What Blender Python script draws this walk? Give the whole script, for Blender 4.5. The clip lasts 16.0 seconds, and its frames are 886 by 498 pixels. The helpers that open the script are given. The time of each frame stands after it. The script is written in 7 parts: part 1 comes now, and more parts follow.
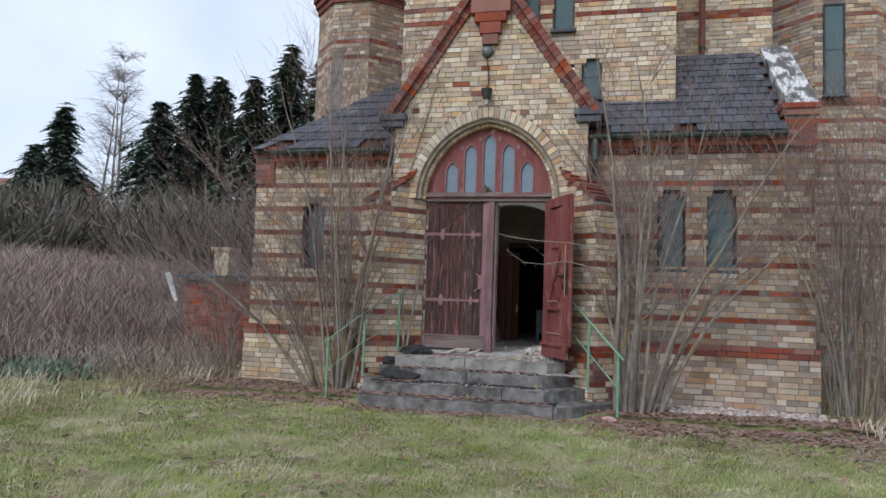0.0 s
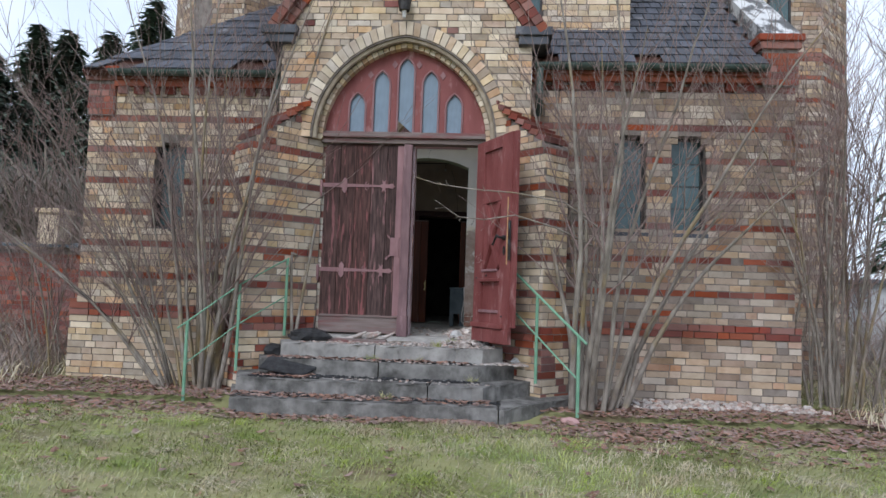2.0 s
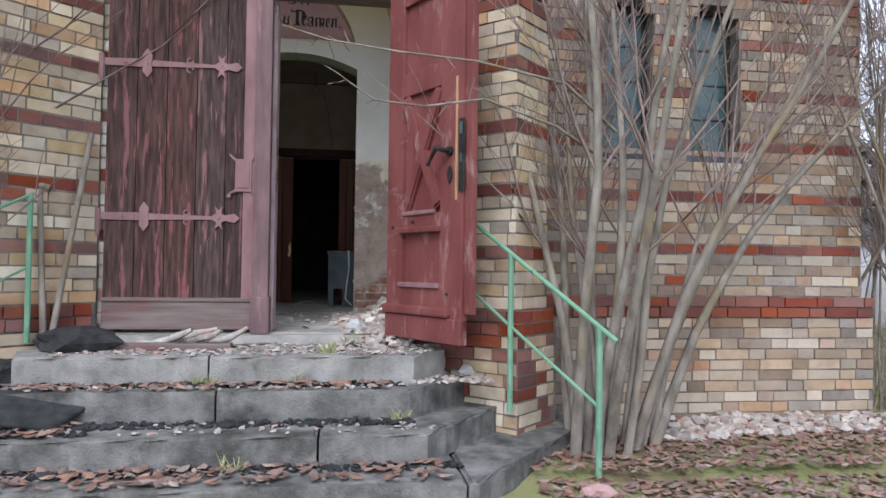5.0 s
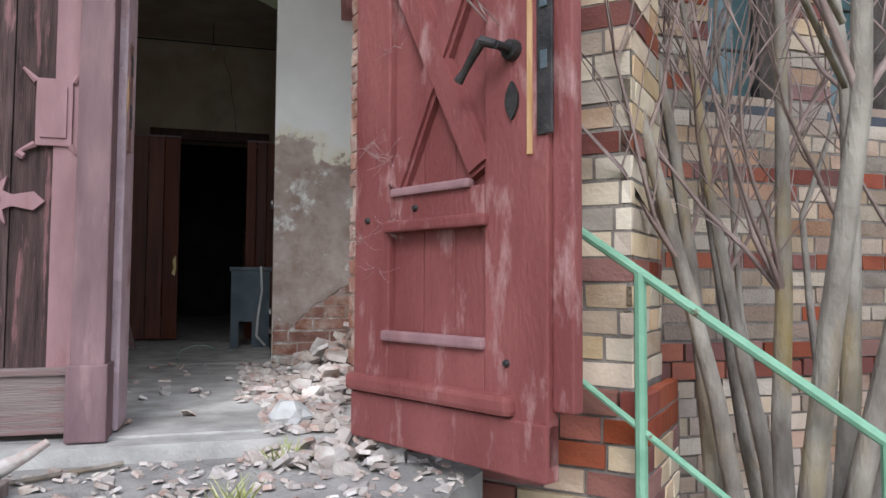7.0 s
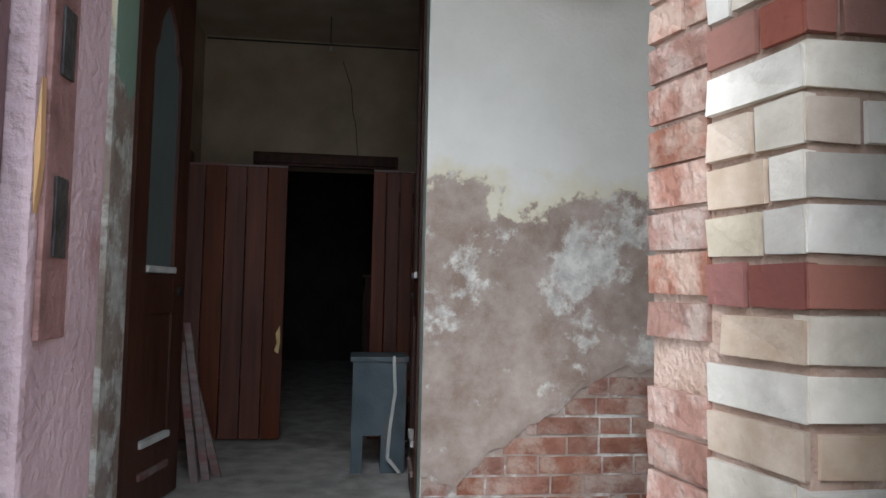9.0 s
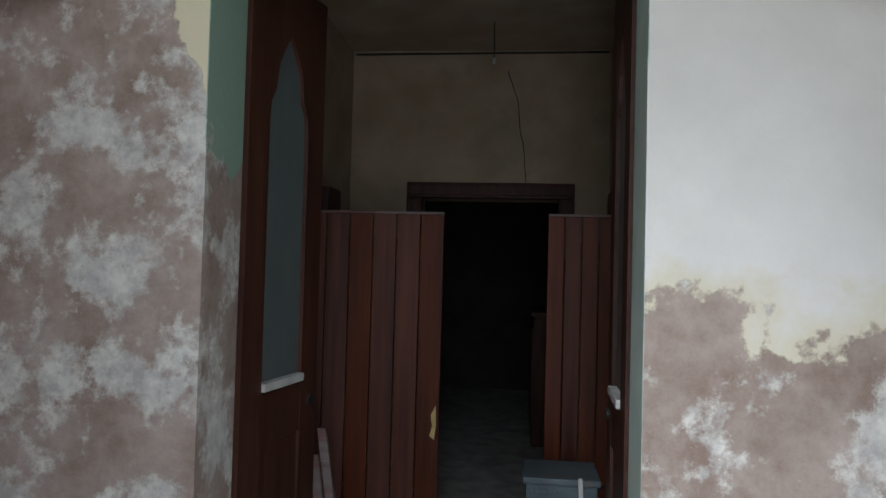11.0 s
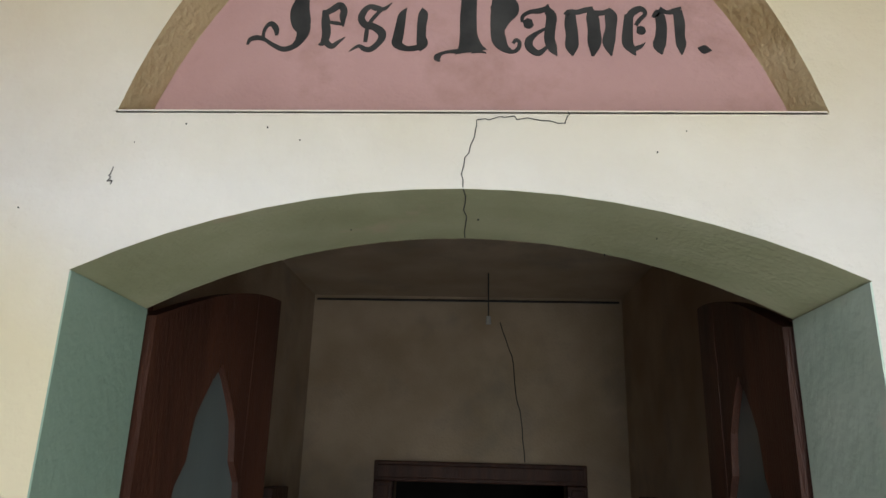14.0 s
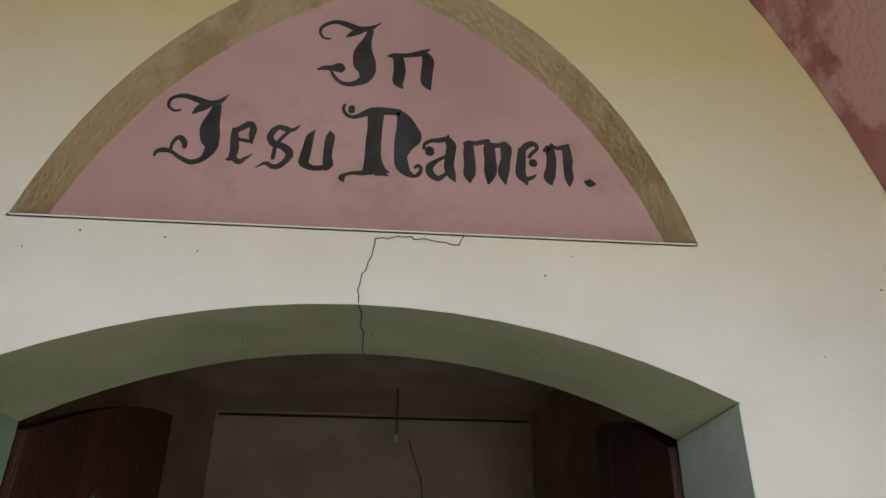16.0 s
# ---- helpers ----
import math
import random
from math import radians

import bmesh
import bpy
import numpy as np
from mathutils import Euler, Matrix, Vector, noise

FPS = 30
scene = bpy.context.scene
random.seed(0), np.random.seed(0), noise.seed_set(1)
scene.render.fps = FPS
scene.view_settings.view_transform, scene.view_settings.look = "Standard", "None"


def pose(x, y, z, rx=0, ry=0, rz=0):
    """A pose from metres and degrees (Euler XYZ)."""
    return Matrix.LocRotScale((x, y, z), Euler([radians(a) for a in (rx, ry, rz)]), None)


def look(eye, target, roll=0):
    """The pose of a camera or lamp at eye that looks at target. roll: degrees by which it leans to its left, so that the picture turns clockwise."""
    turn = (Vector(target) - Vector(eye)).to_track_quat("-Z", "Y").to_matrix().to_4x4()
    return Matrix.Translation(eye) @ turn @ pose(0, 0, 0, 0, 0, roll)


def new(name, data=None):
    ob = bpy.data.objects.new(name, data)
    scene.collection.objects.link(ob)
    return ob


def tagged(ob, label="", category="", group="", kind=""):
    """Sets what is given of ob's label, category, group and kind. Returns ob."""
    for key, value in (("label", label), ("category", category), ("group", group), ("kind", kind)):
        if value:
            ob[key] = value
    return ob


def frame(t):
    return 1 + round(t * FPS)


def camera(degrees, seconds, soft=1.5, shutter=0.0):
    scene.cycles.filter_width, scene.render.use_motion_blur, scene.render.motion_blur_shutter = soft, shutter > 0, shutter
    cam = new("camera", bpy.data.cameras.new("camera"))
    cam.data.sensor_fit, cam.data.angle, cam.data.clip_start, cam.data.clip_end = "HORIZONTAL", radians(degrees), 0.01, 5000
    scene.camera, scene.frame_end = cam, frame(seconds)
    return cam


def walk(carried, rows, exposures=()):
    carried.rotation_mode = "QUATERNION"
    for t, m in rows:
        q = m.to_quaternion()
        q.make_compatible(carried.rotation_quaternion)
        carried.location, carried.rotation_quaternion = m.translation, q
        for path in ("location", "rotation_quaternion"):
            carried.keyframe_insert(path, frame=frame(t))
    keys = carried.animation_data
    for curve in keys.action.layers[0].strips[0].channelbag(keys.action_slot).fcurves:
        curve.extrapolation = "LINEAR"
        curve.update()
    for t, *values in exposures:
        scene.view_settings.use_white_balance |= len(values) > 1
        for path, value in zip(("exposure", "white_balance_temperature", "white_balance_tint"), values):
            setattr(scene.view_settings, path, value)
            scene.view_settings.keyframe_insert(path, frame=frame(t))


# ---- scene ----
cam = camera(65.0, 16.0)
PATH = [
    (0, (2.002, -10.251, 1.363), (1.519, -8.317, 1.517), 2.1),
    (0.5, (1.783, -9.777, 1.315), (1.344, -7.831, 1.466), 2.2),
    (1, (1.527, -9.236, 1.257), (1.168, -7.275, 1.424), 2.2),
    (1.5, (1.334, -8.677, 1.202), (1.077, -6.7, 1.359), 2.1),
    (2, (1.173, -8.041, 1.15), (1.036, -6.05, 1.283), 2.0),
    (2.5, (0.968, -7.438, 1.046), (0.948, -5.441, 1.159), 2.0),
    (3, (0.84, -6.846, 0.965), (0.92, -4.85, 1.066), 1.9),
    (3.5, (0.746, -6.322, 1.07), (0.893, -4.328, 1.123), 1.1),
    (3.7, (0.714, -6.082, 1.065), (0.885, -4.09, 1.116), 1.3),
    (5.8, (0.717, -3.861, 1.109), (1.111, -1.901, 1.188), 0.7),
    (6, (0.668, -3.628, 1.104), (1.09, -1.675, 1.192), 0.9),
    (6.2, (0.718, -3.388, 1.101), (1.116, -1.43, 1.193), 0.4),
    (6.5, (0.649, -3.056, 1.15), (1.123, -1.116, 1.247), 0.7),
    (7, (0.642, -2.446, 1.154), (1.188, -0.525, 1.257), 0.3),
    (7.5, (0.56, -1.864, 1.209), (1.131, 0.049, 1.327), 0.1),
    (8, (0.563, -1.277, 1.323), (1.092, 0.649, 1.429), 0.4),
    (8.5, (0.578, -0.861, 1.485), (1.001, 1.091, 1.601), 1.1),
    (9, (0.552, -0.622, 1.657), (0.793, 1.36, 1.773), 1.2),
    (9.5, (0.568, -0.452, 1.751), (0.65, 1.543, 1.855), 1.4),
    (9.7, (0.583, -0.368, 1.786), (0.605, 1.629, 1.882), 1.5),
    (11.8, (0.435, 0.624, 2.326), (0.178, 2.606, 2.376), 1.4),
    (12, (0.427, 0.704, 2.355), (0.173, 2.687, 2.424), 1.4),
    (12.5, (0.354, 0.886, 2.43), (0.12, 2.867, 2.578), 1.4),
    (13, (0.263, 1.027, 2.539), (0.061, 2.999, 2.804), 1.3),
    (13.5, (0.233, 1.093, 2.678), (0.083, 3.042, 3.104), 1.6),
    (14, (0.245, 1.086, 2.767), (0.144, 2.998, 3.344), 1.6),
    (14.5, (0.236, 1.056, 2.849), (0.182, 2.922, 3.568), 1.4),
    (15, (0.232, 1.027, 2.903), (0.216, 2.846, 3.736), 1.2),
    (15.5, (0.238, 1.028, 2.889), (0.266, 2.82, 3.776), 1.1),
    (16, (0.283, 1.062, 2.762), (0.404, 2.85, 3.649), 0.8),
]
EXPOSURES = [(0, 0.22, 6020, 11), (3.7, 0.66, 5800, 11), (6.0, 0.90, 5950, 11), (7.0, 1.07, 5950, 11), (8.5, 1.6, 5900, 9), (9.7, 1.75, 5800, 8), (12.0, 2.25, 5800, 8), (12.5, 2.65, 5880, 8), (13.0, 3.15, 5900, 8), (13.5, 3.1, 6050, 8), (14.5, 2.25, 6300, 9), (16.0, 2.15, 6350, 9)]
walk(cam, [(t, look(eye, target, roll)) for t, eye, target, roll in PATH], EXPOSURES)

# ---- light ----
world = bpy.data.worlds.new("sky")
scene.world = world
world.use_nodes = True
wn, wl = world.node_tree.nodes, world.node_tree.links
wn.clear()
w_out = wn.new("ShaderNodeOutputWorld")
w_bg = wn.new("ShaderNodeBackground")
w_sky = wn.new("ShaderNodeTexSky")
w_sky.sky_type = "NISHITA"
w_sky.sun_disc = False
w_sky.sun_elevation, w_sky.sun_rotation = radians(38), radians(200)
w_co = wn.new("ShaderNodeTexCoord")
w_noise = wn.new("ShaderNodeTexNoise")
w_noise.inputs["Scale"].default_value = 2.2
w_noise.inputs["Detail"].default_value = 6
w_ramp = wn.new("ShaderNodeValToRGB")
w_ramp.color_ramp.elements[0].color = (6.6, 7.4, 8.6, 1)
w_ramp.color_ramp.elements[1].color = (9.4, 9.8, 10.4, 1)
w_ramp.color_ramp.elements[0].position, w_ramp.color_ramp.elements[1].position = 0.35, 0.62
w_mix = wn.new("ShaderNodeMixRGB")
w_mix.inputs["Fac"].default_value = 0.85
w_bg.inputs["Strength"].default_value = 0.1
wl.new(w_co.outputs["Generated"], w_noise.inputs["Vector"])
wl.new(w_noise.outputs["Fac"], w_ramp.inputs["Fac"])
wl.new(w_sky.outputs["Color"], w_mix.inputs["Color1"])
wl.new(w_ramp.outputs["Color"], w_mix.inputs["Color2"])
wl.new(w_mix.outputs["Color"], w_bg.inputs["Color"])
wl.new(w_bg.outputs["Background"], w_out.inputs["Surface"])
sun = new("sun", bpy.data.lights.new("sun", "SUN"))
sun.data.energy, sun.data.angle, sun.data.color = 1.3, radians(25), (1, 0.96, 0.92)
sun.matrix_world = look((-6, -16, 14), (0, 0, 0))


def opening_light(name, at, aim, sx, sz, watts):
    """Daylight that falls in through an opening."""
    la = new(name, bpy.data.lights.new(name, "AREA"))
    la.data.shape, la.data.size, la.data.size_y, la.data.energy, la.data.color = "RECTANGLE", sx, sz, watts, (0.97, 0.985, 1.0)
    la.matrix_world = look(at, aim)


opening_light("door_daylight", (0.64, 0.30, 1.80), (0.50, 2.1, 1.9), 0.70, 2.1, 3.7)
opening_light("fanlight_daylight", (0.12, 0.14, 3.45), (0.15, 2.1, 3.3), 1.5, 0.7, 3.4)

# ---- materials ----
def material(name, c1, c2, scale=8.0, rough=0.85, bump=0.2, detail=8.0, c3=None, c3_scale=1.2, c3_lo=0.5, c3_hi=0.62,
             metal=0.0, vary=0.0, island=False, palette=None, stretch=(1, 1, 1), spec=0.3, fine=80.0):
    """Two-scale noise colour with optional worn patches (c3), a random shift per piece, and fine relief."""
    m = bpy.data.materials.new(name)
    m.use_nodes = True
    n, l = m.node_tree.nodes, m.node_tree.links
    b = n["Principled BSDF"]
    co = n.new("ShaderNodeTexCoord")
    ge = n.new("ShaderNodeNewGeometry")
    mp = n.new("ShaderNodeMapping")
    mp.inputs["Scale"].default_value = stretch
    l.new(ge.outputs["Position"], mp.inputs["Vector"])
    n1 = n.new("ShaderNodeTexNoise")
    n1.inputs["Scale"].default_value, n1.inputs["Detail"].default_value = scale, detail
    l.new(mp.outputs["Vector"], n1.inputs["Vector"])
    r1 = n.new("ShaderNodeValToRGB")
    r1.color_ramp.elements[0].color, r1.color_ramp.elements[1].color = (*c1, 1), (*c2, 1)
    r1.color_ramp.elements[0].position, r1.color_ramp.elements[1].position = 0.32, 0.68
    l.new(n1.outputs["Fac"], r1.inputs["Fac"])
    col = r1.outputs["Color"]
    if c3:
        n2 = n.new("ShaderNodeTexNoise")
        n2.inputs["Scale"].default_value, n2.inputs["Detail"].default_value = c3_scale, 9
        n2.inputs["Roughness"].default_value = 0.65
        l.new(mp.outputs["Vector"], n2.inputs["Vector"])
        r2 = n.new("ShaderNodeMapRange")
        r2.inputs["From Min"].default_value, r2.inputs["From Max"].default_value = c3_lo, c3_hi
        l.new(n2.outputs["Fac"], r2.inputs["Value"])
        mx = n.new("ShaderNodeMixRGB")
        mx.inputs["Color2"].default_value = (*c3, 1)
        l.new(r2.outputs["Result"], mx.inputs["Fac"])
        l.new(col, mx.inputs["Color1"])
        col = mx.outputs["Color"]
    if vary:
        if island:
            rnd = ge.outputs["Random Per Island"]
        else:
            rnd = n.new("ShaderNodeObjectInfo").outputs["Random"]
        if palette:
            pr = n.new("ShaderNodeValToRGB")
            pr.color_ramp.interpolation = "CONSTANT"
            while len(pr.color_ramp.elements) < len(palette):
                pr.color_ramp.elements.new(1.0)
            for i, pc in enumerate(palette):
                pr.color_ramp.elements[i].position, pr.color_ramp.elements[i].color = i / len(palette), (*pc, 1)
            wp = n.new("ShaderNodeTexWhiteNoise")
            wp.noise_dimensions = "1D"
            ad = n.new("ShaderNodeMath")
            ad.inputs[1].default_value = 3.7
            l.new(rnd, ad.inputs[0])
            l.new(ad.outputs["Value"], wp.inputs["W"])
            l.new(wp.outputs["Value"], pr.inputs["Fac"])
            pm = n.new("ShaderNodeMixRGB")
            pm.inputs["Fac"].default_value = 0.62
            l.new(col, pm.inputs["Color1"])
            l.new(pr.outputs["Color"], pm.inputs["Color2"])
            col = pm.outputs["Color"]
        hsv = n.new("ShaderNodeHueSaturation")
        mr = n.new("ShaderNodeMapRange")
        mr.inputs["To Min"].default_value, mr.inputs["To Max"].default_value = 1 - vary, 1 + vary
        l.new(rnd, mr.inputs["Value"])
        l.new(mr.outputs["Result"], hsv.inputs["Value"])
        wn2 = n.new("ShaderNodeTexWhiteNoise")
        wn2.noise_dimensions = "1D"
        l.new(rnd, wn2.inputs["W"])
        ms = n.new("ShaderNodeMapRange")
        ms.inputs["To Min"].default_value, ms.inputs["To Max"].default_value = 1 - vary * 1.2, 1 + vary * 0.9
        l.new(wn2.outputs["Value"], ms.inputs["Value"])
        l.new(ms.outputs["Result"], hsv.inputs["Saturation"])
        l.new(col, hsv.inputs["Color"])
        col = hsv.outputs["Color"]
    l.new(col, b.inputs["Base Color"])
    b.inputs["Roughness"].default_value, b.inputs["Metallic"].default_value = rough, metal
    b.inputs["Specular IOR Level"].default_value = spec
    if bump:
        n3 = n.new("ShaderNodeTexNoise")
        n3.inputs["Scale"].default_value, n3.inputs["Detail"].default_value = fine, 6
        l.new(mp.outputs["Vector"], n3.inputs["Vector"])
        bp = n.new("ShaderNodeBump")
        bp.inputs["Strength"].default_value, bp.inputs["Distance"].default_value = bump, 0.01
        l.new(n3.outputs["Fac"], bp.inputs["Height"])
        l.new(bp.outputs["Normal"], b.inputs["Normal"])
    return m


def glass_material(name, colour, rough=0.08):
    m = bpy.data.materials.new(name)
    m.use_nodes = True
    n, l = m.node_tree.nodes, m.node_tree.links
    b = n["Principled BSDF"]
    ns = n.new("ShaderNodeTexNoise")
    ns.inputs["Scale"].default_value, ns.inputs["Detail"].default_value = 5, 6
    rp = n.new("ShaderNodeValToRGB")
    rp.color_ramp.elements[0].color = (*colour, 1)
    rp.color_ramp.elements[1].color = (*[c * 1.7 for c in colour], 1)
    l.new(ns.outputs["Fac"], rp.inputs["Fac"])
    l.new(rp.outputs["Color"], b.inputs["Base Color"])
    b.inputs["Roughness"].default_value = rough
    b.inputs["Specular IOR Level"].default_value = 0.6
    return m


YEL = dict(c1=(0.36, 0.27, 0.19), c2=(0.64, 0.55, 0.45), scale=9, rough=0.92, bump=0.35, c3=(0.17, 0.13, 0.11), c3_scale=3.2, c3_lo=0.54, c3_hi=0.72, vary=0.22,
           palette=[(0.581, 0.463, 0.318), (0.653, 0.542, 0.378), (0.469, 0.315, 0.181), (0.592, 0.463, 0.292), (0.367, 0.276, 0.198), (0.592, 0.453, 0.318), (0.694, 0.601, 0.447), (0.551, 0.325, 0.172), (0.571, 0.424, 0.241), (0.388, 0.325, 0.249)])
REDB = dict(c1=(0.17, 0.055, 0.042), c2=(0.30, 0.105, 0.075), scale=8, rough=0.92, bump=0.35, c3=(0.11, 0.06, 0.058), c3_scale=3, c3_lo=0.52, c3_hi=0.68, vary=0.25,
            palette=[(0.24, 0.075, 0.05), (0.19, 0.07, 0.06), (0.30, 0.11, 0.07), (0.16, 0.065, 0.06), (0.30, 0.105, 0.065)])
M_yel_i, M_yel_p = material("yellow_brick_wall", island=True, **YEL), material("yellow_brick", **YEL)
M_red_i, M_red_p = material("red_brick_wall", island=True, **REDB), material("red_brick", **REDB)
M_mortar = material("mortar", (0.14, 0.12, 0.106), (0.27, 0.235, 0.207), 9, 0.95, 0.6)
M_rough = material("rough_red_brick", (0.27, 0.115, 0.08), (0.38, 0.20, 0.15), 7, 0.95, 0.5, c3=(0.50, 0.38, 0.31), c3_scale=4, c3_lo=0.5, c3_hi=0.6, vary=0.2, island=True)
DULL = dict(YEL, c1=(0.25, 0.19, 0.15), c2=(0.50, 0.42, 0.35), c3=(0.11, 0.085, 0.075), c3_scale=4.5, c3_lo=0.50, c3_hi=0.66, bump=0.6, vary=0.28,
            palette=[(0.469, 0.364, 0.258), (0.510, 0.414, 0.301), (0.367, 0.236, 0.155), (0.459, 0.345, 0.232), (0.255, 0.187, 0.142), (0.449, 0.335, 0.241), (0.561, 0.473, 0.361), (0.408, 0.227, 0.138), (0.439, 0.305, 0.189), (0.275, 0.227, 0.181)])
M_dull_i, M_dull_p = material("sooty_yellow_brick_wall", island=True, **DULL), material("sooty_yellow_brick", **DULL)
M_rough_p = material("rough_red_brick_piece", (0.19, 0.085, 0.058), (0.30, 0.155, 0.115), 14, 0.95, 0.9, c3=(0.36, 0.26, 0.21), c3_scale=9, c3_lo=0.46, c3_hi=0.6, vary=0.15, fine=45)
WHITE = dict(YEL, c1=(0.36, 0.31, 0.25), c2=(0.68, 0.63, 0.56), scale=16, c3=(0.20, 0.165, 0.13), c3_scale=7, c3_lo=0.54, c3_hi=0.70, bump=0.3,
             palette=[(0.64, 0.58, 0.49), (0.70, 0.66, 0.59), (0.58, 0.50, 0.38), (0.50, 0.37, 0.27), (0.68, 0.63, 0.54)])
M_white_p = material("whitened_yellow_brick", **WHITE)
M_crumb = material("crumbling_lime_mortar", (0.30, 0.20, 0.15), (0.44, 0.33, 0.27), 14, 0.95, 0.8)
M_concrete = material("step_concrete", (0.12, 0.115, 0.107), (0.27, 0.26, 0.245), 7, 0.92, 0.8, c3=(0.05, 0.048, 0.043), c3_scale=3.2, c3_lo=0.46, c3_hi=0.66)
M_slab = material("floor_screed", (0.29, 0.28, 0.26), (0.47, 0.45, 0.42), 8, 0.9, 0.5, c3=(0.2, 0.19, 0.17), c3_scale=2.2, c3_lo=0.52, c3_hi=0.7)
M_landing = material("dusty_landing_concrete", (0.20, 0.19, 0.178), (0.40, 0.385, 0.36), 7, 0.92, 0.8, c3=(0.10, 0.095, 0.088), c3_scale=3.5, c3_lo=0.52, c3_hi=0.7)
M_slate = material("slate_roofing", (0.045, 0.05, 0.062), (0.10, 0.105, 0.125), 3, 0.62, 0.4, c3=(0.20, 0.20, 0.21), c3_scale=2.5, c3_lo=0.58, c3_hi=0.72, vary=0.2)
M_reddoor = material("red_door_paint", (0.165, 0.045, 0.042), (0.25, 0.082, 0.076), 5, 0.62, 0.45, c3=(0.36, 0.20, 0.19), c3_scale=9, c3_lo=0.56, c3_hi=0.68, stretch=(1, 1, 0.35))
M_pink = material("faded_pink_paint", (0.21, 0.115, 0.12), (0.31, 0.18, 0.185), 8, 0.75, 0.35, c3=(0.20, 0.09, 0.085), c3_scale=7, c3_lo=0.58, c3_hi=0.7, stretch=(1, 1, 0.4))
# Pink stile paint made lighter, carrying outside light in its colour.
M_lavender = material("daylit_lavender_paint", (0.40, 0.295, 0.315), (0.52, 0.40, 0.42), 9, 0.8, 0.9, c3=(0.33, 0.20, 0.20), c3_scale=6, c3_lo=0.58, c3_hi=0.7, fine=60)
M_rust = material("rusty_pink_plate", (0.16, 0.085, 0.075), (0.30, 0.17, 0.16), 18, 0.7, 0.6, metal=0.2)
M_fresh = material("fresh_splintered_wood", (0.42, 0.24, 0.10), (0.55, 0.36, 0.19), 20, 0.8, 0.3, stretch=(3, 3, 0.3))
M_boards = material("weathered_door_boards", (0.034, 0.020, 0.018), (0.115, 0.066, 0.060), 14, 0.88, 0.9, c3=(0.22, 0.10, 0.10), c3_scale=6, c3_lo=0.555, c3_hi=0.60, stretch=(3, 3, 0.3), vary=0.18)
M_stile = material("purple_grey_door_paint", (0.135, 0.082, 0.088), (0.22, 0.135, 0.14), 9, 0.75, 0.4, c3=(0.27, 0.17, 0.175), c3_scale=5, c3_lo=0.55, c3_hi=0.65, stretch=(2, 2, 0.4))
M_oldwood = material("bare_grey_wood", (0.15, 0.115, 0.105), (0.25, 0.20, 0.185), 9, 0.85, 0.6, c3=(0.2, 0.09, 0.085), c3_scale=4, stretch=(0.25, 3, 3))
M_brown = material("brown_varnished_wood", (0.060, 0.015, 0.006), (0.145, 0.036, 0.013), 6, 0.5, 0.3, stretch=(3, 3, 0.2), vary=0.15)
M_darkwood = material("dark_stained_wood", (0.036, 0.014, 0.009), (0.082, 0.031, 0.018), 6, 0.45, 0.4, c3=(0.14, 0.09, 0.07), c3_scale=9, c3_lo=0.66, c3_hi=0.74, stretch=(3, 3, 0.3))
M_ochre = material("ochre_arch_paint", (0.41, 0.33, 0.185), (0.52, 0.43, 0.265), 5, 0.92, 0.6, c3=(0.36, 0.275, 0.14), c3_scale=5)
M_tymp = material("dusty_rose_wall_paint", (0.40, 0.24, 0.225), (0.50, 0.315, 0.30), 3, 0.93, 0.35, c3=(0.33, 0.19, 0.165), c3_scale=3, c3_lo=0.52, c3_hi=0.7)
M_rib = material("red_brown_arch_paint", (0.23, 0.08, 0.07), (0.40, 0.19, 0.18), 4, 0.9, 0.4, c3=(0.47, 0.27, 0.26), c3_scale=3, c3_lo=0.5, c3_hi=0.56)
M_letter = material("black_lettering_paint", (0.022, 0.022, 0.022), (0.05, 0.05, 0.048), 14, 0.9, 0.1)
M_green = material("green_jamb_paint", (0.17, 0.26, 0.19), (0.26, 0.36, 0.285), 4, 0.85, 0.4, c3=(0.36, 0.37, 0.29), c3_scale=3, c3_lo=0.58, c3_hi=0.62)
M_mint = material("pale_mint_jamb_paint", (0.48, 0.61, 0.545), (0.61, 0.725, 0.66), 5, 0.8, 0.22, c3=(0.62, 0.64, 0.60), c3_scale=4, c3_lo=0.55, c3_hi=0.66, fine=40)
M_soffit = material("olive_arch_soffit_paint", (0.31, 0.325, 0.195), (0.44, 0.45, 0.295), 4, 0.9, 0.3, c3=(0.42, 0.37, 0.25), c3_scale=2.4, c3_lo=0.56, c3_hi=0.62)
# Cream set darker: the lobby's dimness is in the base colour.
M_roomwall = material("shade_dimmed_cream_plaster", (0.37, 0.285, 0.195), (0.48, 0.385, 0.285), 3, 0.95, 0.3, c3=(0.3, 0.26, 0.21), c3_scale=2, c3_lo=0.55, c3_hi=0.75)
M_rail = material("green_rail_paint", (0.14, 0.29, 0.19), (0.21, 0.38, 0.26), 12, 0.6, 0.2, c3=(0.12, 0.08, 0.05), c3_scale=14, c3_lo=0.64, c3_hi=0.7)
M_iron = material("dark_iron", (0.03, 0.03, 0.03), (0.075, 0.07, 0.068), 20, 0.5, 0.3, metal=0.6)
M_gutter = material("green_zinc_gutter", (0.05, 0.075, 0.065), (0.11, 0.145, 0.13), 6, 0.55, 0.2, metal=0.4)
M_pipe = material("red_brown_downpipe", (0.13, 0.045, 0.038), (0.2, 0.075, 0.062), 6, 0.6, 0.2)
M_bark = material("grey_bark", (0.15, 0.125, 0.105), (0.33, 0.295, 0.25), 14, 0.9, 0.7, c3=(0.27, 0.195, 0.075), c3_scale=2.2, c3_lo=0.53, c3_hi=0.70, stretch=(1, 1, 0.4))
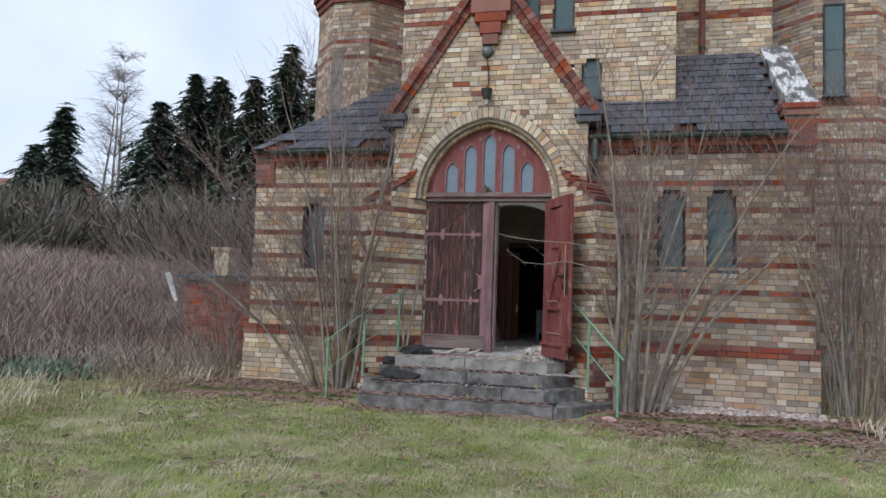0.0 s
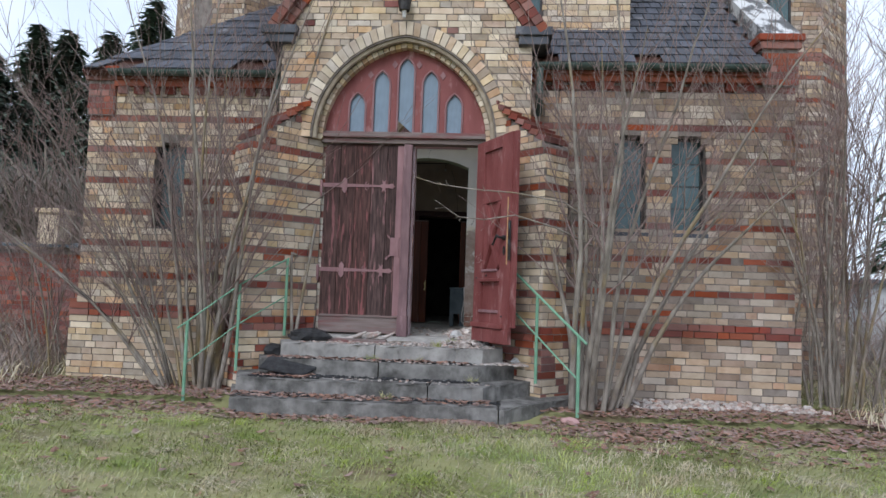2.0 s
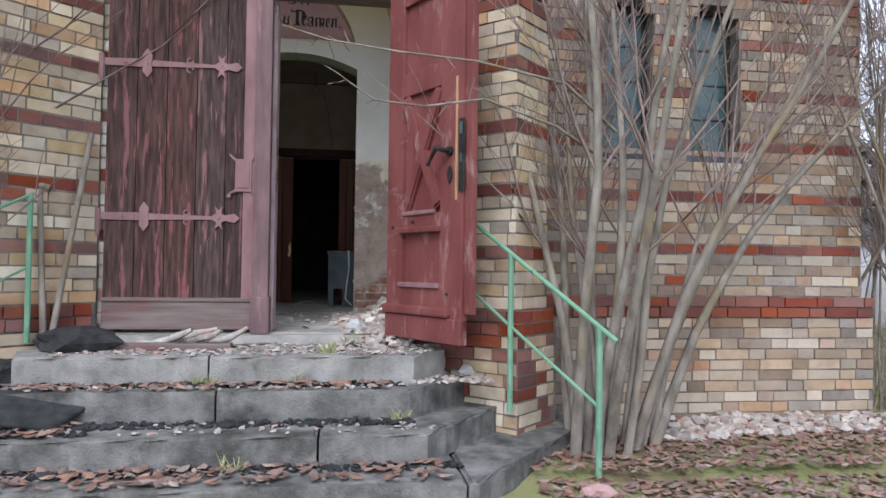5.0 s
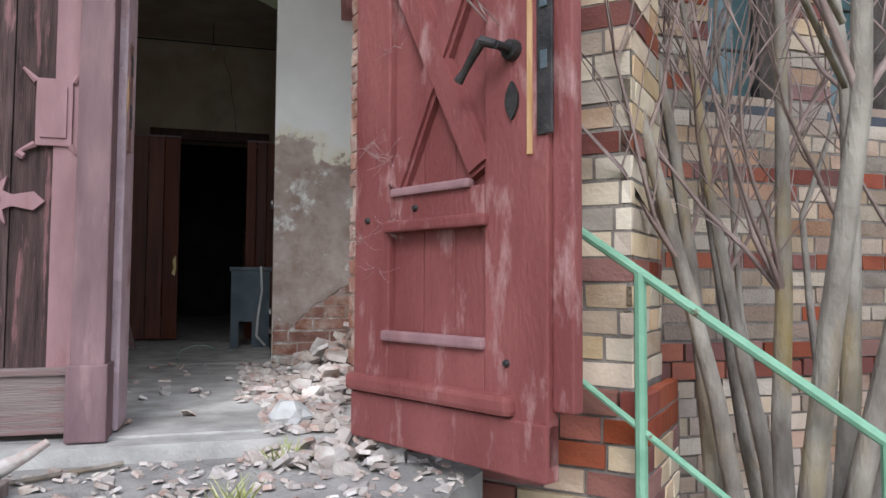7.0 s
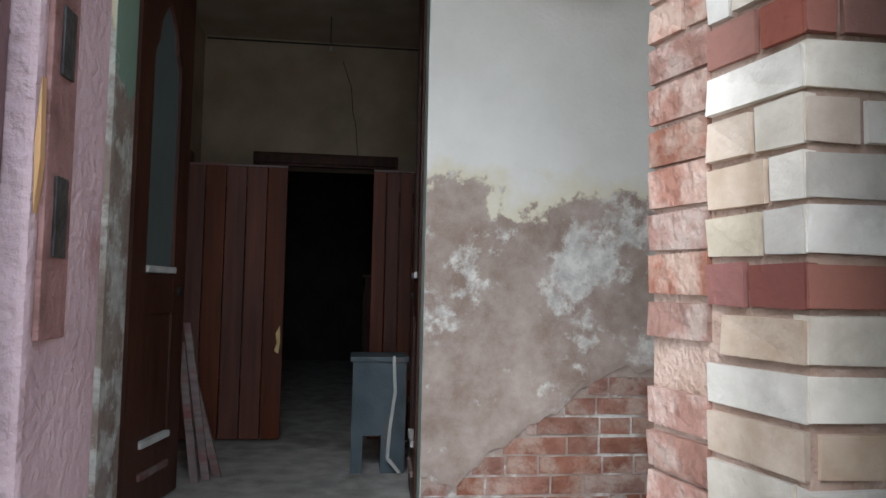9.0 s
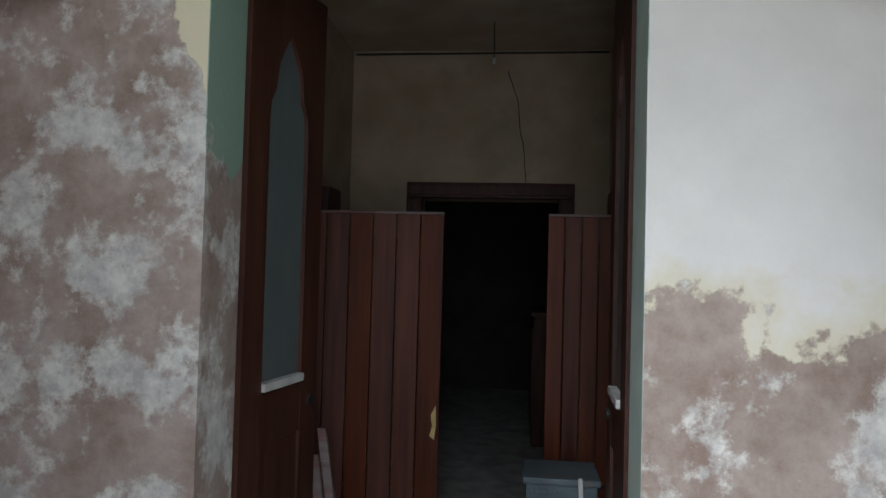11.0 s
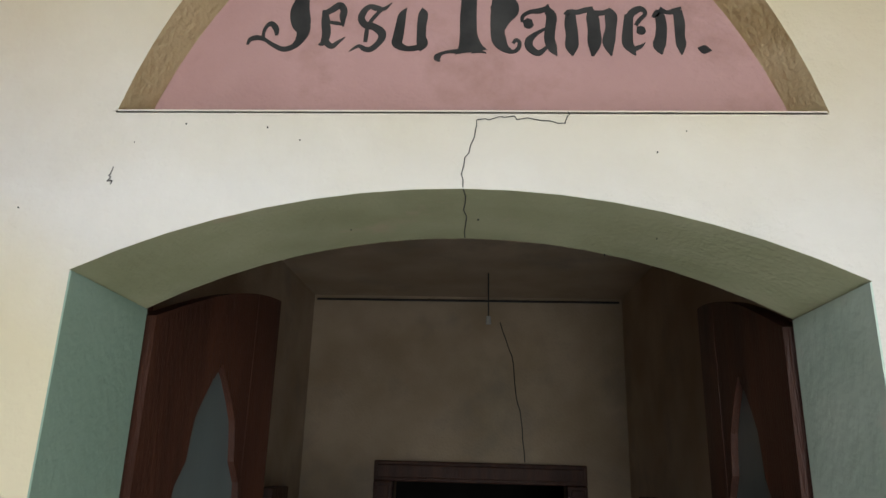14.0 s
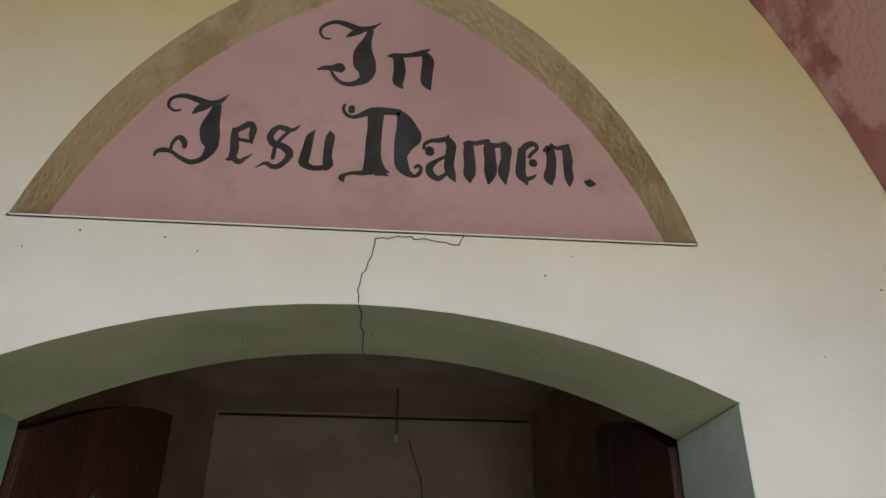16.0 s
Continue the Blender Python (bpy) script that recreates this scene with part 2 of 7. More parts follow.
M_twig = material("brown_twig", (0.19, 0.135, 0.12), (0.33, 0.25, 0.225), 12, 0.9, 0.3)
M_debris = material("plaster_rubble", (0.32, 0.275, 0.24), (0.54, 0.49, 0.445), 12, 0.95, 0.5, c3=(0.36, 0.24, 0.2), c3_scale=9, vary=0.25, island=True)
M_bitumen = material("black_roofing_felt", (0.02, 0.02, 0.021), (0.05, 0.05, 0.052), 14, 0.85, 0.8)
M_grey_iron = material("slate_grey_enamel", (0.055, 0.075, 0.085), (0.095, 0.12, 0.135), 6, 0.6, 0.3, c3=(0.13, 0.1, 0.08), c3_scale=5, c3_lo=0.6, c3_hi=0.72)
M_white_trim = material("old_white_paint", (0.42, 0.41, 0.39), (0.6, 0.59, 0.57), 10, 0.8, 0.3)
# Plaster taken to near black: the far room's shade is in its colour.
M_dark = material("shade_black_plaster", (0.028, 0.025, 0.022), (0.05, 0.044, 0.038), 3, 0.95, 0.3)
M_glass = glass_material("dusty_window_glass", (0.05, 0.085, 0.09))
M_skyglass = glass_material("pale_tympanum_glass", (0.13, 0.17, 0.21), 0.14)
M_frost = glass_material("frosted_door_glass", (0.075, 0.09, 0.09), 0.28)
M_groundm = material("winter_grass_soil", (0.15, 0.165, 0.055), (0.30, 0.29, 0.135), 1.6, 0.95, 0.9, c3=(0.13, 0.085, 0.055), c3_scale=0.55, c3_lo=0.52, c3_hi=0.66, fine=30)
M_leaf = material("dead_oak_leaves", (0.16, 0.09, 0.07), (0.32, 0.21, 0.165), 9, 0.9, 0.2, vary=0.3, island=True)
M_grassg = material("green_grass", (0.155, 0.215, 0.055), (0.31, 0.335, 0.12), 1.3, 0.85, 0, c3=(0.40, 0.355, 0.21), c3_scale=1.6, c3_lo=0.42, c3_hi=0.66, vary=0.25, island=True)
M_drygrass = material("dry_straw_grass", (0.36, 0.30, 0.19), (0.54, 0.475, 0.33), 2, 0.9, 0, vary=0.25, island=True)
M_shrub = material("red_brown_scrub", (0.19, 0.135, 0.115), (0.38, 0.30, 0.25), 0.5, 0.95, 0, vary=0.3, island=True)
M_conifer = material("spruce_needles", (0.085, 0.122, 0.092), (0.165, 0.21, 0.155), 1.5, 0.9, 0, vary=0.3, island=True)
M_shedbrick = material("shed_brick", (0.22, 0.09, 0.065), (0.33, 0.16, 0.12), 7, 0.95, 0.5, vary=0.25, island=True)
M_render = material("pale_rendered_wall", (0.42, 0.43, 0.44), (0.55, 0.56, 0.57), 2, 0.9, 0.2)


def plaster_damaged(name, top, cream=(0.70, 0.64, 0.46)):
    """Pale paint over wall that has lost its coat towards the floor: paint, grey-brown undercoat, white salt bloom."""
    m = bpy.data.materials.new(name)
    m.use_nodes = True
    n, l = m.node_tree.nodes, m.node_tree.links
    b = n["Principled BSDF"]
    ge = n.new("ShaderNodeNewGeometry")
    sp = n.new("ShaderNodeSeparateXYZ")
    l.new(ge.outputs["Position"], sp.inputs["Vector"])

    def nz(scale, detail=8, rough=0.6):
        t = n.new("ShaderNodeTexNoise")
        t.inputs["Scale"].default_value, t.inputs["Detail"].default_value, t.inputs["Roughness"].default_value = scale, detail, rough
        l.new(ge.outputs["Position"], t.inputs["Vector"])
        return t.outputs["Fac"]

    def math_node(op, a, bb):
        t = n.new("ShaderNodeMath")
        t.operation = op
        for i, v in enumerate((a, bb)):
            if isinstance(v, (int, float)):
                t.inputs[i].default_value = v
            else:
                l.new(v, t.inputs[i])
        return t.outputs["Value"]

    def ramp(fac, a, bb, lo, hi):
        t = n.new("ShaderNodeValToRGB")
        t.color_ramp.elements[0].color, t.color_ramp.elements[1].color = (*a, 1), (*bb, 1)
        t.color_ramp.elements[0].position, t.color_ramp.elements[1].position = lo, hi
        l.new(fac, t.inputs["Fac"])
        return t.outputs["Color"]

    def mix(fac, a, bb):
        t = n.new("ShaderNodeMixRGB")
        l.new(fac, t.inputs["Fac"])
        for i, v in (("Color1", a), ("Color2", bb)):
            if isinstance(v, tuple):
                t.inputs[i].default_value = (*v, 1)
            else:
                l.new(v, t.inputs[i])
        return t.outputs["Color"]

    paint = ramp(nz(2.5), (0.66, 0.645, 0.60), (0.75, 0.735, 0.69), 0.35, 0.65)
    under = ramp(nz(6, 12, 0.72), (0.25, 0.185, 0.15), (0.43, 0.36, 0.315), 0.34, 0.66)
    salt = ramp(nz(16, 10, 0.7), (0.42, 0.40, 0.38), (0.68, 0.67, 0.61), 0.36, 0.62)
    patch = n.new("ShaderNodeMapRange")
    patch.inputs["From Min"].default_value, patch.inputs["From Max"].default_value = 0.53, 0.60
    # salt blooms in an uneven band where the damp stops
    band = math_node("MULTIPLY", math_node("SUBTRACT", 0.16, math_node("ABSOLUTE", math_node("SUBTRACT", sp.outputs["Z"], top - 0.22), 0.0)), 0.42)
    west = math_node("MULTIPLY", math_node("LESS_THAN", sp.outputs["X"], 0.2), 0.045)
    l.new(math_node("ADD", nz(4.2, 12, 0.7), math_node("MAXIMUM", math_node("MAXIMUM", band, west), -0.06)), patch.inputs["Value"])
    under = mix(patch.outputs["Result"], under, salt)
    edge = math_node("ADD", sp.outputs["Z"], math_node("MULTIPLY", math_node("SUBTRACT", nz(3.2, 10, 0.62), 0.5), 0.75))
    # the loss stands higher west of the opening
    rise = math_node("ADD", math_node("MULTIPLY", math_node("ADD", sp.outputs["X"], 0.38), 2.2), -0.52)
    edge = math_node("ADD", edge, math_node("MULTIPLY", math_node("LESS_THAN", sp.outputs["X"], 0.2), rise))
    k = n.new("ShaderNodeMapRange")
    k.inputs["From Min"].default_value, k.inputs["From Max"].default_value = top - 0.012, top + 0.012
    l.new(edge, k.inputs["Value"])
    yl = n.new("ShaderNodeMapRange")
    yl.inputs["From Min"].default_value, yl.inputs["From Max"].default_value = top + 0.16, top - 0.02
    l.new(math_node("ADD", edge, math_node("MULTIPLY", nz(2.1), 0.1)), yl.inputs["Value"])
    paint = mix(yl.outputs["Result"], paint, (0.62, 0.56, 0.36))
    # cream limewash west of the opening
    cw = n.new("ShaderNodeMapRange")
    cw.inputs["From Min"].default_value, cw.inputs["From Max"].default_value = 0.0, 0.35
    far_west = math_node("SUBTRACT", math_node("SUBTRACT", -0.02, sp.outputs["X"]), math_node("MULTIPLY", math_node("MAXIMUM", math_node("SUBTRACT", sp.outputs["Z"], 2.85), 0.0), 1.5))
    l.new(math_node("ADD", far_west, math_node("MULTIPLY", math_node("SUBTRACT", nz(1.7, 6), 0.5), 0.5)), cw.inputs["Value"])
    paint = mix(cw.outputs["Result"], paint, cream)
    # the paint turns ochre yellow higher up the wall
    oc = n.new("ShaderNodeMapRange")
    oc.inputs["From Min"].default_value, oc.inputs["From Max"].default_value = 3.1, 3.7
    l.new(math_node("ADD", sp.outputs["Z"], math_node("MULTIPLY", math_node("SUBTRACT", nz(1.3), 0.5), 0.55)), oc.inputs["Value"])
    paint = mix(oc.outputs["Result"], paint, (0.56, 0.46, 0.23))
    col = mix(k.outputs["Result"], under, paint)
    l.new(col, b.inputs["Base Color"])
    b.inputs["Roughness"].default_value = 0.95
    b.inputs["Specular IOR Level"].default_value = 0.2
    bp = n.new("ShaderNodeBump")
    bp.inputs["Strength"].default_value, bp.inputs["Distance"].default_value = 0.5, 0.02
    l.new(math_node("ADD", math_node("MULTIPLY", k.outputs["Result"], 0.35), math_node("MULTIPLY", nz(45), 0.3)), bp.inputs["Height"])
    l.new(bp.outputs["Normal"], b.inputs["Normal"])
    return m


M_plaster = plaster_damaged("peeling_white_plaster", 2.02)


# ---- building helpers ----
def box(bm, x0, y0, z0, x1, y1, z1, bev=0.0):
    r = bmesh.ops.create_cube(bm, size=1, matrix=Matrix.Translation(((x0 + x1) / 2, (y0 + y1) / 2, (z0 + z1) / 2)) @ Matrix.Diagonal((x1 - x0, y1 - y0, z1 - z0, 1)))
    if bev:
        es = {e for v in r["verts"] for e in v.link_edges}
        bmesh.ops.bevel(bm, geom=list(es), offset=bev, segments=2, affect="EDGES", profile=0.6)


def prism(bm, pts, a, b, axis="y"):
    """A polygon drawn in the plane across the axis, from a to b along it."""
    def put(p, t):
        return {"y": (p[0], t, p[1]), "z": (p[0], p[1], t), "x": (t, p[0], p[1])}[axis]
    f = [bm.verts.new(put(p, a)) for p in pts]
    g = [bm.verts.new(put(p, b)) for p in pts]
    bm.faces.new(f)
    bm.faces.new(g[::-1])
    for i in range(len(pts)):
        j = (i + 1) % len(pts)
        bm.faces.new((f[i], g[i], g[j], f[j]))
    return f, g


def rod(bm, p0, p1, r0, r1=None, n=6):
    r1 = r0 if r1 is None else r1
    p0, p1 = Vector(p0), Vector(p1)
    d = p1 - p0
    q = d.to_track_quat("Z", "Y")
    ring0, ring1 = [], []
    for i in range(n):
        a = 2 * math.pi * i / n
        o = q @ Vector((math.cos(a), math.sin(a), 0))
        ring0.append(bm.verts.new(p0 + o * r0))
        ring1.append(bm.verts.new(p1 + o * r1))
    for i in range(n):
        j = (i + 1) % n
        bm.faces.new((ring0[i], ring0[j], ring1[j], ring1[i]))
    bm.faces.new(ring0[::-1])
    bm.faces.new(ring1)


def mesh_from(bm, name, mats):
    bmesh.ops.recalc_face_normals(bm, faces=bm.faces)
    me = bpy.data.meshes.new(name)
    bm.to_mesh(me)
    bm.free()
    for m in (mats if isinstance(mats, (list, tuple)) else [mats]):
        me.materials.append(m)
    return me


def thing(name, bm=None, mats=None, label="", category="", group="", kind="", at=None):
    ob = new(name, mesh_from(bm, name, mats) if bm else None)
    if at is not None:
        ob.matrix_world = at
    return tagged(ob, label, category, group, kind)


def part(name, bm, mats, parent, label=""):
    """Links a bmesh, drawn in its parent's own space, as one mesh under it."""
    ob = new(name, mesh_from(bm, name, mats))
    ob.parent = parent
    if label:
        ob["label"] = label
    return ob


def arch(cx, a, zs, h, n=16):
    """A pointed arch from right to left: half-width a, spring height zs, rise h."""
    r = (a * a + h * h) / (2 * a)
    top = math.asin(min(1, h / r))
    right = [(cx + a - r + r * math.cos(top * i / n), zs + r * math.sin(top * i / n)) for i in range(n + 1)]
    return right + [(2 * cx - x, z) for x, z in right[-2::-1]]


def ogive(cx, a, zs, h, sag, n=14):
    """A low pointed arch from right to left whose flanks bow out by the share sag of their length."""
    p0, p1 = Vector((a, 0)), Vector((0, h))
    d = p1 - p0
    nn = Vector((d.y, -d.x)).normalized()
    right = []
    for i in range(n + 1):
        t = i / n
        q = p0 + d * t + nn * (sag * d.length * 4 * t * (1 - t))
        right.append((cx + q.x, zs + q.y))
    return right + [(2 * cx - x, z) for x, z in right[-2::-1]]


def segment(cx, a, zs, h, n=16):
    """A flat round arch from right to left."""
    r = (a * a + h * h) / (2 * h)
    t0 = math.asin(a / r)
    return [(cx + r * math.sin(t0 - 2 * t0 * i / n), zs + h - r + r * math.cos(t0 - 2 * t0 * i / n)) for i in range(2 * n // 2 + 1)]


BR, BH = 0.077, 0.067
rng = random.Random(7)
BRICKS = []   # pieces to be laid last


def brick_meshes():
    made = {}
    for key, m in (("d", M_dull_p), ("y", M_yel_p), ("r", M_red_p), ("m", M_rough_p), ("w", M_white_p)):
        for var in range(3):
            bm = bmesh.new()
            rr = random.Random(var)
            box(bm, 0, -0.0055, 0, 1, 0.03, 1)
            for v in bm.verts:
                if v.co.y < 0:
                    v.co.y += rr.uniform(-0.003, 0.004)
                v.co.z += rr.uniform(-0.04, 0.04)
            made[key, var] = mesh_from(bm, "brick", m)
    return made


def brick_face(owner, o, u, length, z0, z1, zref, colour, keep=None, near=None, limit=300, inset=0.0, worn=0.0):
    """Lays courses on a wall face from o along u; what near() picks becomes single pieces, the rest one mesh."""
    o, u = Vector((*o, 0)), Vector((*u, 0)).normalized()
    nrm = Vector((u.y, -u.x, 0))
    o = o - nrm * inset
    vs, fs, mi = [], [], []
    k = math.floor((z0 - zref) / BR)
    singles = 0
    while True:
        zt = zref + (k + 1) * BR
        zb = zt - BH
        if zt > z1 + 0.001:
            break
        if zb >= z0 - 0.02:
            s = -rng.uniform(0.0, 0.24)
            j = k % 2
            while s < length:
                w = 0.25 if j % 2 == 0 else 0.12
                a, b = max(s, 0), min(s + w, length)
                s, j = s + w + 0.011, j + 1
                if b - a < 0.025:
                    continue
                spans = [(a, b)]
                if keep:
                    zm = (zb + zt) / 2
                    tests = [keep(a + 0.004, zm), keep((a + b) / 2, zm), keep(b - 0.004, zm)]
                    if not any(tests):
                        continue
                    if not all(tests):
                        cut = [a + (b - a) * i / 8 for i in range(9)]
                        good = [(p, q) for p, q in zip(cut, cut[1:]) if keep((p + q) / 2, zm)]
                        if not good:
                            continue
                        spans = [(good[0][0], good[-1][1])]
                c = colour(k, zb)
                for a, b in spans:
                    if rng.random() < worn:
                        continue
                    h = BH + rng.uniform(-0.004, 0.004)
                    if near and singles < limit and near((a + b) / 2, zb):
                        singles += 1
                        m = Matrix((( (b - a) * u.x, -nrm.x, 0, (o + u * a).x), ((b - a) * u.y, -nrm.y, 0, (o + u * a).y), (0, 0, h, zb), (0, 0, 0, 1)))
                        BRICKS.append((owner, c, rng.randrange(3), m))
                        continue
                    pr = 0.008 + rng.uniform(-0.003, 0.004)
                    i0 = len(vs)
                    for d in (pr, -0.03):
                        for uu, zz in ((a, zb), (b, zb), (b, zb + h), (a, zb + h)):
                            p = o + u * uu + nrm * (d + (rng.uniform(-0.002, 0.002) if d > 0 else 0))
                            vs.append((p.x, p.y, zz + rng.uniform(-0.002, 0.002)))
                    for f in ((0, 1, 2, 3), (0, 4, 5, 1), (1, 5, 6, 2), (2, 6, 7, 3), (3, 7, 4, 0)):
                        fs.append([i0 + q for q in f])
                        mi.append({"y": 0, "r": 1, "m": 2, "w": 0, "d": 3}[c])
        k += 1
    if vs:
        me = bpy.data.meshes.new("brick_courses")
        me.from_pydata(vs, [], fs)
        for m in (M_yel_i, M_red_i, M_rough, M_dull_i):
            me.materials.append(m)
        me.polygons.foreach_set("material_index", mi)
        ob = new("brick_courses", me)
        ob.parent = owner
        tagged(ob, "yellow and red banded brick courses", kind="stuff")


def lay_bricks():
    ms = brick_meshes()
    for owner, c, var, m in BRICKS:
        ob = new("brick", ms[c, var])
        ob.parent = owner
        ob.matrix_basis = m


def banded(zref_row, pale="y"):
    return lambda k, z: "r" if (k - zref_row) % 5 == 0 else ("r" if rng.random() < 0.006 else pale)


# ---- ground ----
def ground_z(x, y):
    z = -0.01 + 0.035 * noise.noise((x * 0.5, y * 0.5, 3.1)) + 0.035 * noise.noise((x * 1.9, y * 1.9, 7))
    if y > -1.2 and -4.5 < x < 5.5:
        z += 0.05
    hill = max(0.0, -x - 6 + 0.25 * y) if x < -4 else 0.0
    z += 2.6 * (1 - math.exp(-max(0, hill - 1.5) / 9)) * min(1, max(0, (y + 6) / 8))
    return z


def axis_steps(lo, hi, dense_lo, dense_hi, fine, coarse):
    out, t = [], lo
    while t < hi:
        out.append(t)
        t += fine if dense_lo <= t < dense_hi else coarse
    return out + [hi]


gx = [-900, -300, -120, -70] + axis_steps(-48, 40, -7, 8, 0.25, 1.5) + [70, 150, 400, 900]
gy = [-900, -300, -120, -60, -30] + axis_steps(-16, 60, -9, 0.2, 0.25, 1.5) + [100, 250, 900]
gv = [(x, y, ground_z(max(-60, min(60, x)), max(-40, min(60, y)))) for y in gy for x in gx]
gf = [(j * len(gx) + i, j * len(gx) + i + 1, (j + 1) * len(gx) + i + 1, (j + 1) * len(gx) + i) for j in range(len(gy) - 1) for i in range(len(gx) - 1)]
# the sheet is left open under the building
gf = [f for f in gf if not all(-3.4 < gv[i][0] < 4.2 and 0.4 < gv[i][1] < 5 for i in f)]
g_me = bpy.data.meshes.new("ground")
g_me.from_pydata(gv, [], gf)
g_me.materials.append(M_groundm)
for p in g_me.polygons:
    p.use_smooth = True
tagged(new("ground", g_me), "mossy winter grass with bare soil and dead leaves", "ground", kind="structure")

# ---- building shell ----
XC = 0.12


def wing(name, x0, x1, windows, label, near, pale):
    w = tagged(new(name), label, "wall", kind="structure")
    bm = bmesh.new()
    edges = sorted({x0, x1, *[v for a, b, c, d in windows for v in (a, b)]})
    for a, b in zip(edges, edges[1:]):
        hole = [q for q in windows if q[0] <= a and q[1] >= b]
        if hole:
            box(bm, a, 0.126, 0.9, b, 0.5, hole[0][2])
            box(bm, a, 0.126, hole[0][3], b, 0.5, 3.72)
        else:
            box(bm, a, 0.126, 0.9, b, 0.5, 3.72)
    box(bm, x0 - 0.05, 0.07, -0.3, x1 + 0.05, 0.5, 0.9)
    part("core", bm, M_mortar, w)

    def keep(u, z):
        x = x0 + u
        for a, b, c, d in windows:
            steps = 0.07 if z > d - 0.08 else 0
            if a + steps < x < b - steps and c < z < d + 0.07:
                return False
        return True
    brick_face(w, (x0, 0.126), (1, 0), x1 - x0, 0.92, 3.46, 2.84, banded(-1, pale), keep, near, worn=0.006)
    brick_face(w, (x0, 0.126), (1, 0), x1 - x0, 3.46, 3.72, 2.84, lambda k, z: "r" if z > 3.6 else pale, keep)
    brick_face(w, (x0 - 0.05, 0.07), (1, 0), x1 - x0 + 0.1, 0.0, 0.76, 2.84, lambda k, z: pale, None, near)
    brick_face(w, (x0 - 0.05, 0.055), (1, 0), x1 - x0 + 0.1, 0.76, 0.94, 2.84, lambda k, z: "r", None, near, worn=0.0)
    return w


WR = [(2.57, 2.96, 1.96, 3.1), (3.24, 3.64, 1.96, 3.1)]
WL = [(-2.96, -2.57, 1.86, 2.9)]
wing_r = wing("wall_aisle_east", 1.5, 4.63, WR, "yellow brick aisle wall with red bands and plinth", lambda u, z: 0.35 < u < 3.13 and 0.9 < z < 2.1, "d")
wing_l = wing("wall_aisle_west", -3.82, -1.26, WL, "weathered yellow brick aisle wall with red bands", lambda u, z: 1.0 < u < 2.6 and 0.9 < z < 2.2, "y")

# outer end walls and their returns
for name, xa, xb, u in (("wall_end_east", 4.25, 4.63, 1), ("wall_end_west", -3.82, -3.44, -1)):
    w = tagged(new(name), "banded brick end wall of the aisle", "wall", kind="structure")
    bm = bmesh.new()
    box(bm, xa, 0.5, -0.3, xb, 5.0, 3.72)
    part("core", bm, M_mortar, w)
    if u > 0:
        brick_face(w, (xb, 0.126), (0, 1), 4.8, 0.0, 3.72, 2.84, banded(-1, "d"))


def window(name, a, b, c, d, y, panes, label):
    w = tagged(new(name), label, "window", kind="structure")
    bm = bmesh.new()
    t = 0.035
    box(bm, a, y, c, a + t, y + 0.05, d)
    box(bm, b - t, y, c, b, y + 0.05, d)
    box(bm, a + t, y, c, b - t, y + 0.05, c + t)
    box(bm, a + t, y, d - t, b - t, y + 0.05, d)
    part("window_frame", bm, M_iron, w, "dark iron window frame")
    bm = bmesh.new()
    box(bm, a - 0.03, y - 0.14, c - 0.05, b + 0.03, y + 0.04, c, 0.006)
    part("window_sill", bm, M_slate, w, "dark slate sill")
    rows = panes
    for i in range(rows):
        bm = bmesh.new()
        za, zb2 = c + t + (d - c - 2 * t) * i / rows, c + t + (d - c - 2 * t) * (i + 1) / rows
        box(bm, a + t, y + 0.02, za + 0.004, b - t, y + 0.026, zb2 - 0.004)
        part("pane", bm, M_glass, w)
        if i:
            bm = bmesh.new()
            box(bm, a + t, y + 0.012, za - 0.006, b - t, y + 0.035, za + 0.004)
            part("glazing_bar", bm, M_iron, w)
    return w


for i, (a, b, c, d) in enumerate(WR + WL):
    window("window_%d" % (i + 1), a, b, c, d, 0.26, 4, "narrow dusty aisle window with iron bars")


# ---- corner piers with caps ----
def corner_pier(x0, x1, z0, label):
    p = tagged(new("corner_pier"), label, "pier", kind="structure")
    bm = bmesh.new()
    box(bm, x0, 0.09, z0, x1, 0.5, z0 + 0.43)
    part("core", bm, M_mortar, p)
    brick_face(p, (x0, 0.09), (1, 0), x1 - x0, z0, z0 + 0.42, z0, lambda k, z: "r")
    brick_face(p, (x1, 0.09), (0, 1), 0.4, z0, z0 + 0.42, z0, lambda k, z: "r")
    bm = bmesh.new()
    box(bm, x0 - 0.03, 0.05, z0 + 0.43, x1 + 0.03, 0.54, z0 + 0.52, 0.008)
    box(bm, x0 - 0.06, 0.02, z0 + 0.52, x1 + 0.06, 0.57, z0 + 0.6, 0.012)
    part("cap", bm, M_red_i, p, "moulded red brick cap")
    return p


corner_pier(4.25, 4.65, 3.70, "red brick corner pier with moulded cap")
corner_pier(-3.84, -3.50, 3.22, "small red brick corner pier with cap")


